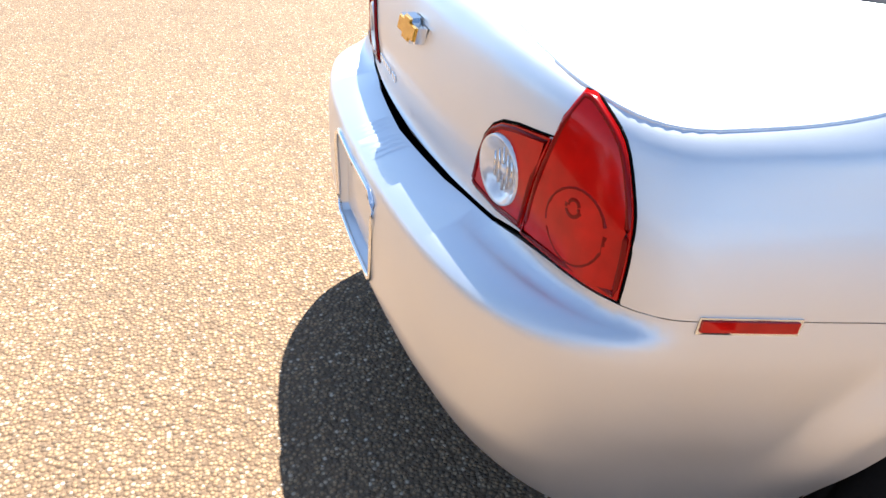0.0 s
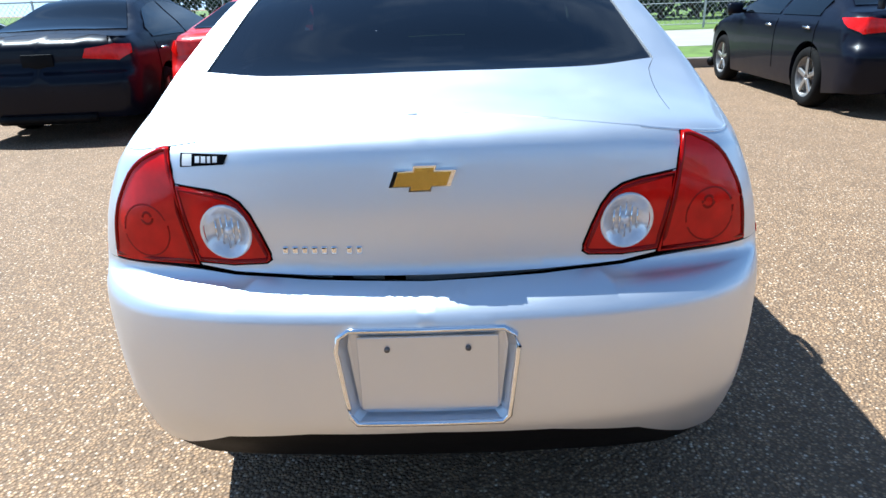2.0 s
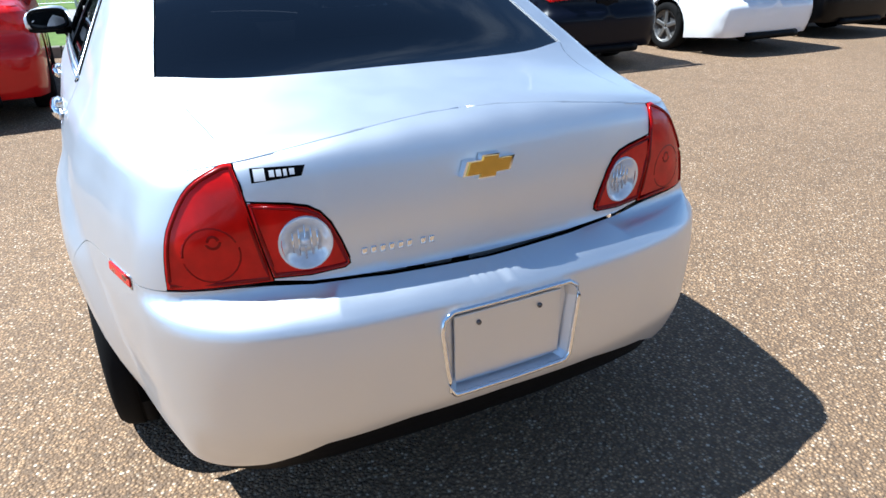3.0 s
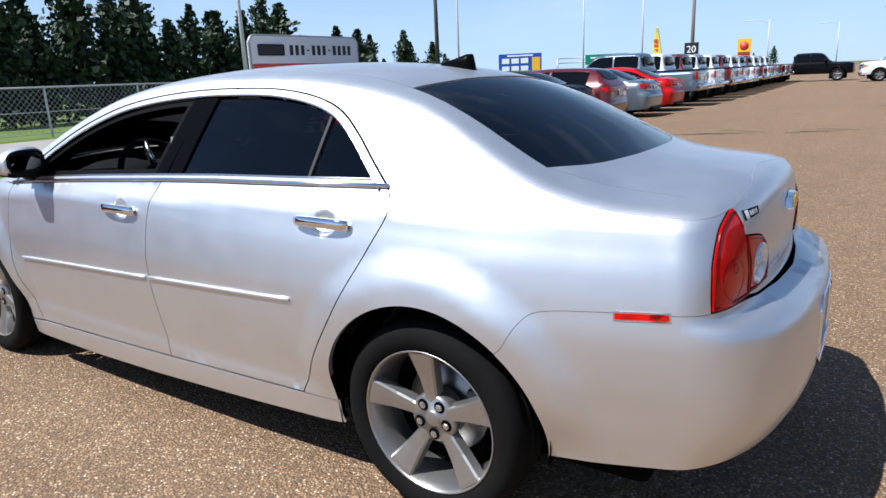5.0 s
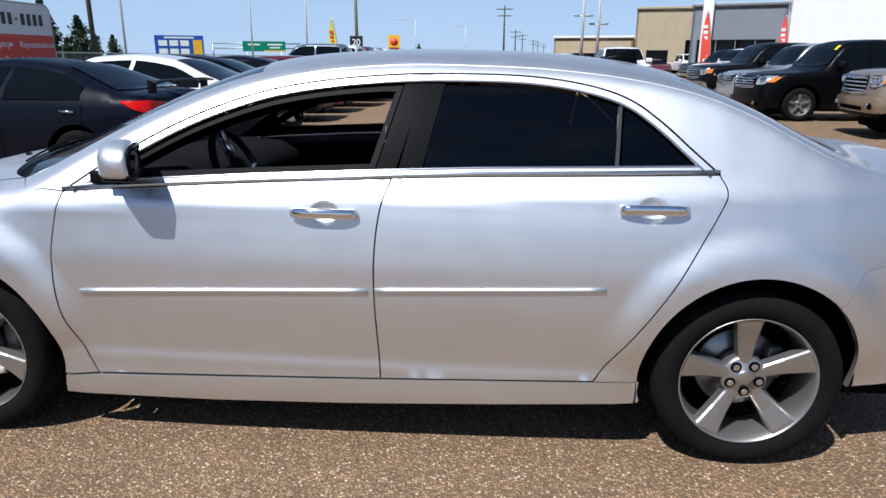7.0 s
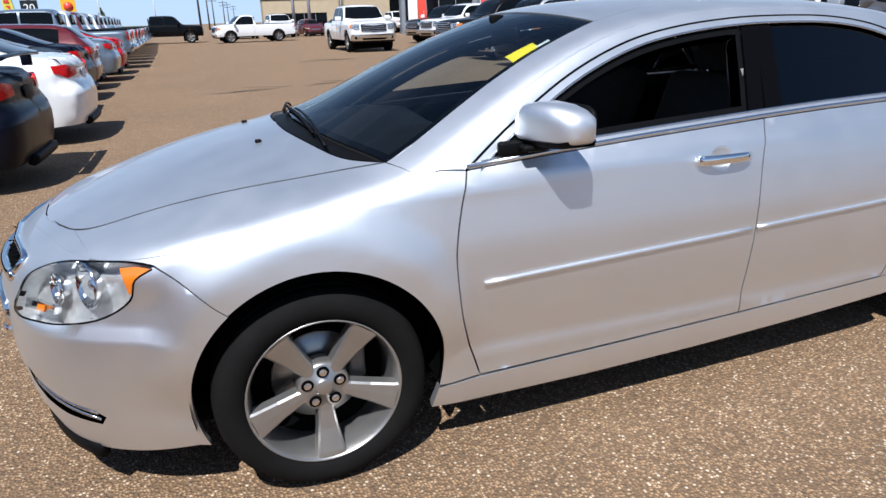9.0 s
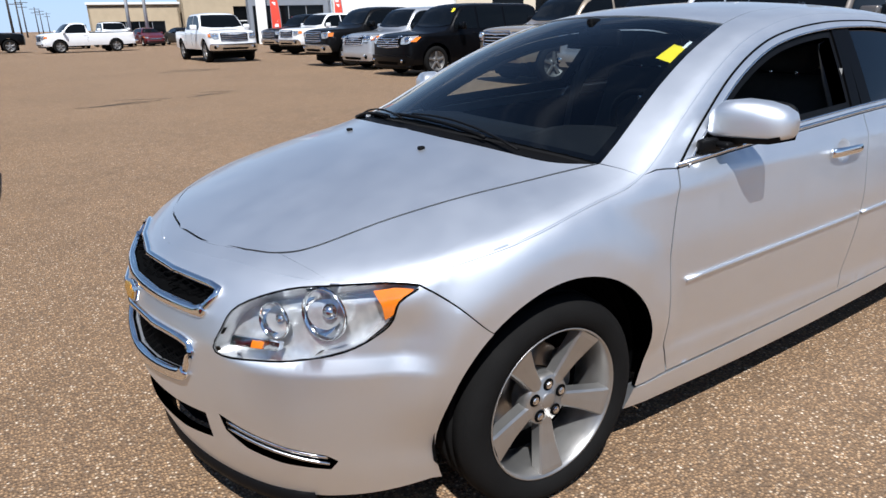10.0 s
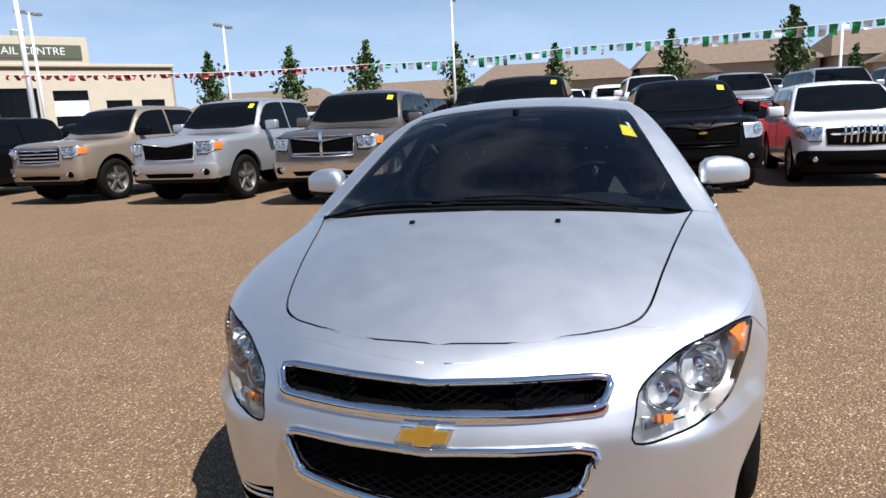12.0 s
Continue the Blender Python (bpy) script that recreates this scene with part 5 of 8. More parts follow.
        link("mirror_rim", tube_mesh("mirror_rim", rim, 0.009, closed=True, seg=6), BLACK_PLASTIC, mirr)
        bm = bmesh.new()
        box(bm, (0.745, 0.840 * sg, 0.958), (0.09, 0.09, 0.020), rot=None, bevel=0.009)
        box(bm, (0.80, 0.830 * sg, 0.955), (0.10, 0.03, 0.045), bevel=0.010)
        part("mirror_foot", bm, BLACK_PLASTIC, mirr, "black mirror foot")
        tri = sh.XZ([(0.945, 0.912), (0.80, 1.005), (0.70, 1.06), (0.72, 0.928)])
        shell_part("mirror_sail", surf(L, tri, step=0.03, off=-0.002, mirror=mir, flange=0.01), BLACK_PLASTIC, mirr)

    # wheel wells, near-black to put their deep shade into the colour, and wheels
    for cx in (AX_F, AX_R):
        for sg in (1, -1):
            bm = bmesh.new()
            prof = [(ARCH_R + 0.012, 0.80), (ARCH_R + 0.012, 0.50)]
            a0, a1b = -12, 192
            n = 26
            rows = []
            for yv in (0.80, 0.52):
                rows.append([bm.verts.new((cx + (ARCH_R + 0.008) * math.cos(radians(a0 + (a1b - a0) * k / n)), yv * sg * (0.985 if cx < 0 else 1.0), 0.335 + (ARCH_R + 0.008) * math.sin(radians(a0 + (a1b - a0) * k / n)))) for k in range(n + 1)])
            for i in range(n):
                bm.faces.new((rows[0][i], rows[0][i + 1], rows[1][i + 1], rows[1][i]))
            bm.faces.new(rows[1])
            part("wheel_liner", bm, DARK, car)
            m = Matrix.Translation((cx, 0.752 * sg, WR)) @ (Matrix.Rotation(math.pi, 4, 'Z') if sg < 0 else Matrix())
            put_wheel(car, m, 4 if cx < 0 else 180)
    # underbody and inner panels, near-black in place of the shade down there
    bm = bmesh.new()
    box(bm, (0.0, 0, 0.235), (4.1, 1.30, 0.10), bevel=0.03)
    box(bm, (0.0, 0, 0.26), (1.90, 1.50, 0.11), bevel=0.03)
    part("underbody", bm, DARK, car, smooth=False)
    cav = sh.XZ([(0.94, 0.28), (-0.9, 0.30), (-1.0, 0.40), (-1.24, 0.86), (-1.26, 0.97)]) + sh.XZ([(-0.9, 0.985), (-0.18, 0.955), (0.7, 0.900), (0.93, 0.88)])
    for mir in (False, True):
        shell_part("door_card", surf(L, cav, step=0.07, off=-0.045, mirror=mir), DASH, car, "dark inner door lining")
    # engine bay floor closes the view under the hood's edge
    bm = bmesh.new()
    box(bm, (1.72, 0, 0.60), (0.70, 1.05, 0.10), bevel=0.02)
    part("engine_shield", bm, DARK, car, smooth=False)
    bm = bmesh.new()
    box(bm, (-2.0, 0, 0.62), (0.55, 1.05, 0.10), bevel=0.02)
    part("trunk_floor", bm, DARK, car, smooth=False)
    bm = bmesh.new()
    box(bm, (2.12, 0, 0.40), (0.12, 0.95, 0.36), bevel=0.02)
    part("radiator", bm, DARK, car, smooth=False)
    return car


def seat(parent, x, y, label="grey fabric front seat"):
    bm = bmesh.new()
    box(bm, (x, y, 0.50), (0.52, 0.50, 0.16), bevel=0.05)
    s = part("seat", bm, FABRIC, parent, label)
    bm = bmesh.new()
    rot = Matrix.Rotation(radians(-20), 4, 'Y')
    box(bm, (0, 0, 0), (0.13, 0.50, 0.62), rot=rot, bevel=0.05)
    bmesh.ops.translate(bm, vec=(x - 0.33, y, 0.80), verts=bm.verts)
    part("backrest", bm, FABRIC, s)
    bm = bmesh.new()
    box(bm, (0, 0, 0), (0.10, 0.28, 0.17), rot=rot, bevel=0.045)
    bmesh.ops.translate(bm, vec=(x - 0.455, y, 1.185), verts=bm.verts)
    part("headrest", bm, FABRIC, s)
    for dy in (-0.06, 0.06):
        bm = bmesh.new()
        cyl(bm, (x - 0.425, y + dy, 1.10), 0.006, 0.006, 0.12, 'Z', 8)
        part("headrest_post", bm, CHROME, s)
    return s


def interior(car):
    for y in (0.37, -0.37):
        seat(car, 0.05, y)
    bm = bmesh.new()
    box(bm, (-0.86, 0, 0.50), (0.50, 1.25, 0.18), bevel=0.05)
    rs = part("rear_seat", bm, FABRIC, car, "grey fabric rear bench")
    bm = bmesh.new()
    box(bm, (0, 0, 0), (0.14, 1.22, 0.58), rot=Matrix.Rotation(radians(-22), 4, 'Y'), bevel=0.05)
    bmesh.ops.translate(bm, vec=(-1.16, 0, 0.80), verts=bm.verts)
    part("rear_backrest", bm, FABRIC, rs)
    for y in (0.36, -0.36):
        bm = bmesh.new()
        box(bm, (-1.28, y, 1.10), (0.09, 0.24, 0.12), bevel=0.035)
        part("rear_headrest", bm, FABRIC, rs)
    bm = bmesh.new()
    box(bm, (-1.55, 0, 1.00), (0.55, 1.10, 0.03), bevel=0.01)
    part("parcel_shelf", bm, DASH, car)
    # dashboard: a rounded slab with a raised binnacle
    bm = bmesh.new()
    secs = []
    prof = [(1.22, 0.885), (1.10, 0.915), (0.90, 0.925), (0.72, 0.905), (0.64, 0.86), (0.62, 0.78), (0.66, 0.70), (0.72, 0.62)]
    for y in np.linspace(-0.70, 0.70, 19):
        hump = 0.045 * math.exp(-((y - 0.37) / 0.17) ** 4)
        c = 0.06 * (y / 0.7) ** 2
        secs.append([bm.verts.new((x - c, y, z + hump * (1 if 0.62 < x < 0.95 else 0))) for x, z in prof])
    for a, b in zip(secs, secs[1:]):
        for i in range(len(prof) - 1):
            bm.faces.new((a[i], a[i + 1], b[i + 1], b[i]))
    bmesh.ops.recalc_face_normals(bm, faces=bm.faces)
    d = part("dashboard", bm, DASH, car, "dark moulded dashboard")
    bm = bmesh.new()
    box(bm, (0.62, 0, 0.70), (0.12, 0.26, 0.26), bevel=0.03)
    box(bm, (0.25, 0, 0.52), (0.75, 0.20, 0.24), bevel=0.04)
    part("centre_console", bm, DASH, d)
    # steering wheel
    ax = Vector((-0.90, 0, 0.42)).normalized()
    c = Vector((0.50, 0.37, 0.90))
    u = Vector((0, 1, 0))
    v = ax.cross(u)
    sw = link("steering_wheel", tube_mesh("steering_wheel", [c + u * (0.185 * math.cos(a)) + v * (0.185 * math.sin(a)) for a in np.linspace(0, 2 * math.pi, 36, endpoint=False)], 0.015, closed=True, seg=10), BLACK_PLASTIC, car, "black steering wheel with bright spokes")
    bm = bmesh.new()
    bmesh.ops.create_uvsphere(bm, u_segments=16, v_segments=10, radius=0.075)
    bmesh.ops.scale(bm, vec=(0.5, 1, 0.9), verts=bm.verts)
    bmesh.ops.translate(bm, vec=c + ax * -0.01, verts=bm.verts)
    part("wheel_hub", bm, DASH, sw)
    for a in (0.0, math.pi, -math.pi / 2):
        link("wheel_spoke", tube_mesh("wheel_spoke", [c + (u * math.cos(a) + v * math.sin(a)) * r for r in (0.05, 0.12, 0.18)], 0.012, seg=6, flat=1.8), CHROME_DULL, sw)
    link("steering_column", tube_mesh("steering_column", [c, c - ax * 0.22], 0.045, seg=12), DASH, sw)
    # inner mirror
    bm = bmesh.new()
    box(bm, (0.42, 0.0, 1.255), (0.03, 0.23, 0.07), bevel=0.014)
    rm = part("inner_mirror", bm, BLACK_PLASTIC, car, "dark inner mirror under the roof's front edge")
    bm = bmesh.new()
    box(bm, (0.46, 0.0, 1.30), (0.06, 0.03, 0.07), bevel=0.008)
    part("mirror_stalk", bm, BLACK_PLASTIC, rm)
    # headliner
    hp = [(0.30, 0.44), (0.30, -0.44), (-1.18, -0.42), (-1.18, 0.42)]
    shell_part("headliner", surf(Lift(HERO, True), hp, step=0.1, off=-0.035), LINER, car, "pale headliner")
    # seat belts hang at the door posts
    for sg in (1, -1):
        link("seat_belt", tube_mesh("seat_belt", [(-0.16, 0.70 * sg, 1.14), (-0.15, 0.72 * sg, 0.95), (-0.13, 0.75 * sg, 0.70), (-0.10, 0.76 * sg, 0.45)], 0.022, seg=6, flat=0.12, up=(1, 0, 0)), LINER, car, "pale seat belt")
        link("door_post_lining", tube_mesh("door_post_lining", [(-0.22, 0.60 * sg, 1.27), (-0.19, 0.665 * sg, 1.10), (-0.18, 0.74 * sg, 0.92)], 0.035, seg=8, flat=0.6), LINER, car)
    # stickers on the screen
    for x, y, w, h, m in ((0.610, 0.545, 0.105, 0.055, YELLOW), (0.535, 0.555, 0.07, 0.028, WHITE_STICK)):
        pl = [(x + h, y - w / 2), (x + h, y + w / 2), (x - h, y + w / 2 - 0.012), (x - h, y - w / 2 - 0.012)]
        shell_part("price_sticker" if m is YELLOW else "service_sticker", surf(Lift(HERO, True), pl, step=0.05, off=-0.010), m, car, "yellow paper sticker behind the screen" if m is YELLOW else "small pale sticker")


HERO_CAR = build_hero()
interior(HERO_CAR)
raise_body(HERO_CAR)


# ---- ground ----
def ground_material():
    m = bpy.data.materials.new("worn_aggregate_asphalt")
    m.use_nodes = True
    t = m.node_tree
    b = t.nodes["Principled BSDF"]
    b.inputs["Roughness"].default_value = 0.85
    co = t.nodes.new("ShaderNodeTexCoord")
    def vor(scale):
        v = t.nodes.new("ShaderNodeTexVoronoi")
        v.inputs["Scale"].default_value = scale
        t.links.new(co.outputs["Object"], v.inputs["Vector"])
        return v
    v1 = vor(96.0)
    sep = t.nodes.new("ShaderNodeSeparateColor")
    t.links.new(v1.outputs["Color"], sep.inputs["Color"])
    r = t.nodes.new("ShaderNodeValToRGB")
    e = r.color_ramp.elements
    e[0].position, e[0].color = 0.0, (0.105, 0.074, 0.050, 1)
    e[1].position, e[1].color = 1.0, (0.680, 0.560, 0.430, 1)
    for pos, c in ((0.30, (0.225, 0.148, 0.090, 1)), (0.62, (0.290, 0.187, 0.110, 1)), (0.84, (0.387, 0.260, 0.158, 1)), (0.93, (0.422, 0.317, 0.220, 1))):
        k = e.new(pos)
        k.color = c
    t.links.new(sep.outputs["Red"], r.inputs["Fac"])
    # mortar between the stones
    mr = t.nodes.new("ShaderNodeMapRange")
    mr.inputs["From Min"].default_value, mr.inputs["From Max"].default_value = 0.32, 0.58
    t.links.new(v1.outputs["Distance"], mr.inputs["Value"])
    mx = t.nodes.new("ShaderNodeMix")
    mx.data_type = 'RGBA'
    mx.inputs["B"].default_value = (0.120, 0.078, 0.048, 1)
    mk = t.nodes.new("ShaderNodeMath")
    mk.operation = 'MULTIPLY'
    mk.inputs[1].default_value = 0.85
    t.links.new(mr.outputs["Result"], mk.inputs[0])
    t.links.new(mk.outputs["Value"], mx.inputs["Factor"])
    t.links.new(r.outputs["Color"], mx.inputs["A"])
    # broad stains and fading
    n1 = t.nodes.new("ShaderNodeTexNoise")
    n1.inputs["Scale"].default_value, n1.inputs["Detail"].default_value = 0.35, 6.0
    n2 = t.nodes.new("ShaderNodeTexNoise")
    n2.inputs["Scale"].default_value, n2.inputs["Detail"].default_value = 3.2, 5.0
    for n in (n1, n2):
        t.links.new(co.outputs["Object"], n.inputs["Vector"])
    ad = t.nodes.new("ShaderNodeMath")
    ad.operation = 'ADD'
    t.links.new(n1.outputs["Fac"], ad.inputs[0])
    t.links.new(n2.outputs["Fac"], ad.inputs[1])
    m2 = t.nodes.new("ShaderNodeMapRange")
    m2.inputs["From Min"].default_value, m2.inputs["From Max"].default_value = 0.6, 1.4
    m2.inputs["To Min"].default_value, m2.inputs["To Max"].default_value = 0.96, 1.32
    t.links.new(ad.outputs["Value"], m2.inputs["Value"])
    hs = t.nodes.new("ShaderNodeHueSaturation")
    hs.inputs["Saturation"].default_value = 1.12
    t.links.new(m2.outputs["Result"], hs.inputs["Value"])
    t.links.new(mx.outputs["Result"], hs.inputs["Color"])
    t.links.new(hs.outputs["Color"], b.inputs["Base Color"])
    bp = t.nodes.new("ShaderNodeBump")
    bp.inputs["Strength"].default_value, bp.inputs["Distance"].default_value = 1.0, 0.008
    bp.invert = True
    t.links.new(v1.outputs["Distance"], bp.inputs["Height"])
    t.links.new(bp.outputs["Normal"], b.inputs["Normal"])
    return m


ASPHALT = ground_material()
GRASS_SOIL = mat("grass_turf", (0.10, 0.155, 0.025), 0.95, var=0.3, scale=3.0, bump=0.6, bscale=60)
CONCRETE = mat("kerb_concrete", (0.20, 0.17, 0.14), 0.9, var=0.15, scale=4, bump=0.3, bscale=80)
ROAD_MAT = mat("pale_road", (0.30, 0.275, 0.245), 0.9, var=0.08, scale=1.5, bump=0.2, bscale=200)


def sheet(name, x0, x1, y0, y1, z, material, n=1, label="", kind="structure"):
    bm = bmesh.new()
    vs = [bm.verts.new(p) for p in ((x0, y0, z), (x1, y0, z), (x1, y1, z), (x0, y1, z))]
    bm.faces.new(vs)
    ob = part(name, bm, material, smooth=False)
    return tagged(ob, label, name, kind=kind)


sheet("ground", -1500, 1500, -1500, 1500, 0.0, ASPHALT, label="tan worn asphalt lot with exposed stones")


def rise_z(x, y):
    """Height of the higher lot behind the truck row."""
    return 0.5 * sstep(-16.4, -18.2, x) * sstep(-11.0, -3.0, y)


def ground_rise():
    xs, ys = [-16.3, -16.7, -17.1, -17.5, -17.9, -18.3, -30, -60], [-11.2, -10, -9, -8, -7, -6, -5, -4, -3, 20, 70]
    V = [(x, y, float(rise_z(x, y)) - 0.02) for x in xs for y in ys]
    k = len(ys)
    F = [(i * k + j, i * k + j + 1, (i + 1) * k + j + 1, (i + 1) * k + j) for i in range(len(xs) - 1) for j in range(k - 1)]
    me = bpy.data.meshes.new("ground_rise")
    me.from_pydata(V, [], F)
    tagged(link("ground_rise", me, ASPHALT), "higher part of the tan asphalt lot behind the trucks", "ground", kind="structure")


ground_rise()
KERB_X = 8.35
sheet("grass_verge", KERB_X + 0.2, 11.2, -400, 120, 0.15, GRASS_SOIL, label="mown green grass verge beyond the kerb")
sheet("road", 11.2, 17.5, -400, 120, 0.155, ROAD_MAT, label="pale grey road beyond the verge")
sheet("far_verge", 17.5, 400, -900, 400, 0.16, GRASS_SOIL, label="grass beyond the road")


# ---- other vehicles ----
PAINTS = {
    "white": paint("white_paint", (0.80, 0.80, 0.80), 0.0, 0.3),
    "black": paint("black_paint", (0.002, 0.002, 0.0026), 0.0, 0.35, 0.12),
    "navy": paint("dark_blue_paint", (0.0025, 0.0035, 0.009), 0.0, 0.35, 0.14),
    "red": paint("red_paint", (0.46, 0.005, 0.005), 0.0, 0.4, 0.6),
    "grey": paint("blue_grey_paint", (0.17, 0.21, 0.26), 0.5, 0.35),
    "silver": paint("light_silver_paint", (0.55, 0.56, 0.58), 0.6, 0.35),
    "tan": paint("tan_paint", (0.34, 0.275, 0.205), 0.4, 0.35),
    "taupe": paint("taupe_paint", (0.145, 0.125, 0.108), 0.5, 0.35),
    "maroon": paint("dark_red_paint", (0.12, 0.012, 0.016), 0.2, 0.3),
    "charcoal": paint("charcoal_paint", (0.005, 0.0048, 0.005), 0.0, 0.35, 0.16),
}
PLATE = mat("plate_blank", (0.62, 0.63, 0.66), 0.5)
FAR_LAMP = mat("far_headlamp", (0.62, 0.63, 0.65), 0.18, 0.6, coat=1.0, var=0.3, scale=14)
DARK_GLASS = mat("dark_window_glass", (0.0035, 0.0045, 0.0055), 0.03, 0.0, coat=0.0, var=0.1, spec=0.2)


def far_wheel_meshes():
    """A plainer wheel of radius 1 and half width 0.33, for other vehicles."""
    out = []
    for name, prof, m in (("tyre", [(0.66, 0.28), (0.72, 0.32), (0.85, 0.335), (0.95, 0.30), (1.0, 0.20), (1.0, -0.2), (0.95, -0.3), (0.7, -0.32)], RUBBER),
                          ("rim", [(0.0, 0.20), (0.16, 0.20), (0.20, 0.15), (0.24, 0.12), (0.58, 0.12), (0.62, 0.22), (0.66, 0.29), (0.69, 0.29)], ALLOY_DARK)):
        bm = bmesh.new()
        lathe(bm, prof, 26)
        bmesh.ops.recalc_face_normals(bm, faces=bm.faces)
        me = bpy.data.meshes.new(name)
        bm.to_mesh(me)
        bm.free()
        me.polygons.foreach_set("use_smooth", [True] * len(me.polygons))
        me.materials.append(m)
        out.append((name, me))
    bm = bmesh.new()
    for k in range(5):
        vs = box(bm, (0, 0.21, 0.36), (0.17, 0.09, 0.58), bevel=0.03)
        bmesh.ops.rotate(bm, cent=(0, 0, 0), matrix=Matrix.Rotation(radians(72 * k), 3, 'Y'), verts=vs)
    me = bpy.data.meshes.new("spokes")
    bm.to_mesh(me)
    bm.free()
    me.materials.append(ALLOY)
    out.append(("spokes", me))
    return out


FAR_WHEEL = far_wheel_meshes()

KINDS = {
    # length, width, height, front axle from nose, wheelbase, wheel radius, ground clearance, belt
    "sedan": (4.85, 1.82, 1.46, 0.95, 2.78, 0.325, 0.20, 0.95),
    "coupe": (4.50, 1.76, 1.40, 0.92, 2.62, 0.32, 0.19, 0.92),
    "hatch": (4.40, 1.78, 1.48, 0.88, 2.60, 0.32, 0.20, 0.96),
    "suv": (5.10, 2.00, 1.90, 0.98, 2.95, 0.39, 0.30, 1.17),
    "compact_suv": (4.45, 1.81, 1.68, 0.90, 2.63, 0.35, 0.32, 1.05),
    "pickup": (5.85, 2.02, 1.97, 0.98, 3.65, 0.43, 0.50, 1.27),
    "short_pickup": (5.25, 1.92, 1.83, 0.95, 3.20, 0.40, 0.46, 1.18),
    "single_cab": (5.70, 1.98, 1.86, 0.98, 3.38, 0.39, 0.44, 1.17),
}


def body_curves(kind, L, W, H, belt):
    """Height along the middle and along the edge, nose at +L/2."""
    h = L / 2
    e = {"sedan": [(-h, 1.00), (-h + 0.15, 1.06), (-h + 0.55, 1.09), (-h + 0.85, 1.17), (-h + 1.45, H - 0.07), (-0.35, H), (0.25, H - 0.03), (0.55, H - 0.12), (1.25, 1.03), (1.45, 0.98), (h - 0.35, 0.80), (h, 0.62)],
         "coupe": [(-h, 0.96), (-h + 0.12, 1.04), (-h + 0.45, 1.06), (-h + 0.65, 1.12), (-h + 1.35, H - 0.05), (-0.35, H), (0.15, H - 0.04), (0.45, H - 0.14), (1.10, 1.0), (1.3, 0.95), (h - 0.35, 0.78), (h, 0.60)],
         "hatch": [(-h, 0.95), (-h + 0.12, 1.02), (-h + 0.55, H - 0.10), (-h + 0.85, H - 0.03), (-0.35, H), (0.25, H - 0.03), (0.5, H - 0.11), (1.15, 1.03), (1.3, 1.0), (h - 0.3, 0.82), (h, 0.62)],
         "suv": [(-h, 1.1), (-h + 0.10, 1.3), (-h + 0.35, H - 0.06), (-h + 0.6, H - 0.01), (-0.4, H), (0.40, H - 0.03), (0.62, H - 0.12), (1.10, 1.26), (1.25, 1.21), (h - 0.30, 1.10), (h - 0.04, 0.98), (h, 0.8)],
         "compact_suv": [(-h, 1.0), (-h + 0.10, 1.15), (-h + 0.4, H - 0.08), (-h + 0.65, H - 0.02), (-0.4, H), (0.20, H - 0.03), (0.42, H - 0.12), (0.98, 1.13), (1.12, 1.10), (h - 0.30, 0.99), (h - 0.04, 0.88), (h, 0.75)],
         "pickup": [(-h, 1.26), (-0.95, 1.26), (-0.90, 1.30), (-0.78, H - 0.07), (-0.6, H - 0.01), (0.3, H), (0.75, H - 0.03), (1.0, H - 0.14), (1.46, 1.36), (1.60, 1.32), (h - 0.32, 1.26), (h - 0.04, 1.18), (h, 1.0)],
         "short_pickup": [(-h, 1.16), (-0.75, 1.16), (-0.70, 1.20), (-0.60, H - 0.07), (-0.4, H - 0.01), (0.3, H), (0.65, H - 0.03), (0.88, H - 0.14), (1.32, 1.27), (1.46, 1.23), (h - 0.30, 1.17), (h - 0.04, 1.08), (h, 0.92)],
         "single_cab": [(-h, 1.22), (0.02, 1.22), (0.06, 1.26), (0.18, H - 0.07), (0.35, H - 0.01), (0.7, H), (1.0, H - 0.04), (1.2, H - 0.14), (1.60, 1.33), (1.74, 1.28), (h - 0.32, 1.20), (h - 0.04, 1.12), (h, 0.95)]}[kind]
    zc = e
    ze = [(x, z - (0.05 if z > belt + 0.35 else 0.035 if abs(x) < h - 0.3 else 0.03)) for x, z in e]
    return zc, ze


SHELLS = {}


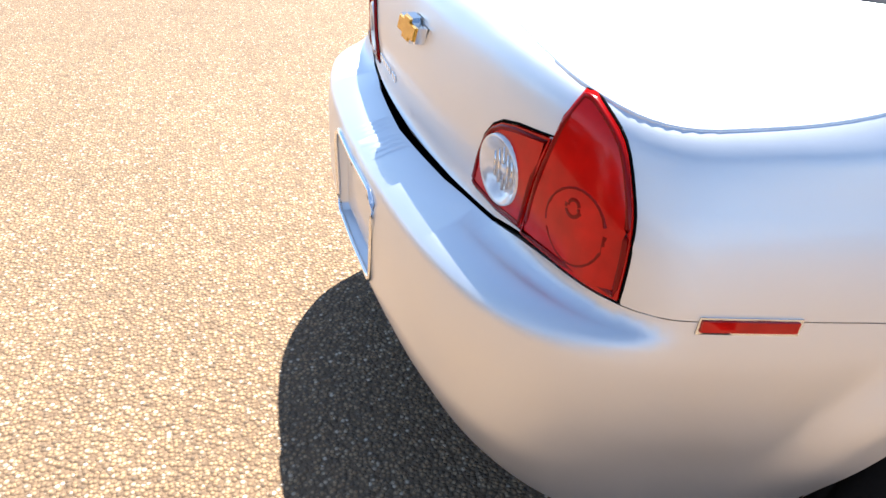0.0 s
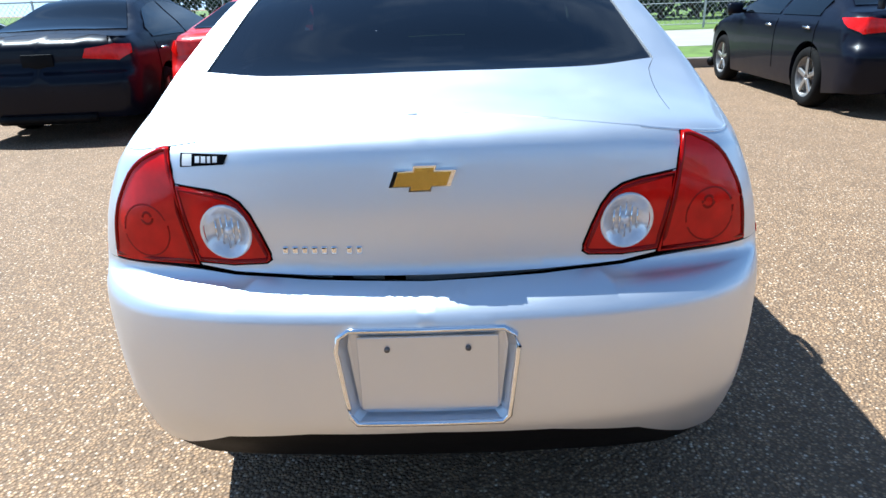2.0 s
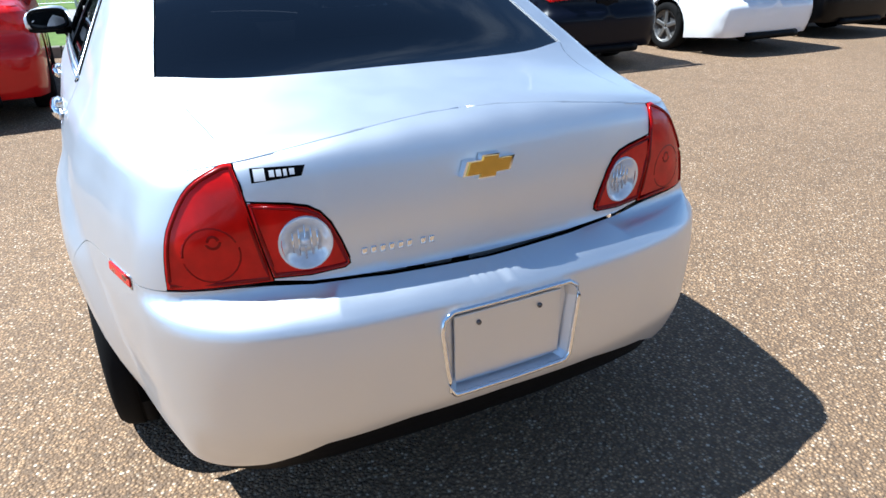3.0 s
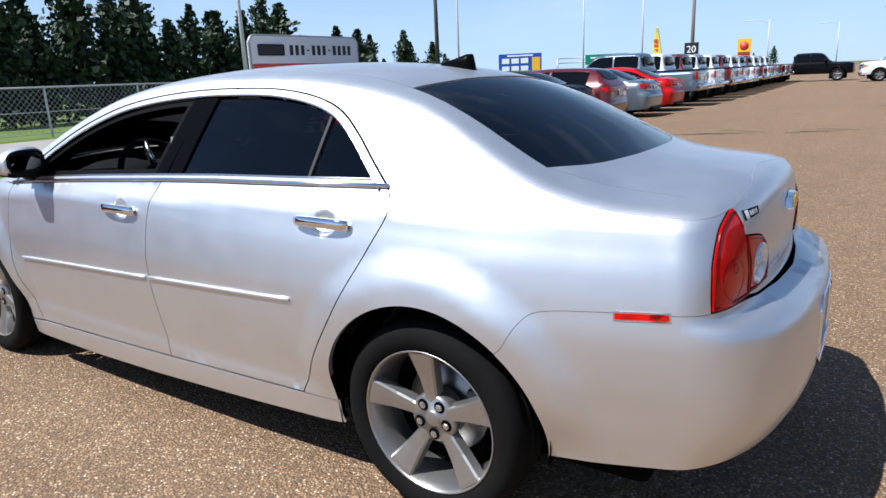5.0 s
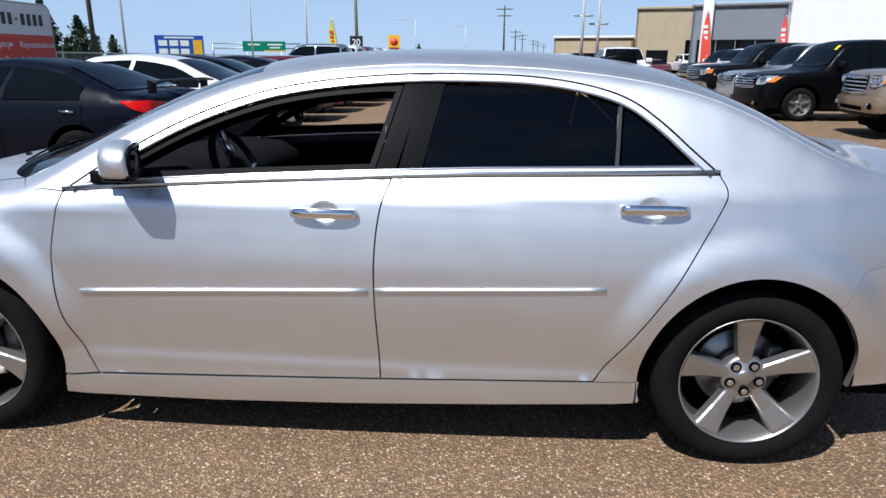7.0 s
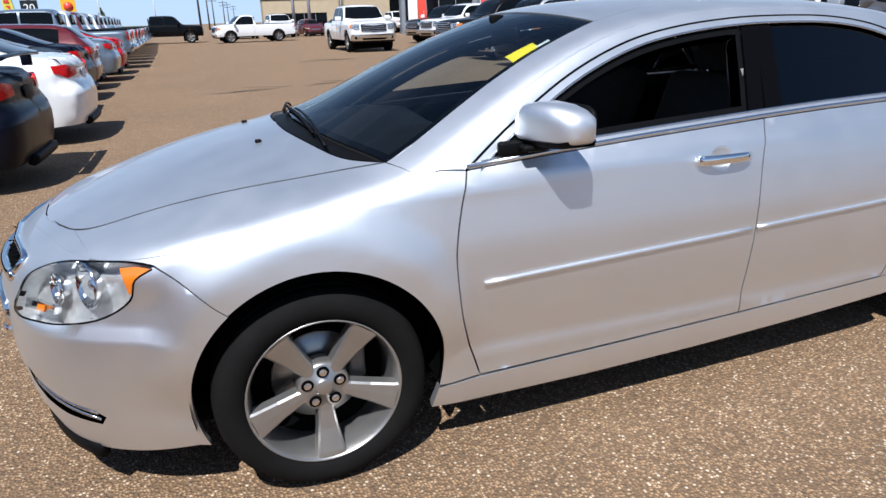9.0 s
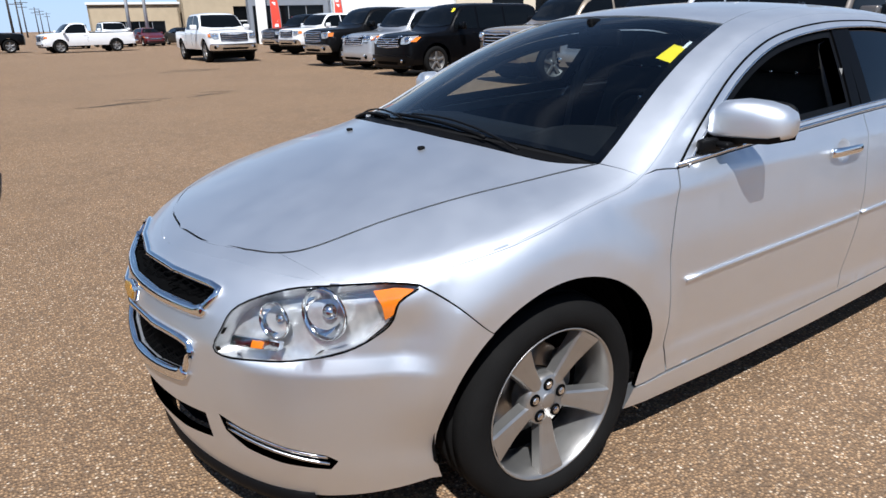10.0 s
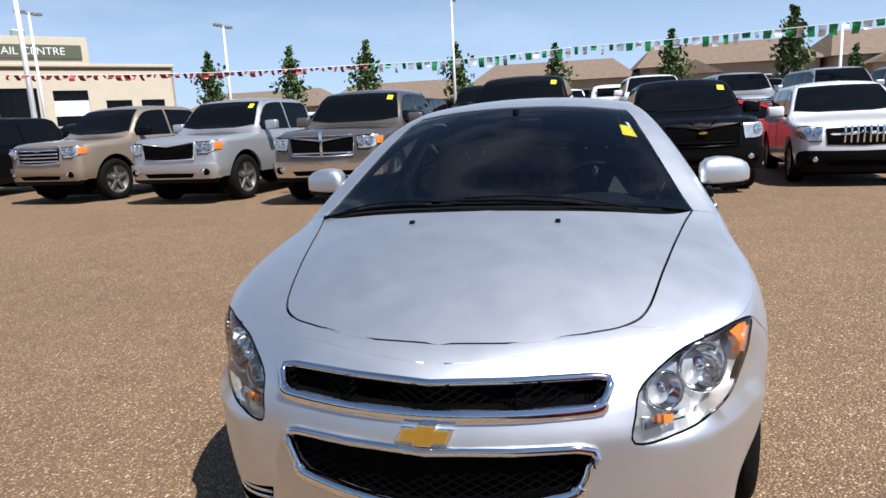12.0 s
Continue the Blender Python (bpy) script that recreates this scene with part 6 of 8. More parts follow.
def vehicle_shell(kind):
    if kind in SHELLS:
        return SHELLS[kind]
    L, W, H, fo, wb, wr, gc, belt = KINDS[kind]
    h = L / 2
    truck = kind in ("suv", "pickup", "short_pickup", "single_cab", "compact_suv")
    zc, ze = body_curves(kind, L, W, H, belt)
    k = 0.62 if truck else 1.0
    plan = [(-h, 0), (-h + 0.01, 0.25 * W), (-h + 0.05, 0.40 * W), (-h + 0.17, 0.47 * W), (-h + 0.6, 0.494 * W), (0, 0.5 * W), (h - 0.75, 0.492 * W), (h - 0.32, 0.455 * W), (h - 0.12, 0.37 * W), (h - 0.035, 0.2 * W), (h, 0)]
    if truck:
        plan = [(-h, 0), (-h + 0.01, 0.25 * W), (-h + 0.04, 0.42 * W), (-h + 0.14, 0.478 * W), (-h + 0.5, 0.496 * W), (0, 0.5 * W), (h - 0.75, 0.497 * W), (h - 0.30, 0.482 * W), (h - 0.10, 0.435 * W), (h - 0.025, 0.26 * W), (h, 0)]
    tumble = 0.20 if truck else 0.30
    side = [(gc - 0.15, 0.10), (gc, 0.04), (gc + 0.12, 0.018), (0.55 * belt + 0.1, 0.0), (belt - 0.10, 0.008), (belt, 0.04), (belt + 0.1, 0.04 + 0.06 * k), (H - 0.15, 0.04 + tumble * k * (H - belt) / 0.5), (H - 0.03, 0.08 + (tumble + 0.06) * k * (H - belt) / 0.5), (2.4, 1.8)]
    nose = dict(zc)[h - 0.04] if truck else 0.74
    front = [(gc - 0.15, 0.12), (gc, 0.05), (gc + 0.18, 0.0), (nose - 0.12, 0.012), (nose - 0.02, 0.035), (nose + 0.04, 0.12), (2.4, 2.6)]
    if kind == "suv" or kind == "compact_suv" or kind == "hatch":
        rear = [(gc - 0.1, 0.12), (gc + 0.1, 0.02), (gc + 0.3, 0.0), (gc + 0.42, 0.04), (belt, 0.07), (H - 0.12, 0.07 + 0.30 * (H - belt)), (H, 0.5), (2.4, 2.0)]
    elif truck:
        rear = [(gc - 0.1, 0.10), (gc + 0.06, 0.02), (gc + 0.24, 0.0), (gc + 0.28, 0.04), (1.15, 0.045), (1.24, 0.06), (1.30, 0.3), (2.4, 2.6)]
    else:
        rear = [(gc - 0.1, 0.14), (gc + 0.12, 0.03), (0.55, 0.0), (0.68, 0.015), (0.72, 0.07), (0.95, 0.09), (1.0, 0.13), (1.08, 0.4), (2.4, 2.4)]
    yref = [(-h, 0.40 * W), (-h + 0.5, 0.40 * W), (-0.3, 0.34 * W if not truck else 0.38 * W), (0.5, 0.36 * W if not truck else 0.40 * W), (1.3, 0.43 * W), (h - 0.4, 0.42 * W), (h, 0.3 * W)]
    s = Shell(plan, side, front, rear, (h - 0.65, h - 0.15), (-h + 0.35, -h + 0.08), zc, ze, yref, round_r=0.09, round_d=0.02, soft=0.035)
    SHELLS[kind] = s
    return s


def vehicle(kind, colour, label, category, at, yaw, group="parked vehicles on the lot", grille="bars", fine=0.11, chrome_wheels=True, bow=False, spoiler=False, front=True, rear=True, sticker=False, size=1.0):
    """A parked vehicle with its own body, glass, lamps, wheels and trim. at: its middle on the ground; yaw: 0 faces +x."""
    L, W, H, fo, wb, wr, gc, belt = KINDS[kind]
    h = L / 2
    sh = vehicle_shell(kind)
    LS, LT = Lift(sh, False), Lift(sh, True)
    pm = PAINTS[colour]
    v = thing(category.replace(" ", "_"), label, category, group, Matrix.Translation((at[0], at[1], 0)) @ Matrix.Rotation(radians(yaw), 4, 'Z') @ Matrix.Scale(size, 4))
    truck = kind in ("suv", "pickup", "short_pickup", "single_cab", "compact_suv")
    xf, xr = h - fo, h - fo - wb
    ar = wr * (1.20 if truck else 1.16)
    cz = wr + 0.01
    # side outline with both arches
    a_lo = math.degrees(math.asin(max(-0.9, min(0.9, (gc - cz) / ar))))
    low = [(-h + 0.30, gc + 0.04), *[(x, z) for x, z in arc(xr, cz, ar, 180 - a_lo, a_lo, 14)], *[(x, z) for x, z in arc(xf, cz, ar, 180 - a_lo, a_lo, 14)], (h - 0.30, gc)]
    s_low = sh.XZ(low)
    poly = [(0.0, gc + 0.06)] + s_low + [(sh.s_end, gc)] + [(s, float(sh.ztop(s))) for s in np.linspace(sh.s_end, 0.0, 70)]
    top_half = sh.raw(np.linspace(sh.s_end, 0.0, 70), sh.ztop(np.linspace(sh.s_end, 0.0, 70)))[:, :2]
    tpoly = [tuple(p) for p in top_half] + [(p[0], -p[1]) for p in top_half[::-1][1:-1]]
    shell_part("body", surf(LS, poly, step=fine, both=True, flange=0.06) + surf(LT, tpoly, step=fine * 0.8), pm, v)
    # glass
    zc = sh.zc
    def at_z(z, side):
        g = np.linspace(0.1 * h, h, 300) if side > 0 else np.linspace(-0.05 * h if "cab" not in kind else 0.6, -h, 300)
        if side < 0 and "pickup" in kind:
            g = np.linspace(-0.3, -1.2, 300)
        if side < 0 and kind == "single_cab":
            g = np.linspace(0.4, 0.0, 300)
        zz = zc(g)
        i = int(np.argmax(zz < z))
        return float(g[i])
    zt = H - 0.075
    fx0, fx1 = at_z(zt, 1), at_z(belt + 0.09, 1)
    def yw(x, d):
        return float(sh.yedge(x)) - d
    wsp = [(fx1, 0.0), (fx1 - 0.02, 0.22 * W), (fx1 - 0.12, yw(fx1 - 0.12, 0.06)), (fx0 - 0.0, yw(fx0, 0.07)), (fx0 + 0.03, 0.2 * W), (fx0 + 0.04, 0.0)]
    shell_part("windshield", surf(LT, wsp, step=0.07, off=0.012, both=True), DARK_GLASS, v, "dark windshield")
    if sticker:
        sx = fx0 + 0.10
        stp = [(sx, yw(sx, 0.24)), (sx, yw(sx, 0.13)), (sx + 0.10, yw(sx, 0.13)), (sx + 0.10, yw(sx, 0.24))]
        shell_part("windshield_sticker", surf(LT, stp, step=0.06, off=0.016), YELLOW, v, "yellow price sticker")
    rz0, rz1 = (belt + 0.12 if kind != "hatch" else belt + 0.15), zt
    if kind in ("sedan", "coupe", "hatch"):
        rx1, rx0 = at_z(rz1, -1), at_z(rz0 + 0.02, -1)
        rwp = [(rx0, 0.0), (rx0 + 0.02, 0.22 * W), (rx0 + 0.10, yw(rx0 + 0.1, 0.09)), (rx1, yw(rx1, 0.09)), (rx1 - 0.02, 0.2 * W), (rx1 - 0.03, 0.0)]
        shell_part("rear_window", surf(LT, rwp, step=0.08, off=0.011, both=True), DARK_GLASS, v, "dark rear window")
    elif "suv" in kind:
        rwp = sh.YZ([(0.36 * W, belt + 0.06), (0.33 * W, H - 0.17), (0.15 * W, H - 0.14)], 'r') + [(0.0, H - 0.14), (0.0, belt + 0.04)]
        shell_part("rear_window", surf(LS, rwp, step=0.16, off=0.006, both=True), DARK_GLASS, v, "dark rear window")
    else:
        rx = at_z((belt + H) / 2, -1)
        bm = bmesh.new()
        box(bm, (rx - 0.035, 0, belt + 0.36), (0.05, W * 0.62, 0.36), rot=None, bevel=0.02)
        part("rear_window", bm, DARK_GLASS, v, "dark rear window")
    # side windows: between belt and roof edge
    xe0 = fx1 - 0.20
    if kind == "single_cab":
        spans = [(0.22, xe0)]
    elif "pickup" in kind:
        m0 = at_z((belt + H) / 2, -1) + 0.10
        spans = [(m0 + 0.0, (m0 + xe0) / 2 - 0.10), ((m0 + xe0) / 2 - 0.04, xe0)]
    elif "suv" in kind:
        spans = [(-h + 0.42, -0.95), (-0.88, 0.05), (0.12, xe0)] if kind == "suv" else [(-h + 0.40, -0.92), (-0.86, 0.02), (0.08, xe0)]
    elif kind == "coupe":
        spans = [(-1.35, -0.45), (-0.38, xe0)]
    else:
        spans = [(-1.50, -0.42), (-0.35, xe0)]
    for mir in (False, True):
        for x0, x1 in spans:
            pts_b, pts_t = [], []
            for x in np.linspace(x0, x1, 8):
                s = float(sh.s_of_x(x))
                zt2 = float(np.interp(s, sh.ts, sh.tz)) - 0.075
                zb2 = belt + 0.035
                if zt2 > zb2 + 0.03:
                    pts_b.append((sh.sx(x, zb2), zb2))
                    pts_t.append((sh.sx(x, zt2), zt2))
            if len(pts_b) > 2:
                shell_part("side_window", surf(LS, pts_b + pts_t[::-1], step=0.14, off=0.006, mirror=mir), DARK_GLASS, v, "dark side window")
        # door seams and handles
        sg = -1 if mir else 1
        for k, (x0, x1) in enumerate(spans[-2:]):
            q, n = sh.lift_side(np.array(sh.XZ([(x0 + 0.04, belt - 0.09), (x0 + 0.20, belt - 0.085)])), 0.02)
            link("door_handle", tube_mesh("door_handle", [(a, b * sg, c) for a, b, c in q], 0.013, seg=6), CHROME_DULL if colour not in ("white", "black", "red") else pm, v)
            pts = [(x0 - 0.035, z) for z in np.linspace(gc + 0.16, belt - 0.01, 8)]
            q, n = sh.lift_side(np.array(sh.XZ(pts)), 0.001)
            link("door_seam", tube_mesh("door_seam", [(a, b * sg, c) for a, b, c in q], 0.004, seg=4), DARK, v)
        # lamps
        if front:
            z1 = (belt - 0.21) if truck else 0.70
            y1 = 0.46 * W
            hl = [(0.315 * W, z1 - 0.13), (0.30 * W, z1 + 0.10), (0.40 * W, z1 + 0.12), (0.462 * W, z1 + 0.10), (0.462 * W, z1 - 0.07), (0.40 * W, z1 - 0.13)] if truck else [(0.28 * W, z1 - 0.06), (0.30 * W, z1 + 0.0), (0.40 * W, z1 + 0.055), (0.465 * W, z1 + 0.06), (0.46 * W, z1 - 0.03), (0.40 * W, z1 - 0.08)]
            HLp = down(sh, sh.YZ(hl, 'f'), 0.02)
            lp = shell_part("headlamp", surf(LS, HLp, step=0.08, off=0.006, mirror=mir, flange=0.03), FAR_LAMP, v, "clear headlamp with a dark rim")
            lift = (z1 + 0.01) if truck else z1
            for yy, rr in ((0.345 * W, 0.062 if truck else 0.042), (0.412 * W, 0.062 if truck else 0.042)):
                if colour in ("black", "charcoal") and yy < 0.36 * W:
                    continue
                bm = bmesh.new()
                q, n = sh.lift_side(np.array([[sh.sy(yy, lift, 'f'), lift]]), 0.0)
                lathe(bm, [(0.012, 0.010), (rr * 0.6, 0.012), (rr, 0.026), (rr * 1.12, 0.022), (rr * 1.15, 0.0)], 16, 'X')
                bmesh.ops.transform(bm, matrix=Matrix.Translation((q[0][0], q[0][1], q[0][2])) @ Vector(n[0]).to_track_quat('X', 'Z').to_matrix().to_4x4(), verts=bm.verts)
                if mir:
                    bmesh.ops.scale(bm, vec=(1, -1, 1), verts=bm.verts)
                bmesh.ops.recalc_face_normals(bm, faces=bm.faces)
                part("reflector", bm, REFLECT, lp)
            rq, _ = sh.lift_side(np.array(HLp), 0.008)
            link("lamp_seal", tube_mesh("lamp_seal", [(x, y * sg, z) for x, y, z in rq], 0.010, closed=True, seg=5), DARK, lp)
            amb = down(sh, sh.YZ([(0.452 * W, z1 - 0.06), (0.452 * W, z1 + 0.06), (0.478 * W, z1 + 0.06), (0.478 * W, z1 - 0.06)], 'f'), 0.03)
            shell_part("turn_signal", surf(LS, amb, step=0.08, off=0.013, mirror=mir), AMBER, lp)
            bm = bmesh.new()
            q, n = sh.lift_side(np.array([[sh.sy(0.36 * W, gc + 0.20, 'f'), gc + 0.20]]), 0.0)
            cyl(bm, (q[0][0] + (0.062 if truck else 0.004), q[0][1] * sg, q[0][2] - (0.08 if truck else 0.0)), 0.042, 0.042, 0.03, 'X', 14)
            part("fog_lamp", bm, REFLECT, v)
        if rear:
            if truck and "suv" not in kind:
                tl = [(0.41 * W, 0.92), (0.41 * W, 1.20), (0.452 * W, 1.20), (0.452 * W, 0.92)]
            elif "suv" in kind:
                tl = [(0.37 * W, belt - 0.25), (0.37 * W, belt + 0.10), (0.43 * W, belt + 0.10), (0.44 * W, belt - 0.25)]
            else:
                tl = [(0.24 * W, 0.83), (0.26 * W, 0.92), (0.40 * W, 0.955), (0.462 * W, 0.945), (0.470 * W, 0.86), (0.42 * W, 0.80)]
            shell_part("tail_lamp", surf(LS, down(sh, sh.YZ(tl, 'r'), 0.01), step=0.08, off=0.008, mirror=mir, flange=0.03), RED_LENS, v, "red tail lamp")
        # mirror
        bm = bmesh.new()
        mx = fx1 - 0.32
        q, n = sh.lift_side(np.array(sh.XZ([(mx, belt + 0.05)])), 0.0)
        sc = 1.35 if truck else 1.0
        box(bm, (q[0][0], (q[0][1] + 0.13 * sc) * sg, belt + 0.09 * sc), (0.10 * sc, 0.20 * sc, 0.14 * sc), bevel=0.035)
        mo = part("door_mirror", bm, pm if colour != "tan" else BLACK_PLASTIC, v)
        bm = bmesh.new()
        box(bm, (q[0][0], (q[0][1] + 0.02) * sg, belt + 0.05), (0.06, 0.14, 0.04), bevel=0.01)
        part("mirror_foot", bm, BLACK_PLASTIC, mo)
        for cx in (xf, xr):
            ob = None
            for name, me in FAR_WHEEL:
                o = link("wheel" if ob is None else name, me, None, ob or v)
                if ob is None:
                    ob = o
                    ob.matrix_basis = Matrix.Translation((cx, (0.5 * W - wr * 0.36) * sg, wr)) @ (Matrix.Rotation(math.pi, 4, 'Z') if sg < 0 else Matrix()) @ Matrix.Scale(wr, 4)
    # dark inner floor and near-black boxes fill the arches, standing in for their shade
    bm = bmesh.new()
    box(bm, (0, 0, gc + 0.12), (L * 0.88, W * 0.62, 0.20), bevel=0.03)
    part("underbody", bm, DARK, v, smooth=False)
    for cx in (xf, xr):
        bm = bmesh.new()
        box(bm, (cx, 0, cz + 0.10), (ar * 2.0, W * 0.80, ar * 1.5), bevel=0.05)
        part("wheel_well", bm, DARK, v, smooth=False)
    if front:
        z1 = (belt - 0.24) if truck else 0.60
        gh = (0.155 if "suv" in kind else 0.19) if truck else 0.07
        gp = sh.YZ([(0.0, z1 - gh - 0.02), (0.27 * W, z1 - gh), (0.28 * W, z1 + gh * 0.6), (0.0, z1 + gh * 0.7)], 'f')
        g = shell_part("grille", surf(LS, down(sh, gp, 0.03), step=0.1, off=0.008, both=True), DARK, v, "dark front grille")
        n = {"bars": 5, "cross": 2, "plain": 1, "slots": 0}[grille]
        for k in range(n):
            z = z1 - gh * 0.8 + (1.5 * gh) * k / max(1, n - 1)
            pts, _ = sh.lift_side(np.array([[sh.sy(abs(y), z, 'f'), z] for y in np.linspace(-0.26 * W, 0.26 * W, 13)]), 0.016)
            pts = [(a, y, c) for (a, b, c), y in zip(pts, np.linspace(-0.26 * W, 0.26 * W, 13))]
            link("grille_bar", tube_mesh("grille_bar", pts, 0.017 if truck else 0.010, seg=6), CHROME if grille != "plain" else BLACK_GLOSS, g)
        if grille == "cross":
            bm = bmesh.new()
            q, _ = sh.lift_side(np.array([[sh.s_end, z1]]), 0.012)
            box(bm, q[0], (0.03, 0.05, 2.2 * gh), bevel=0.01)
            part("grille_post", bm, CHROME, g)
        if grille == "slots":
            for k in range(7):
                bm = bmesh.new()
                y = (k - 3) * 0.085
                q, _ = sh.lift_side(np.array([[sh.sy(abs(y), z1, 'f'), z1]]), 0.012)
                box(bm, (q[0][0], y, z1), (0.02, 0.030, 1.7 * gh), bevel=0.008)
                part("grille_post", bm, CHROME, g)
        if truck and grille != "slots":
            rp, _ = sh.lift_side(np.array(down(sh, gp, 0.03)), 0.014)
            rim = rp.tolist() + [(x, -y, z) for x, y, z in rp.tolist()[::-1][1:-1]]
            link("grille_frame", tube_mesh("grille_frame", rim, 0.018, closed=True, seg=6), pm if grille == "plain" else CHROME, g)
        if bow:
            q, _ = sh.lift_side(np.array([[sh.s_end, z1]]), 0.03)
            badge(g, tuple(q[0]), (1, 0, 0), False, "gold cross badge")
        # bumper bar
        zb = gc + 0.17
        pts = [(float(sh.lift_side(np.array([[sh.sy(abs(y), zb, 'f'), zb]]), 0.015)[0][0][0]), y, zb) for y in np.linspace(-0.45 * W, 0.45 * W, 17)]
        bmat = BLACK_PLASTIC if kind == "compact_suv" or not truck else CHROME_DULL if colour in ("taupe", "white", "charcoal", "black") and kind == "pickup" else pm
        if truck:
            z0, z2 = gc - 0.03, gc + 0.25
            bp = sh.YZ([(0.0, z0 + 0.03), (0.25 * W, z0 + 0.03), (0.30 * W, z0), (0.455 * W, z0 + 0.04), (0.458 * W, z2 - 0.02), (0.43 * W, z2), (0.0, z2 - 0.01)], 'f')
            fb = shell_part("front_bumper", surf(LS, bp, step=0.07, off=0.055, both=True, flange=0.07), bmat, v, "shaped front bumper")
            # near-black patches on the bumper's face paint the shade of its openings
            slot = sh.YZ([(0.0, z0 + 0.06), (0.24 * W, z0 + 0.06), (0.27 * W, z0 + 0.13), (0.0, z0 + 0.14)], 'f')
            shell_part("bumper_slot", surf(LS, slot, step=0.08, off=0.060, both=True), DARK, fb)
            for sy in (-1, 1):
                bm = bmesh.new()
                q, n = sh.lift_side(np.array([[sh.sy(0.385 * W, gc + 0.12, 'f'), gc + 0.12]]), 0.055)
                cyl(bm, (q[0][0] - 0.004, q[0][1] * sy, q[0][2]), 0.062, 0.062, 0.03, 'X', 16)
                part("lamp_well", bm, DARK, fb)
        else:
            link("front_bumper", tube_mesh("front_bumper", pts, 0.03, seg=8, flat=0.9), bmat, v)
        pts = [(a - 0.02, y, gc + 0.02) for a, y, _ in pts]
        link("lower_valance", tube_mesh("lower_valance", [(a - 0.06 if truck else a, y, z - 0.05 if truck else z) for a, y, z in pts], 0.07, seg=8), BLACK_PLASTIC, v)
    if rear:
        zb = gc + 0.20 if truck else 0.46
        pts = [(float(sh.lift_side(np.array([[sh.sy(abs(y), zb, 'r'), zb]]), 0.012)[0][0][0]), y, zb) for y in np.linspace(-0.42 * W, 0.42 * W, 17)]
        if truck and "suv" not in kind:
            link("rear_bumper", tube_mesh("rear_bumper", [(a - 0.06, y, z) for a, y, z in pts], 0.09, seg=8, flat=0.9), CHROME, v, "chrome step bumper")
        else:
            pts = [(a + 0.05, y, gc + 0.05) for a, y, _ in pts[3:-3]]
            link("rear_valance", tube_mesh("rear_valance", pts, 0.05, seg=8), BLACK_PLASTIC, v)
        zp = 0.80 if not truck else 0.72
        q, _ = sh.lift_side(np.array([[0.0, zp]]), 0.012)
        bm = bmesh.new()
        box(bm, (q[0][0], 0, zp), (0.012, 0.31, 0.16), bevel=0.004)
        part("plate_panel", bm, BLACK_PLASTIC if colour in ("navy", "black") else PLATE if not truck else BLACK_PLASTIC, v)
    if spoiler:
        zz = float(zc(-h + 0.12)) + 0.12
        wing = [(-h + 0.10, y, zz - 0.02 * (y / 0.7) ** 4) for y in np.linspace(-0.68, 0.68, 15)]
        sp = link("spoiler", tube_mesh("spoiler", wing, 0.055, seg=8, flat=0.3), pm, v, "raised rear wing")
        for y in (-0.62, 0.62):
            bm = bmesh.new()
            box(bm, (-h + 0.16, y, zz - 0.06), (0.10, 0.03, 0.14), bevel=0.01)
            part("spoiler_post", bm, pm, sp)
    if "pickup" in kind or kind == "single_cab":
        x0 = -0.92 if kind == "pickup" else -0.72 if kind == "short_pickup" else 0.02
        zb = float(zc(-h + 0.6))
        bm = bmesh.new()
        box(bm, ((x0 - h + 0.10) / 2, 0, zb + 0.004), (x0 + h - 0.14, W * 0.76, 0.02), bevel=0.004)
        part("bed_cover", bm, BLACK_PLASTIC, v, "dark open bed")
    return v


R = "row of cars nosed to the kerb"
vehicle("sedan", "white", "white sedan with red tail lamps parked nose to the kerb", "car", (5.35, 6.9), 4, R)
vehicle("sedan", "navy", "dark blue sedan with a bright strip across its lid", "car", (5.55, 4.15), 3, R)
vehicle("coupe", "red", "red sedan parked nose to the kerb", "car", (5.60, 2.08), 2, R)
vehicle("coupe", "navy", "dark blue coupe with a raised rear wing", "car", (5.25, -4.85), -2, R, spoiler=True)
vehicle("sedan", "white", "white sedan with slim red tail lamps", "car", (5.25, -7.5), -1, R)
vehicle("sedan", "black", "black sedan with dark windows", "car", (5.75, -10.1), 0, R)
vehicle("sedan", "navy", "dark blue sedan with red tail lamps", "car", (5.75, -12.7), 0, R)
vehicle("hatch", "maroon", "dark red hatchback with red tail lamps", "car", (5.6, -15.3), 0, R)
vehicle("sedan", "grey", "blue-grey sedan in the long row", "car", (5.6, -17.8), 0, R)
vehicle("sedan", "red", "red sedan in the long row", "car", (5.6, -20.4), 0, R)
vehicle("pickup", "grey", "blue-grey pickup with chrome rear bumper", "pickup truck", (6.0, -23.4), 0, R)
base_w = vehicle("pickup", "white", "white pickup with chrome rear bumper", "pickup truck", (6.0, -26.3), 0, R)
base_m = vehicle("pickup", "maroon", "dark red pickup with chrome rear bumper", "pickup truck", (6.0, -29.2), 0, R)
base_s = vehicle("pickup", "silver", "silver pickup with chrome rear bumper", "pickup truck", (6.0, -32.1), 0, R)
for k, o in enumerate((base_w, base_m, base_w, base_s, base_m, base_w, base_s, base_w)):
    copy_thing(o, Matrix.Translation((6.0 + 0.05 * k, -35.0 - 2.9 * k, 0)) @ Matrix.Rotation(radians(random.uniform(-2, 2)), 4, 'Z'))

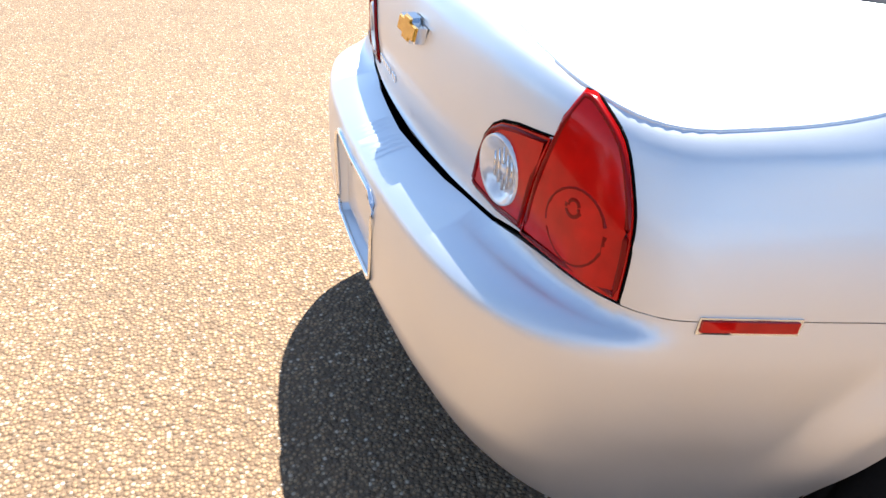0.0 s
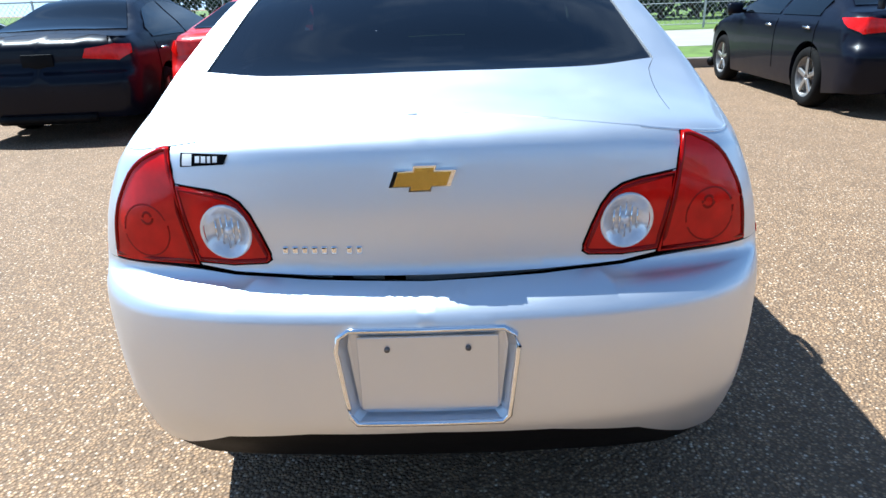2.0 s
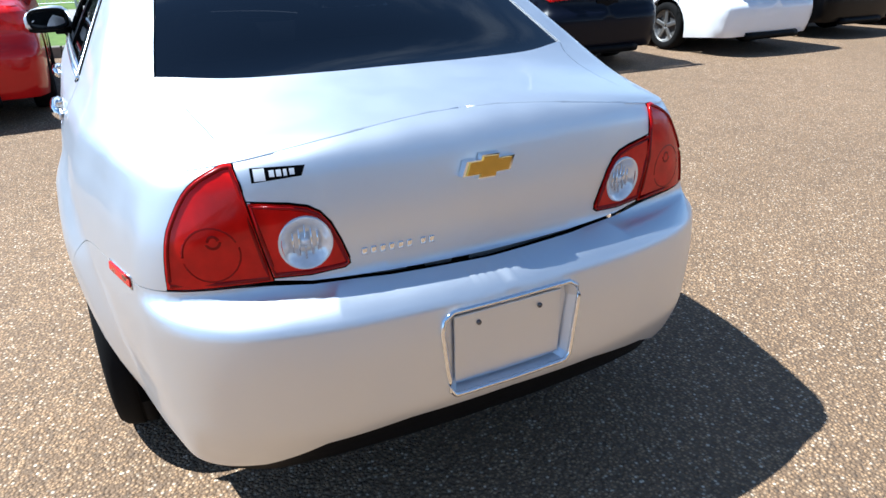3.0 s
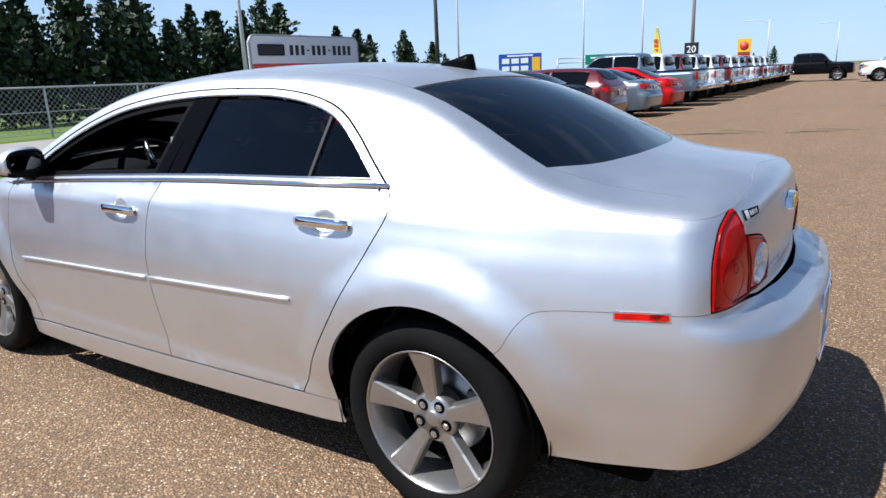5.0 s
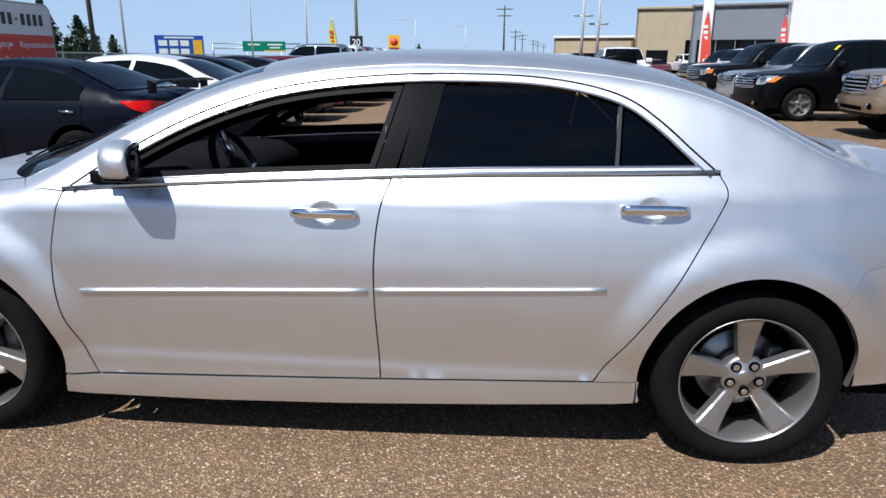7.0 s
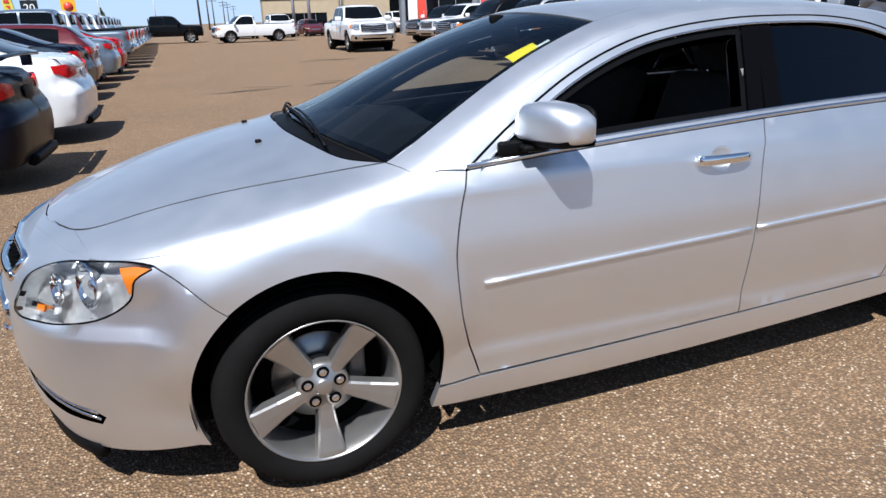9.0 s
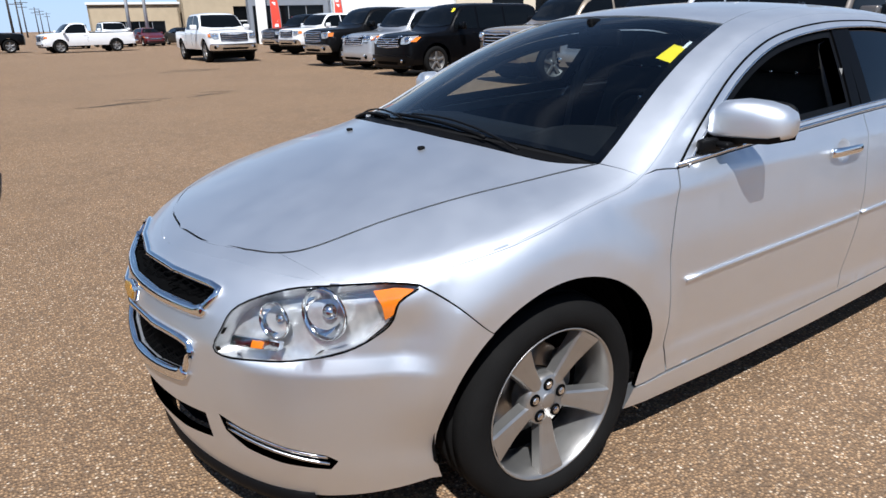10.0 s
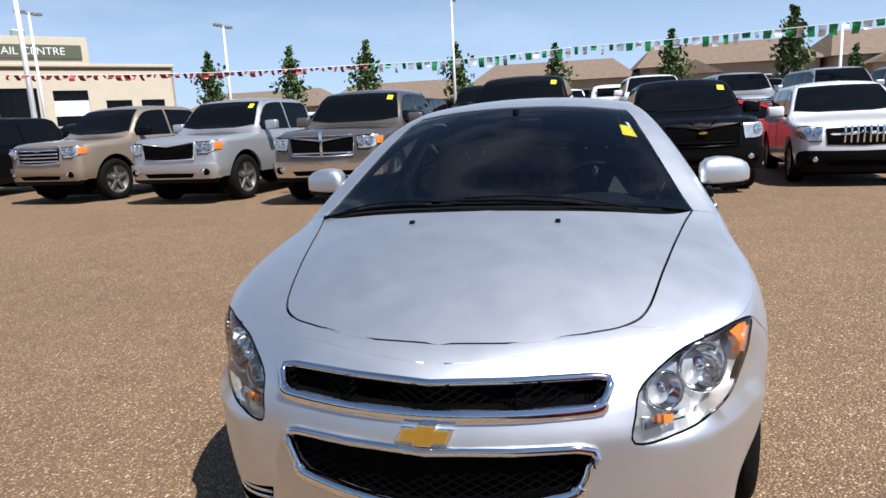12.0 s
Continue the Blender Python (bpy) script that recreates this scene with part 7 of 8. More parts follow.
T = "row of trucks facing the lane"
vehicle("pickup", "tan", "tan pickup with a chrome barred grille", "pickup truck", (-10.3, -10.2), -7, T, rear=False, bow=False)
vehicle("pickup", "silver", "silver pickup with a black grille", "pickup truck", (-9.9, -7.05), -5, T, grille="plain", rear=False, sticker=True)
vehicle("pickup", "taupe", "taupe pickup with a chrome cross grille", "pickup truck", (-9.5, -4.05), -1, T, grille="cross", rear=False, sticker=True)
vehicle("pickup", "charcoal", "tall lifted black truck behind the sedan", "truck", (-12.7, -1.3), -1, T, grille="plain", rear=False, sticker=True, size=1.13)
vehicle("short_pickup", "black", "black pickup with a gold cross badge", "pickup truck", (-9.6, 1.75), 3, T, grille="plain", bow=True, rear=False, sticker=True)
vehicle("compact_suv", "white", "white compact off-roader with a slotted grille", "suv", (-9.9, 4.5), -5, T, grille="slots")
vehicle("sedan", "red", "red car parked behind the off-roader", "car", (-14.5, 3.7), 92, T)
vehicle("suv", "black", "long black off-roader with bright wheels", "suv", (-9.3, -14.6), 2, T, rear=False, sticker=True)
vehicle("suv", "silver", "silver off-roader in the truck row", "suv", (-9.9, -17.9), 2, T, rear=False)
vehicle("pickup", "charcoal", "dark grey pickup with chrome bumper", "pickup truck", (-10.1, -20.6), 2, T, rear=False)
vehicle("pickup", "white", "white pickup parked behind the row", "pickup truck", (-13.0, -31.0), 10, T, rear=False)
vehicle("pickup", "black", "black pickup further down the row", "pickup truck", (-13.4, -34.5), 10, T, rear=False)
vehicle("pickup", "white", "white crew-cab pickup standing in the lane", "pickup truck", (-6.2, -29.0), 90, "trucks in the lane", rear=False)
vehicle("single_cab", "white", "white single-cab pickup parked across the lane", "pickup truck", (-3.6, -49.0), 8, "trucks in the lane")


# ---- kerb, fence, poles, signs ----
GALV = mat("galvanised_steel", (0.42, 0.43, 0.44), 0.45, 0.8, var=0.1, scale=10)
POLE_DARK = mat("weathered_pole", (0.055, 0.048, 0.042), 0.8, var=0.25, scale=5)
POLE_GREY = mat("grey_pole_paint", (0.50, 0.51, 0.53), 0.5, var=0.06)
SIGN_WHITE = mat("sign_white", (0.82, 0.82, 0.82), 0.4, var=0.02)
SIGN_RED = mat("sign_red", (0.72, 0.060, 0.035), 0.4, var=0.03)
SIGN_BLUE = mat("sign_blue", (0.015, 0.07, 0.42), 0.4, var=0.03)
SIGN_GREEN = mat("sign_green", (0.0, 0.20, 0.115), 0.4, var=0.03)
SIGN_BLACK = mat("sign_black", (0.012, 0.012, 0.013), 0.4, var=0.03)
SIGN_YELLOW = mat("sign_yellow", (0.85, 0.45, 0.02), 0.4, var=0.03)
FLAG_RED = mat("banner_red", (0.75, 0.07, 0.04), 0.8, var=0.05)
FLAG_YELLOW = mat("banner_yellow", (0.72, 0.66, 0.08), 0.8, var=0.08)


def kerb():
    k = thing("kerb", "low concrete kerb between lot and verge", "kerb", kind="structure")
    bm = bmesh.new()
    box(bm, (0, 0, 0.075), (0.2, 2.38, 0.17), bevel=0.018)
    me = bpy.data.meshes.new("kerb_stone")
    bm.to_mesh(me)
    bm.free()
    me.materials.append(CONCRETE)
    for i in range(46):
        link("kerb_stone", me, None, k, loc=Matrix.Translation((KERB_X + 0.1 + 0.004 * math.sin(i * 2.3), 24 - 2.4 * i, 0)))


kerb()


def fence(x, y0, y1, z0):
    f = thing("chain_fence", "galvanised fence with a top rail beyond the road", "fence", kind="structure")
    bm = bmesh.new()
    cyl(bm, (0, 0, 0.75), 0.035, 0.035, 1.5, 'Z', 8)
    me = bpy.data.meshes.new("fence_post")
    bm.to_mesh(me)
    bm.free()
    me.materials.append(GALV)
    n = int((y1 - y0) / 3.0)
    for i in range(n + 1):
        link("fence_post", me, None, f, loc=Matrix.Translation((x, y0 + 3.0 * i, z0)))
    for z, r in ((1.46, 0.03), (0.75, 0.012), (0.12, 0.012)):
        link("fence_rail", tube_mesh("fence_rail", [(x, y0, z0 + z), (x, y1, z0 + z)], r, seg=6), GALV, f)
    # wire lattice, too fine to part
    V, F = [], []
    k = 0
    for i in range(int((y1 - y0) / 0.16)):
        for sg in (1, -1):
            ya = y0 + 0.16 * i
            p = [(x, ya, z0 + 0.1), (x, ya + 0.012, z0 + 0.1), (x, ya + 0.012 + sg * 1.2, z0 + 1.44), (x, ya + sg * 1.2, z0 + 1.44)]
            V += p
            F.append((k, k + 1, k + 2, k + 3))
            k += 4
    me = bpy.data.meshes.new("wire_lattice")
    me.from_pydata(V, [], F)
    o = link("wire_lattice", me, GALV, f)
    o["kind"] = "stuff"


fence(18.4, -92, 26, 0.16)


def leaf_material(name, col):
    m = mat(name, col, 0.6, var=0.35, scale=1.3)
    return m


LEAF_DARK = leaf_material("dark_foliage", (0.020, 0.040, 0.012))
LEAF_MID = leaf_material("mid_foliage", (0.050, 0.095, 0.022))
BARK = mat("bark", (0.09, 0.065, 0.045), 0.9, var=0.2, scale=8, bump=0.4, bscale=40)


def tree_meshes(seed, height, spread, n, leaf, gap=0.0, low=0.12):
    """Trunk with limbs and a crown of many small leaf clumps with an uneven outline."""
    rng = random.Random(seed)
    bm = bmesh.new()
    rows = []
    segs = 7
    for i in range(segs + 1):
        t = i / segs
        r = 0.035 * height * 0.5 * (1 - t) ** 0.8 + 0.01
        c = (0.02 * height * math.sin(3 * t + seed), 0.02 * height * math.cos(2 * t + seed), t * height * 0.9)
        rows.append([bm.verts.new((c[0] + r * math.cos(a), c[1] + r * math.sin(a), c[2])) for a in np.linspace(0, 2 * math.pi, 7, endpoint=False)])
    for a, b in zip(rows, rows[1:]):
        for k in range(7):
            bm.faces.new((a[k], a[(k + 1) % 7], b[(k + 1) % 7], b[k]))
    tips = []
    for k in range(14):
        h = height * (low + 0.03 + (0.80 - low) * k / 14)
        a = k * 2.4 + rng.random()
        ln = spread * (0.5 + 0.5 * rng.random()) * (1.05 - 0.75 * (k / 14))
        p0 = Vector((0, 0, h))
        p1 = Vector((math.cos(a) * ln, math.sin(a) * ln, h + ln * 0.7))
        tips.append((p0, p1))
        d = (p1 - p0).normalized()
        s = d.cross(Vector((0, 0, 1))).normalized() * 0.012 * height * 0.4
        u = s.cross(d)
        q = [bm.verts.new(p0 + v) for v in (s, u, -s, -u)]
        e = bm.verts.new(p1)
        for i in range(4):
            bm.faces.new((q[i], q[(i + 1) % 4], e))
    bmesh.ops.recalc_face_normals(bm, faces=bm.faces)
    trunk = bpy.data.meshes.new("trunk")
    bm.to_mesh(trunk)
    bm.free()
    trunk.materials.append(BARK)
    V, F, k = [], [], 0
    for i in range(n):
        if rng.random() < 0.55:
            p0, p1 = tips[rng.randrange(len(tips))]
            c = p0.lerp(p1, 0.35 + 0.75 * rng.random()) + Vector([rng.gauss(0, 0.17 * spread) for _ in range(3)])
        else:
            t = rng.random() ** 0.8
            a = rng.random() * 6.283
            rad = spread * (1.0 - 0.85 * t) * (0.65 + 0.45 * math.sin(5 * a + seed) * math.sin(9 * t + seed)) * math.sqrt(rng.random())
            c = Vector((math.cos(a) * rad, math.sin(a) * rad, height * (low + (1.0 - low) * t)))
        sz = leaf * (0.5 + rng.random())
        nrm = Vector((rng.gauss(0, 1), rng.gauss(0, 1), rng.gauss(0.5, 0.8))).normalized()
        s = nrm.orthogonal().normalized()
        u = nrm.cross(s)
        V += [tuple(c + s * sz), tuple(c + u * sz * 0.6), tuple(c - s * sz * 0.8), tuple(c - u * sz * 0.55)]
        F.append((k, k + 1, k + 2, k + 3))
        k += 4
    crown = bpy.data.meshes.new("crown")
    crown.from_pydata(V, [], F)
    return trunk, crown


def tree(name, meshes, leafmat, label, m, group):
    t = thing(name, label, "tree", group, m)
    link("trunk", meshes[0], None, t)
    if not meshes[1].materials:
        meshes[1].materials.append(leafmat)
    link("crown", meshes[1], None, t)
    return t


HEDGE = [tree_meshes(11 + k, 5.2 + 0.5 * k, 1.5, 2600, 0.17, low=0.02) for k in range(3)]
bases = [tree("hedge_tree", HEDGE[k], LEAF_DARK, "dense dark green tree in a long hedge row", Matrix.Translation((26.0 + 0.4 * k, 14 - 2.2 * k, 0.1)), "hedge row beyond the road") for k in range(3)]
rng = random.Random(5)
for i in range(34):
    y = 7.4 - 1.65 * i
    s = max(0.42, 1.0 - 0.028 * max(0, i - 12)) * 0.88 + 0.3 * rng.random()
    copy_thing(bases[i % 3], Matrix.Translation((26.3 + 0.9 * rng.random() + 0.05 * i, y, 0.1)) @ Matrix.Rotation(rng.random() * 6.28, 4, 'Z') @ Matrix.Diagonal((s, s, s * (0.9 + 0.25 * rng.random()), 1)))
for i in range(9):
    s = 0.85 + 0.3 * rng.random()
    copy_thing(bases[i % 3], Matrix.Translation((30.5 + rng.random() + 0.1 * i, 8.0 - 5.5 * i, 0.1)) @ Matrix.Rotation(rng.random() * 6.28, 4, 'Z') @ Matrix.Diagonal((1.2 * s, 1.2 * s, s, 1)))

YOUNG = [tree_meshes(31 + k, 8.0, 1.7, 700, 0.24, low=0.35) for k in range(3)]
yb = [tree("street_tree", YOUNG[k], LEAF_MID, "young green tree standing before the houses", Matrix.Translation(p), "young trees before the houses") for k, p in enumerate(((-49.7, -32.9, 0), (-50.5, -25.5, 0), (-51.1, -18.8, 0)))]
for k, (x, y, s) in enumerate(((-53.1, -11.5, 0.95), (-54.2, -3.3, 0.88), (-54.0, 5.9, 0.92), (-52.6, 14.4, 1.05), (-51.5, 18.4, 0.65), (9.3, -86.7, 0.42), (12.0, -90.0, 0.35))):
    copy_thing(yb[k % 3], Matrix.Translation((x, y, 0)) @ Matrix.Rotation(k * 1.3, 4, 'Z') @ Matrix.Diagonal((s, s, s, 1)))


def panel(bm, c, d, bevel=0.01):
    return box(bm, c, d, bevel=bevel)


def text(body, size, material, parent, m, depth=0.004, align='CENTER'):
    cu = bpy.data.curves.new("lettering", 'FONT')
    cu.body, cu.size, cu.extrude, cu.align_x, cu.align_y = body, size, depth, align, 'CENTER'
    cu.materials.append(material)
    ob = new("lettering", cu)
    ob.parent = parent
    ob.matrix_basis = m
    return ob


def billboard():
    """Two-tone board on posts; its face looks to -x, a little towards +y."""
    b = thing("billboard", "white and red roadside board on posts with white lettering", "sign", m=Matrix.Translation((8.9, -9.35, 0)) @ Matrix.Rotation(radians(-93), 4, 'Z'))
    # local: x along the board to the right as read, y away from the reader
    W2, z0, z1 = 3.3, 0.55, 2.42
    bm = bmesh.new()
    r = 0.16
    prof = []
    for cx, cz, a0 in ((W2 / 2 - r, z1 - r, 0), (-W2 / 2 + r, z1 - r, 90), (-W2 / 2 + r, z0 + r, 180), (W2 / 2 - r, z0 + r, 270)):
        prof += [(cx + r * math.cos(radians(a0 + 15 * k)), cz + r * math.sin(radians(a0 + 15 * k))) for k in range(7)]
    f = [bm.verts.new((x, -0.05, z)) for x, z in prof]
    g = [bm.verts.new((x, 0.05, z)) for x, z in prof]
    bm.faces.new(f)
    bm.faces.new(g[::-1])
    for i in range(len(f)):
        j = (i + 1) % len(f)
        bm.faces.new((f[j], f[i], g[i], g[j]))
    bmesh.ops.recalc_face_normals(bm, faces=bm.faces)
    part("board", bm, SIGN_WHITE, b, smooth=False)
    link("board_rim", tube_mesh("board_rim", [(x, -0.02, z) for x, z in prof], 0.035, closed=True, seg=6), GALV, b, "grey rim")
    bm = bmesh.new()
    panel(bm, (0, -0.056, 1.46), (W2 - 0.05, 0.012, 0.74))
    part("red_band", bm, SIGN_RED, b, "red band", smooth=False)
    # emblem and number as plain shapes
    bm = bmesh.new()
    panel(bm, (-1.10, -0.058, 2.12), (0.72, 0.012, 0.24), 0.03)
    part("emblem", bm, SIGN_BLACK, b, "dark emblem shape", smooth=False)
    for k in range(12):
        if k in (3, 7):
            w, h = 0.07, 0.035
        else:
            w, h = 0.095, 0.22
        bm = bmesh.new()
        panel(bm, (-0.52 + 0.168 * k, -0.058, 2.12), (w, 0.012, h), 0.006)
        part("number_bar", bm, SIGN_BLACK, b, smooth=False)
    face = Matrix.Rotation(radians(90), 4, 'X')
    for (wd, x, z) in (("Divorce", -1.02, 1.64), ("Bankruptcy", 0.0, 1.64), ("Repossessions", 1.12, 1.64), ("Liens", -1.08, 1.36), ("No Credit", -0.02, 1.36), ("Judgements", 1.04, 1.36)):
        text(wd, 0.17, SIGN_WHITE, b, Matrix.Translation((x, -0.066, z)) @ face)
        bm = bmesh.new()
        panel(bm, (x - 0.05 * len(wd) - 0.07, -0.066, z), (0.07, 0.008, 0.07), 0.01)
        part("tick_box", bm, SIGN_WHITE, b, smooth=False)
    text("TODAY", 0.15, SIGN_RED, b, Matrix.Translation((1.05, -0.056, 0.95)) @ face)
    for x in (-1.2, 1.2):
        bm = bmesh.new()
        cyl(bm, (x, 0.06, 0.36), 0.06, 0.06, 0.72, 'Z', 10)
        part("sign_post", bm, GALV, b)
    return b


billboard()


def sign_on_posts(name, label, at, yaw, w, h, z, mat_face, posts=2, extras=()):
    s = thing(name, label, "sign", m=Matrix.Translation((at[0], at[1], 0)) @ Matrix.Rotation(radians(yaw), 4, 'Z'))
    bm = bmesh.new()
    box(bm, (0, 0, z), (w, 0.12, h), bevel=0.02)
    part("board", bm, mat_face, s, smooth=False)
    for k in range(posts):
        x = 0 if posts == 1 else (-w * 0.4 + 0.8 * w * k / (posts - 1))
        bm = bmesh.new()
        cyl(bm, (x, 0.0, (z - h / 2) / 2), 0.09, 0.09, z - h / 2, 'Z', 10)
        part("sign_post", bm, GALV, s)
    for (x, zz, ww, hh, m) in extras:
        bm = bmesh.new()
        box(bm, (x, -0.068, zz), (ww, 0.02, hh), bevel=0.005)
        part("sign_panel", bm, m, s, smooth=False)
    return s


# attraction board, highway gantry, fuel sign, number sign
sign_on_posts("blue_board", "blue roadside board with small white panels", (29.0, -60.0), 205, 4.3, 2.0, 2.45, SIGN_BLUE, 2,
              [(-1.45 + 0.95 * k, 2.75 - 0.75 * r, 0.75, 0.5, SIGN_WHITE) for k in range(3) for r in range(2)] + [(1.6, 2.4, 0.8, 1.3, SIGN_YELLOW), (0.0, 3.25, 2.6, 0.14, SIGN_WHITE)])
g = sign_on_posts("highway_sign", "green highway sign on a steel gantry", (34.8, -101.0), 199, 6.4, 1.5, 3.2, SIGN_GREEN, 2, [(-1.5, 3.45, 1.8, 0.22, SIGN_WHITE), (1.6, 3.45, 2.2, 0.22, SIGN_WHITE), (1.6, 3.0, 1.6, 0.2, SIGN_WHITE), (1.5, 2.52, 3.2, 0.18, SIGN_YELLOW)])
for z in (2.9, 3.6):
    link("gantry_beam", tube_mesh("gantry_beam", [(-7.5, 0.2, z), (5.5, 0.2, z)], 0.10, seg=6), GALV, g)
for x in (-7.5, 5.5):
    link("gantry_leg", tube_mesh("gantry_leg", [(x, 0.2, 0), (x, 0.2, 3.6)], 0.12, seg=8), GALV, g)
fs = sign_on_posts("fuel_sign", "tall yellow and dark red fuel station sign", (12.5, -86.2), 188, 1.5, 3.0, 2.9, SIGN_YELLOW, 1, [(0.0, 2.2, 1.3, 1.3, mat("sign_dark_red", (0.25, 0.03, 0.02), 0.4))])
bm = bmesh.new()
cyl(bm, (0, -0.07, 3.55), 0.5, 0.5, 0.04, 'Y', 12)
part("emblem", bm, SIGN_RED, fs, "red round emblem")


def pole(name, label, at, h, r, material, arms=(), group=""):
    p = thing(name, label, "pole", group, Matrix.Translation((at[0], at[1], 0)))
    bm = bmesh.new()
    cyl(bm, (0, 0, h / 2), r, r * 0.6, h, 'Z', 10)
    part("shaft", bm, material, p)
    for kind, z, ln in arms:
        if kind == "cross":
            bm = bmesh.new()
            box(bm, (0, 0, z), (ln, 0.12, 0.14), bevel=0.01)
            part("cross_arm", bm, material, p)
        elif kind == "curve":
            pts = [(0, 0, z - 1.2), (0.1, 0, z - 0.5), (0.5, 0, z - 0.1), (1.2, 0, z), (ln, 0, z)]
            link("curved_arm", tube_mesh("curved_arm", [tuple(v) for v in spline(pts, 5)], r * 0.5, seg=6), material, p)
        elif kind == "heads":
            for sx in (-1, 1):
                bm = bmesh.new()
                box(bm, (sx * ln / 2, 0, z), (0.55, 0.35, 0.16), bevel=0.03)
                part("lamp_head", bm, GALV, p)
            bm = bmesh.new()
            box(bm, (0, 0, z - 0.05), (ln, 0.08, 0.08))
            part("lamp_arm", bm, GALV, p)
        elif kind == "number":
            bm = bmesh.new()
            box(bm, (0, 0.2, z), (1.1, 0.12, 1.1), bevel=0.02)
            part("number_board", bm, SIGN_BLACK, p, "black board with a white number", smooth=False)
            text("20", 0.75, SIGN_WHITE, p, Matrix.Translation((0, 0.28, z)) @ Matrix.Rotation(radians(180), 4, 'Z') @ Matrix.Rotation(radians(90), 4, 'X'))
            bm = bmesh.new()
            box(bm, (0, 0.2, z - 0.85), (1.0, 0.12, 0.45), bevel=0.02)
            part("lower_board", bm, SIGN_WHITE, p, smooth=False)
    return p


UT = "utility poles along the road"
LP = "lamp posts of the lot"
pole("street_lamp", "slim grey street lamp pole", (18.8, -16.0), 9.0, 0.09, POLE_GREY, [("curve", 9.0, 2.4)], LP)
pole("power_pole", "dark wooden pole beyond the row", (22.4, -35.1), 10.0, 0.16, POLE_DARK, [], UT)
pole("flag_pole", "slim pale pole beyond the row", (18.6, -31.6), 9.0, 0.07, POLE_GREY, [], LP)
pole("flag_pole", "slim pale pole beyond the row", (19.6, -53.3), 9.0, 0.08, POLE_GREY, [], LP)
pole("flag_pole", "slim pale pole beyond the row", (18.0, -64.4), 10.0, 0.10, POLE_GREY, [], LP)
pole("sign_pole", "tall brown pole with a black number board", (11.3, -55.9), 10.0, 0.17, mat("rusty_pole", (0.20, 0.15, 0.12), 0.7), [("number", 2.75, 0)], LP)
pole("street_lamp", "curved street lamp beside the road", (8.6, -76.7), 5.8, 0.09, POLE_GREY, [("curve", 5.8, 2.6)], LP)
pole("street_lamp", "curved street lamp beside the road", (4.0, -105.0), 6.4, 0.10, POLE_GREY, [("curve", 6.4, 2.6)], LP)
for k, (x, y, h) in enumerate(((-2.0, -107.4, 9.5), (-5.0, -147.4, 7.6), (-8.1, -187.3, 8.2), (-13.3, -227.1, 7.8), (-17.0, -262.0, 8.0), (-22.0, -300.0, 8.0))):
    pole("power_pole", "wooden power pole with cross arms", (x, y), h, 0.18, POLE_DARK, [("cross", h - 0.5, 2.6), ("cross", h - 1.5, 2.2)], UT)
pole("lot_light", "double-headed light mast of the lot", (-8.6, -62.0), 10.0, 0.16, POLE_GREY, [("heads", 5.3, 1.2)], LP)
pole("lot_light", "double-headed light mast of the lot", (-10.1, -62.4), 10.0, 0.16, POLE_GREY, [("heads", 4.6, 1.2)], LP)
pole("lot_light", "tall white light mast of the lot", (-29.3, -31.9), 12.5, 0.18, SIGN_WHITE, [], LP)
pole("lot_light", "white light mast with two heads", (-30.6, -32.4), 8.6, 0.11, SIGN_WHITE, [("heads", 8.6, 1.2)], LP)
pole("lot_light", "white light mast with two heads", (-35.0, -22.4), 7.6, 0.11, SIGN_WHITE, [("heads", 7.6, 1.2)], LP)
pole("lot_light", "white light mast with two heads", (-40.3, -9.0), 8.9, 0.11, SIGN_WHITE, [("heads", 8.9, 1.2)], LP)
pole("lot_light", "short white mast holding the pennants", (-21.0, 8.0), 3.6, 0.07, SIGN_WHITE, [], LP)


def feather(at, h, material, yaw, bars):
    f = thing("feather_flag", "tall narrow feather flag on a thin pole", "flag", "feather flags of the dealer", Matrix.Translation((at[0], at[1], 0)) @ Matrix.Rotation(radians(yaw), 4, 'Z'))
    bm = bmesh.new()
    n = 12
    L2, R2 = [], []
    for k in range(n + 1):
        t = k / n
        z = h * (0.25 + 0.75 * t)
        w = 0.55 * (1 - t ** 3)
        wav = 0.05 * math.sin(5 * t)
        L2.append((0.12 * t * t * 3, wav, z))
        R2.append((0.12 * t * t * 3 + w + 0.02, wav + 0.04, z))
    a = [bm.verts.new(p) for p in L2]
    b = [bm.verts.new(p) for p in R2]
    for i in range(n):
        bm.faces.new((a[i], b[i], b[i + 1], a[i + 1]))
    part("cloth", bm, material, f)
    link("flag_staff", tube_mesh("flag_staff", [(0, 0, 0)] + L2, 0.025, seg=6), GALV, f)
    for k in range(7):
        for sy in (-1, 1):
            bm = bmesh.new()
            z = h * (0.33 + 0.075 * k)
            box(bm, (0.30 + 0.02 * k, 0.03 + 0.022 * sy, z), (0.24, 0.006, h * 0.045), bevel=0.002)
            part("letter_bar", bm, bars, f, smooth=False)


feather((9.5, -40.9), 3.9, FLAG_YELLOW, 15, SIGN_RED)
feather((-13.7, -40.2), 4.3, FLAG_RED, -15, SIGN_WHITE)
feather((-19.2, -42.5), 4.2, FLAG_RED, -20, SIGN_WHITE)


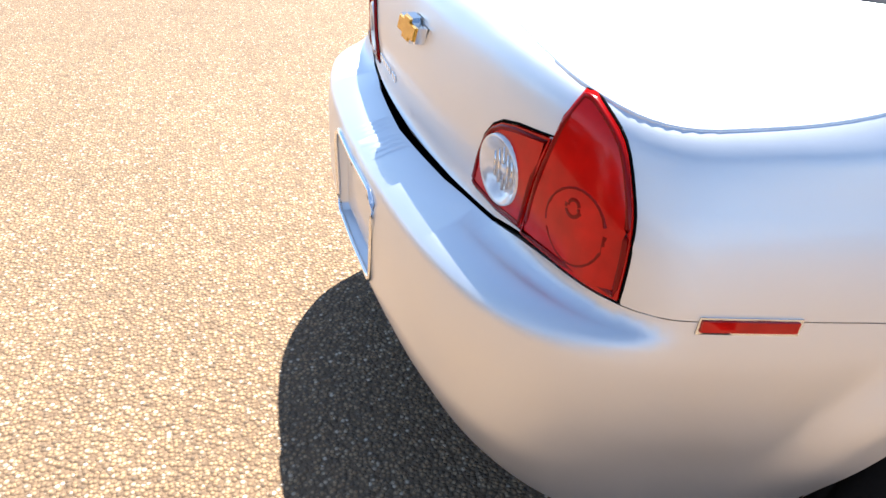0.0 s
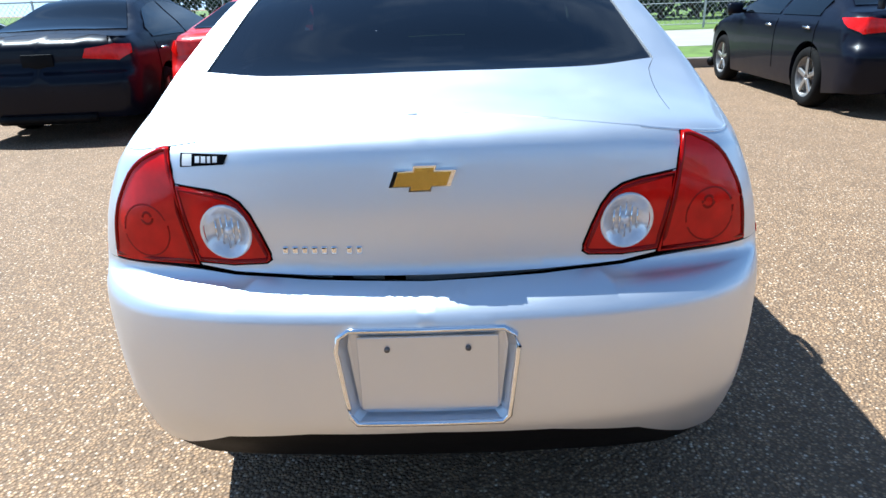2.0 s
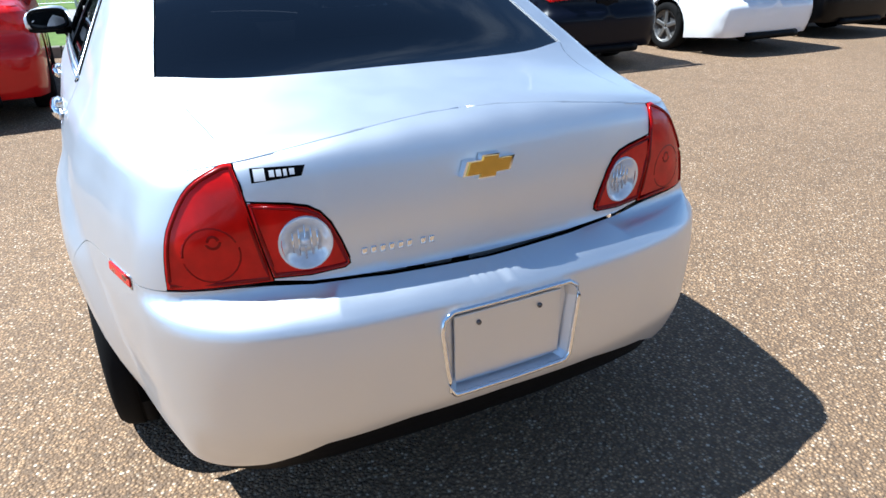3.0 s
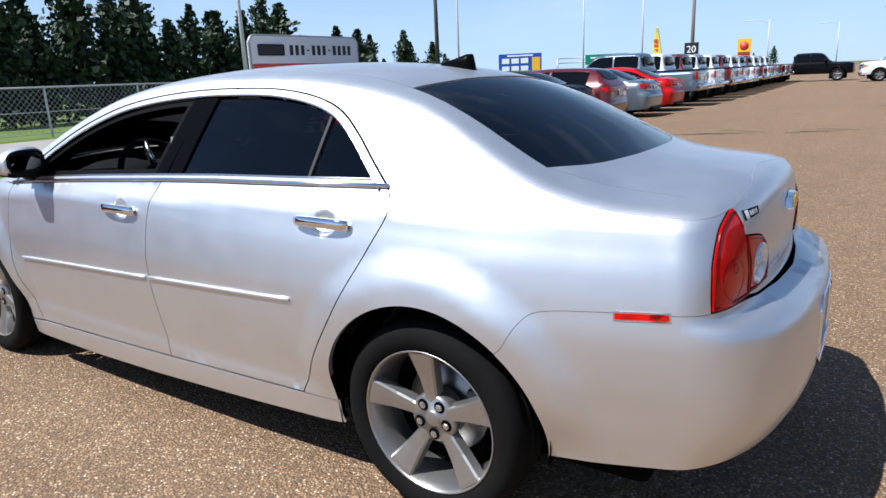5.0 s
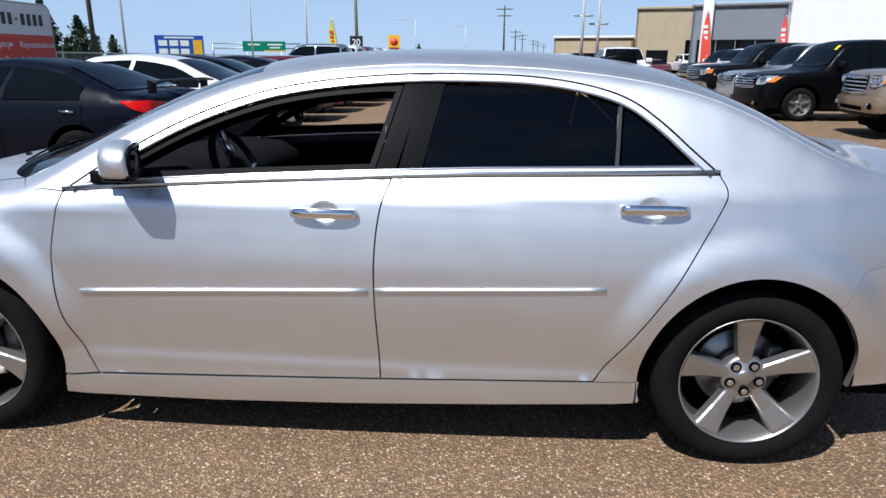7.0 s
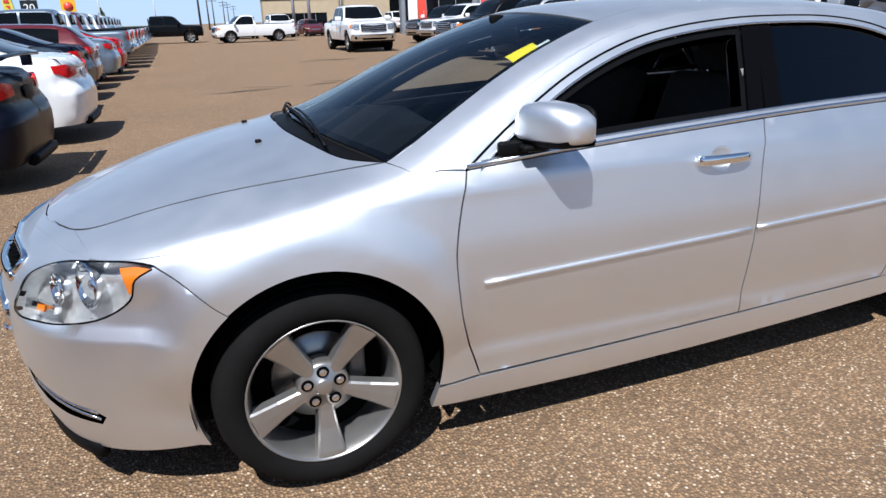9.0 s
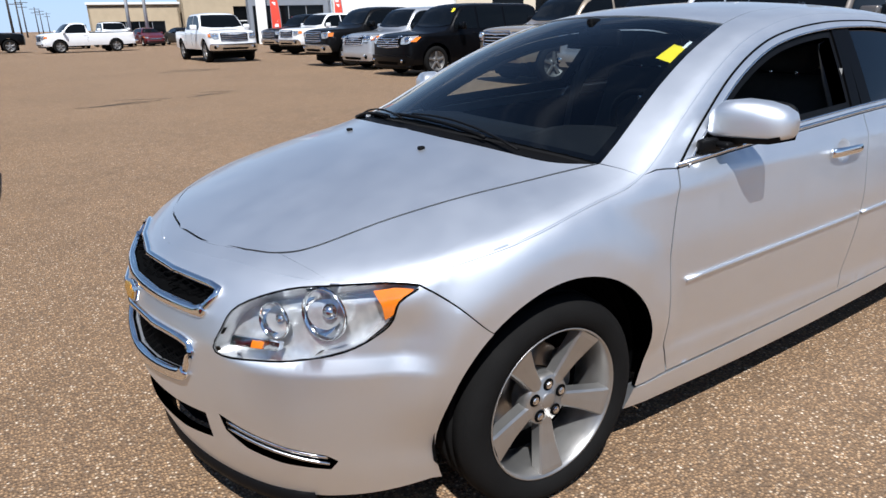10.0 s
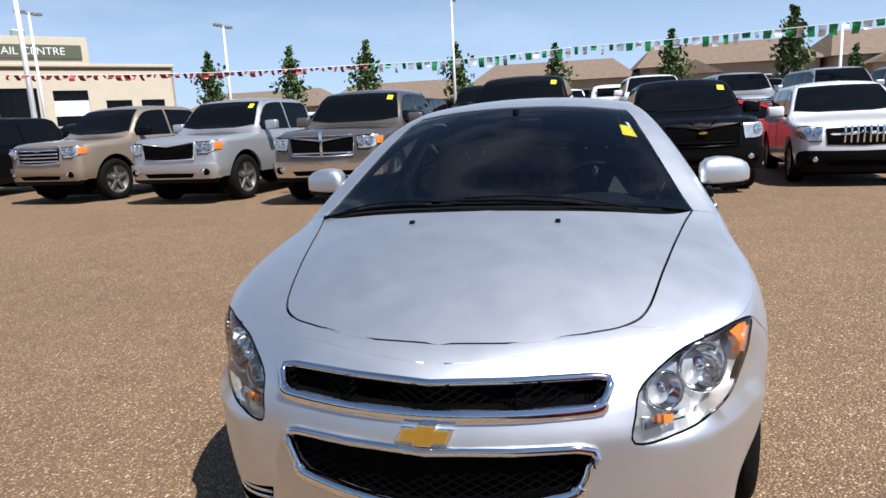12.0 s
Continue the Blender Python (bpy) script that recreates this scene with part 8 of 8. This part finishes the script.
# ---- buildings ----
STUCCO = mat("tan_stucco", (0.46, 0.37, 0.25), 0.9, var=0.08, scale=1.2, bump=0.2, bscale=60)
STUCCO_LIGHT = mat("pale_stucco", (0.60, 0.53, 0.41), 0.9, var=0.06, scale=1.2, bump=0.2, bscale=60)
CLAD_WHITE = mat("white_cladding", (0.78, 0.78, 0.75), 0.6, var=0.04, scale=1.0)
CLAD_GREY = mat("grey_cladding", (0.27, 0.29, 0.32), 0.45, 0.4, var=0.06, scale=1.0)
# dark glass; also paints the shade inside the open garage doors
GLASS_AND_SHADE = mat("shop_glass_and_shade", (0.003, 0.0035, 0.004), 0.08, var=0.2, scale=0.6, spec=0.2)
ROOF = mat("brown_shingles", (0.20, 0.145, 0.105), 0.9, var=0.2, scale=3.0, bump=0.5, bscale=30)
HOUSE_WALL = mat("beige_siding", (0.44, 0.36, 0.27), 0.85, var=0.06, scale=1.5)


def building(name, label, a, b, depth, h, wall, holes, cap=None):
    """A flat-roofed block whose front runs from a to b in plan (reader's left to right); holes: (along, bottom, width, height, kind)."""
    A, B = Vector((*a, 0)), Vector((*b, 0))
    L = (B - A).length
    yaw = math.atan2(B.y - A.y, B.x - A.x)
    t = thing(name, label, "building", m=Matrix.Translation(A) @ Matrix.Rotation(yaw, 4, 'Z'))
    loops = [[(x, z), (x + w, z), (x + w, z + hh), (x, z + hh)] for x, z, w, hh, *_ in holes]
    ov, tri = fill([(0, 0), (L, 0), (L, h), (0, h)], loops, 4.0)
    bm = bmesh.new()
    vs = [bm.verts.new((x, 0, z)) for x, z in ov]
    for f in tri:
        bm.faces.new([vs[i] for i in f])
    for lp in loops:
        f0 = [bm.verts.new((x, 0, z)) for x, z in lp]
        f1 = [bm.verts.new((x, 0.25, z)) for x, z in lp]
        for i in range(4):
            bm.faces.new((f0[i], f0[(i + 1) % 4], f1[(i + 1) % 4], f1[i]))
    bmesh.ops.recalc_face_normals(bm, faces=bm.faces)
    part("front_wall", bm, wall, t, smooth=False)
    bm = bmesh.new()
    box(bm, (0.1, depth / 2, h / 2), (0.2, depth, h))
    part("side_wall", bm, wall, t, smooth=False)
    bm = bmesh.new()
    box(bm, (L - 0.1, depth / 2, h / 2), (0.2, depth, h))
    part("side_wall", bm, wall, t, smooth=False)
    bm = bmesh.new()
    box(bm, (L / 2, depth / 2, h - 0.2), (L - 0.4, depth, 0.2))
    part("roof", bm, CONCRETE, t, smooth=False)
    bm = bmesh.new()
    box(bm, (L / 2, -0.03, h + 0.06), (L + 0.2, 0.35, 0.22), bevel=0.03)
    part("parapet", bm, cap or wall, t, smooth=False)
    for x, z, w, hh, kind in holes:
        bm = bmesh.new()
        box(bm, (x + w / 2, 0.24, z + hh / 2), (w, 0.06, hh))
        o = part("window" if kind == "glass" else "garage_door", bm, GLASS_AND_SHADE, t, "dark glass" if kind == "glass" else "near-black panel for the shade inside an open garage door", smooth=False)
        if kind == "glass":
            n = max(1, int(w / 1.2))
            for k in range(n + 1):
                bm = bmesh.new()
                box(bm, (x + w * k / n, 0.16, z + hh / 2), (0.06, 0.08, hh))
                part("window_frame", bm, GALV, o, smooth=False)
        elif kind == "panelled":
            bm = bmesh.new()
            box(bm, (x + w / 2, 0.16, z + hh * 0.72), (w, 0.08, hh * 0.24))
            part("pale_panel", bm, SIGN_WHITE, o, smooth=False)
    return t


gar = building("garage_building", "tan stucco detailing garage with dark doors", (-31.3, -46.9), (-46.3, -34.1), 14, 6.6, STUCCO_LIGHT,
               [(3.6, 0, 2.6, 4.2, "door"), (7.2, 0, 2.6, 5.0, "door"), (10.8, 0, 2.4, 4.8, "panelled"), (14.4, 0.0, 1.9, 4.0, "door"), (17.0, 0, 1.8, 4.0, "door")])
bm = bmesh.new()
box(bm, (6.8, 3.0, 7.7), (14.0, 4.0, 2.3), bevel=0.03)
part("sign_block", bm, STUCCO_LIGHT, gar, "raised tan block", smooth=False)
bm = bmesh.new()
box(bm, (6.7, 0.92, 7.75), (13.2, 0.10, 1.0), bevel=0.02)
part("sign_field", bm, mat("sign_field_green", (0.10, 0.11, 0.07), 0.6), gar, "dark sign field", smooth=False)
text("& DETAIL CENTRE", 0.78, SIGN_WHITE, gar, Matrix.Translation((9.0, 0.85, 7.75)) @ Matrix.Rotation(radians(90), 4, 'X'))
for x in (3.0, 9.5):
    bm = bmesh.new()
    box(bm, (x, 4.0, 9.2), (0.9, 0.9, 0.9), bevel=0.04)
    part("roof_vent", bm, GALV, gar, smooth=False)
building("white_showroom", "white showroom wall with small dark windows", (-23.0, -52.5), (-31.4, -46.1), 12, 6.4, CLAD_WHITE, [(1.0 + 1.9 * k, 0.9, 1.0, 1.3, "glass") for k in range(5)])
deal = building("dealership", "grey metal-clad dealership with a glazed showroom", (-16.5, -55.0), (-22.9, -52.4), 14, 5.6, CLAD_GREY, [(0.5, 0.0, 5.8, 3.0, "glass")])
bm = bmesh.new()
box(bm, (1.2, -0.3, 3.0), (0.8, 0.5, 6.2), bevel=0.03)
part("entrance_pier", bm, CLAD_WHITE, deal, smooth=False)
building("tan_block", "tall tan stucco block with a shop door", (-15.2, -70.8), (-21.6, -69.4), 16, 6.5, STUCCO, [(1.2, 0.0, 2.2, 2.4, "glass"), (5.0, 0.0, 1.4, 3.4, "door")])
building("low_shop", "low tan shop with a pale fascia", (-7.0, -73.0), (-15.1, -71.2), 12, 3.7, STUCCO, [(0.8, 0.5, 6.0, 1.6, "glass")], CLAD_WHITE)


def house(at, yaw, w, d, hw, hr, label):
    h = thing("house", label, "house", "row of bungalows behind the lot", Matrix.Translation((at[0], at[1], 0)) @ Matrix.Rotation(radians(yaw), 4, 'Z'))
    bm = bmesh.new()
    box(bm, (0, 0, hw / 2), (d, w, hw))
    part("wall", bm, HOUSE_WALL, h, smooth=False)
    bm = bmesh.new()
    e = 0.5
    A = [bm.verts.new(p) for p in ((d / 2 + e, -w / 2 - e, hw - 0.1), (d / 2 + e, w / 2 + e, hw - 0.1), (-d / 2 - e, w / 2 + e, hw - 0.1), (-d / 2 - e, -w / 2 - e, hw - 0.1))]
    B = [bm.verts.new(p) for p in ((0, -w / 2 + 1.5, hr), (0, w / 2 - 1.5, hr))]
    for f in ((A[0], A[1], B[1], B[0]), (A[1], A[2], B[1]), (A[2], A[3], B[0], B[1]), (A[3], A[0], B[0]), (A[3], A[2], A[1], A[0])):
        bm.faces.new(f)
    part("roof", bm, ROOF, h, smooth=False)
    # gabled porch to the front
    bm = bmesh.new()
    box(bm, (d / 2 + 0.8, -w * 0.22, hw * 0.42), (1.6, 3.6, hw * 0.84))
    part("porch_wall", bm, HOUSE_WALL, h, smooth=False)
    bm = bmesh.new()
    x0, x1, yc = d / 2 - 2.5, d / 2 + 2.0, -w * 0.22
    q = [bm.verts.new(p) for p in ((x1, yc - 2.3, hw * 0.82), (x1, yc + 2.3, hw * 0.82), (x1, yc, hw * 0.82 + 1.1), (x0, yc - 2.3, hw * 0.82), (x0, yc + 2.3, hw * 0.82), (x0, yc, hw * 0.82 + 1.1))]
    for f in ((q[0], q[1], q[2]), (q[0], q[2], q[5], q[3]), (q[1], q[4], q[5], q[2]), (q[0], q[3], q[4], q[1])):
        bm.faces.new(f)
    part("porch_roof", bm, ROOF, h, smooth=False)
    for k in range(3):
        y = w * (0.02 + 0.16 * k)
        bm = bmesh.new()
        box(bm, (d / 2 + 0.02, y, hw * 0.62), (0.10, 1.5, 1.2))
        o = part("window", bm, GLASS_AND_SHADE, h, smooth=False)
        bm = bmesh.new()
        box(bm, (d / 2 + 0.05, y, hw * 0.62 - 0.65), (0.16, 1.7, 0.1))
        box(bm, (d / 2 + 0.05, y, hw * 0.62 + 0.65), (0.16, 1.7, 0.1))
        part("window_frame", bm, SIGN_WHITE, o, smooth=False)
    return h


for k, y in enumerate((-33.0, -18.5, -4.0, 10.5, 25.0, 39.5)):
    house((-62.0 + 0.4 * abs(k - 2), y), 2 + 1.5 * (k - 2), 14.0, 9.0, (3.2, 3.2, 4.2, 4.8, 4.8, 4.8)[k], (5.0, 5.1, 6.1, 6.8, 7.0, 6.8)[k], "beige bungalow with a brown shingled roof")
fw = thing("boundary_fence", "tan board fence behind the far rows", "fence", kind="structure")
bm = bmesh.new()
box(bm, (0, 0, 1.0), (0.12, 2.9, 2.0), bevel=0.01)
me = bpy.data.meshes.new("fence_panel")
bm.to_mesh(me)
bm.free()
me.materials.append(mat("tan_boards", (0.38, 0.26, 0.16), 0.85, var=0.15, scale=2, island=0.1))
for k in range(32):
    link("fence_panel", me, None, fw, loc=Matrix.Translation((-50.0, -40 + 3.0 * k, 0)))


# ---- pennant strings ----
def pennants(name, label, p0, p1, sag, n, mats, size=0.30):
    t = thing(name, label, "pennants")
    A, B = Vector(p0), Vector(p1)
    pts = []
    for k in range(41):
        u = k / 40
        p = A.lerp(B, u)
        p.z -= sag * 4 * u * (1 - u)
        pts.append(p)
    link("cord", tube_mesh("cord", pts, 0.012, seg=4), SIGN_WHITE, t)
    d = (B - A).normalized()
    rng2 = random.Random(3)
    for k in range(n):
        u = (k + 0.5) / n
        p = A.lerp(B, u)
        p.z -= sag * 4 * u * (1 - u)
        w, h = (B - A).length / n * rng2.uniform(0.16, 0.44), size * rng2.uniform(0.55, 1.2)
        bm = bmesh.new()
        rows = []
        for j in range(4):
            v = j / 3
            sw = 0.10 * math.sin(3 * v + 2.3 * k) * v
            rows.append([bm.verts.new(p + d * (w * (i - 1) * (1 - 0.15 * v)) + Vector((sw + 0.03 * math.sin(k + i), 0, -h * v))) for i in range(3)])
        for a, b in zip(rows, rows[1:]):
            for i in range(2):
                bm.faces.new((a[i], a[i + 1], b[i + 1], b[i]))
        part("pennant", bm, mats[k % len(mats)], t)


P_GREEN = mat("green_foil", (0.02, 0.20, 0.06), 0.35, 0.3, var=0.2, scale=8)
P_SILVER = mat("silver_foil", (0.70, 0.72, 0.74), 0.3, 0.6, var=0.2, scale=8)
P_MAROON = mat("dark_red_foil", (0.14, 0.012, 0.014), 0.5, 0.1, var=0.2, scale=8)
P_RED = mat("red_foil", (0.28, 0.02, 0.02), 0.4, 0.2, var=0.2, scale=8)
pennants("pennant_string", "green and silver foil pennants on a cord", (-21.3, -0.6, 3.62), (-19.2, 11.5, 3.75), 0.08, 40, [P_GREEN, P_SILVER])
pennants("pennant_string", "green and silver foil pennants on a cord", (-19.9, -7.8, 3.40), (-21.3, -0.6, 3.62), 0.10, 26, [P_GREEN, P_SILVER])
pennants("pennant_string", "small red and dark red pennants on a cord", (-13.7, -17.5, 3.30), (-19.9, -7.8, 3.40), 0.12, 52, [P_RED, P_MAROON], 0.17)

# ---- more parked vehicles further back ----
FB = "second row behind the trucks"
rng = random.Random(9)
models = [bpy.data.objects[n] for n in ("car", "car.005", "car.006", "car.007")]
sus = [o for o in bpy.data.objects if o.parent is None and o.name.startswith("suv")]
pks = [o for o in bpy.data.objects if o.parent is None and o.name.startswith("pickup_truck")]
pool = models[:1] + sus * 2 + pks[-6:]
for x, y0, y1, yaw in ((-21.4, -27, 22, 2), (-28.0, -34, 26, 182)):
    y = y0
    while y < y1:
        o = rng.choice(pool)
        y += 2.9
        px = x + rng.uniform(-0.4, 0.4)
        copy_thing(o, Matrix.Translation((px, y, float(rise_z(px, y)))) @ Matrix.Rotation(radians(yaw + rng.uniform(-3, 3)), 4, 'Z'))["group"] = FB
for k in range(7):
    o = rng.choice(models + pks[-4:])
    copy_thing(o, Matrix.Translation((-4.0 - 2.9 * k, -60.5 - 0.4 * k, 0)) @ Matrix.Rotation(radians(95 + rng.uniform(-4, 4)), 4, 'Z'))["group"] = "cars before the shops"
vehicle("pickup", "black", "black lifted pickup parked across the row's end", "pickup truck", (2.6, -53.5), 180, "trucks in the lane", front=False)

# ---- dark tar streaks on the lot ----
TAR = mat("old_tar", (0.045, 0.038, 0.032), 0.8, var=0.25, scale=12)
rng = random.Random(21)
for x, y, n, ln in ((0.3, -12.7, 4, 1.1), (-1.4, -13.3, 3, 0.8), (6.9, 3.4, 2, 0.6), (-3.2, -22.0, 3, 1.6)):
    st = thing("tar_streak", "thin dark tar streaks on the worn asphalt", "tar streak", "tar streaks on the lot", Matrix.Translation((x, y, 0)))
    for k in range(n):
        a = rng.uniform(-0.5, 0.5)
        pts = [(0.25 * k - 0.3 + ln * t * math.cos(a) - ln / 2, 0.22 * k + ln * t * math.sin(a) + 0.05 * math.sin(7 * t + k), 0.003) for t in np.linspace(0, 1, 9)]
        link("streak", tube_mesh("streak", pts, 0.014, seg=6, flat=0.25), TAR, st)
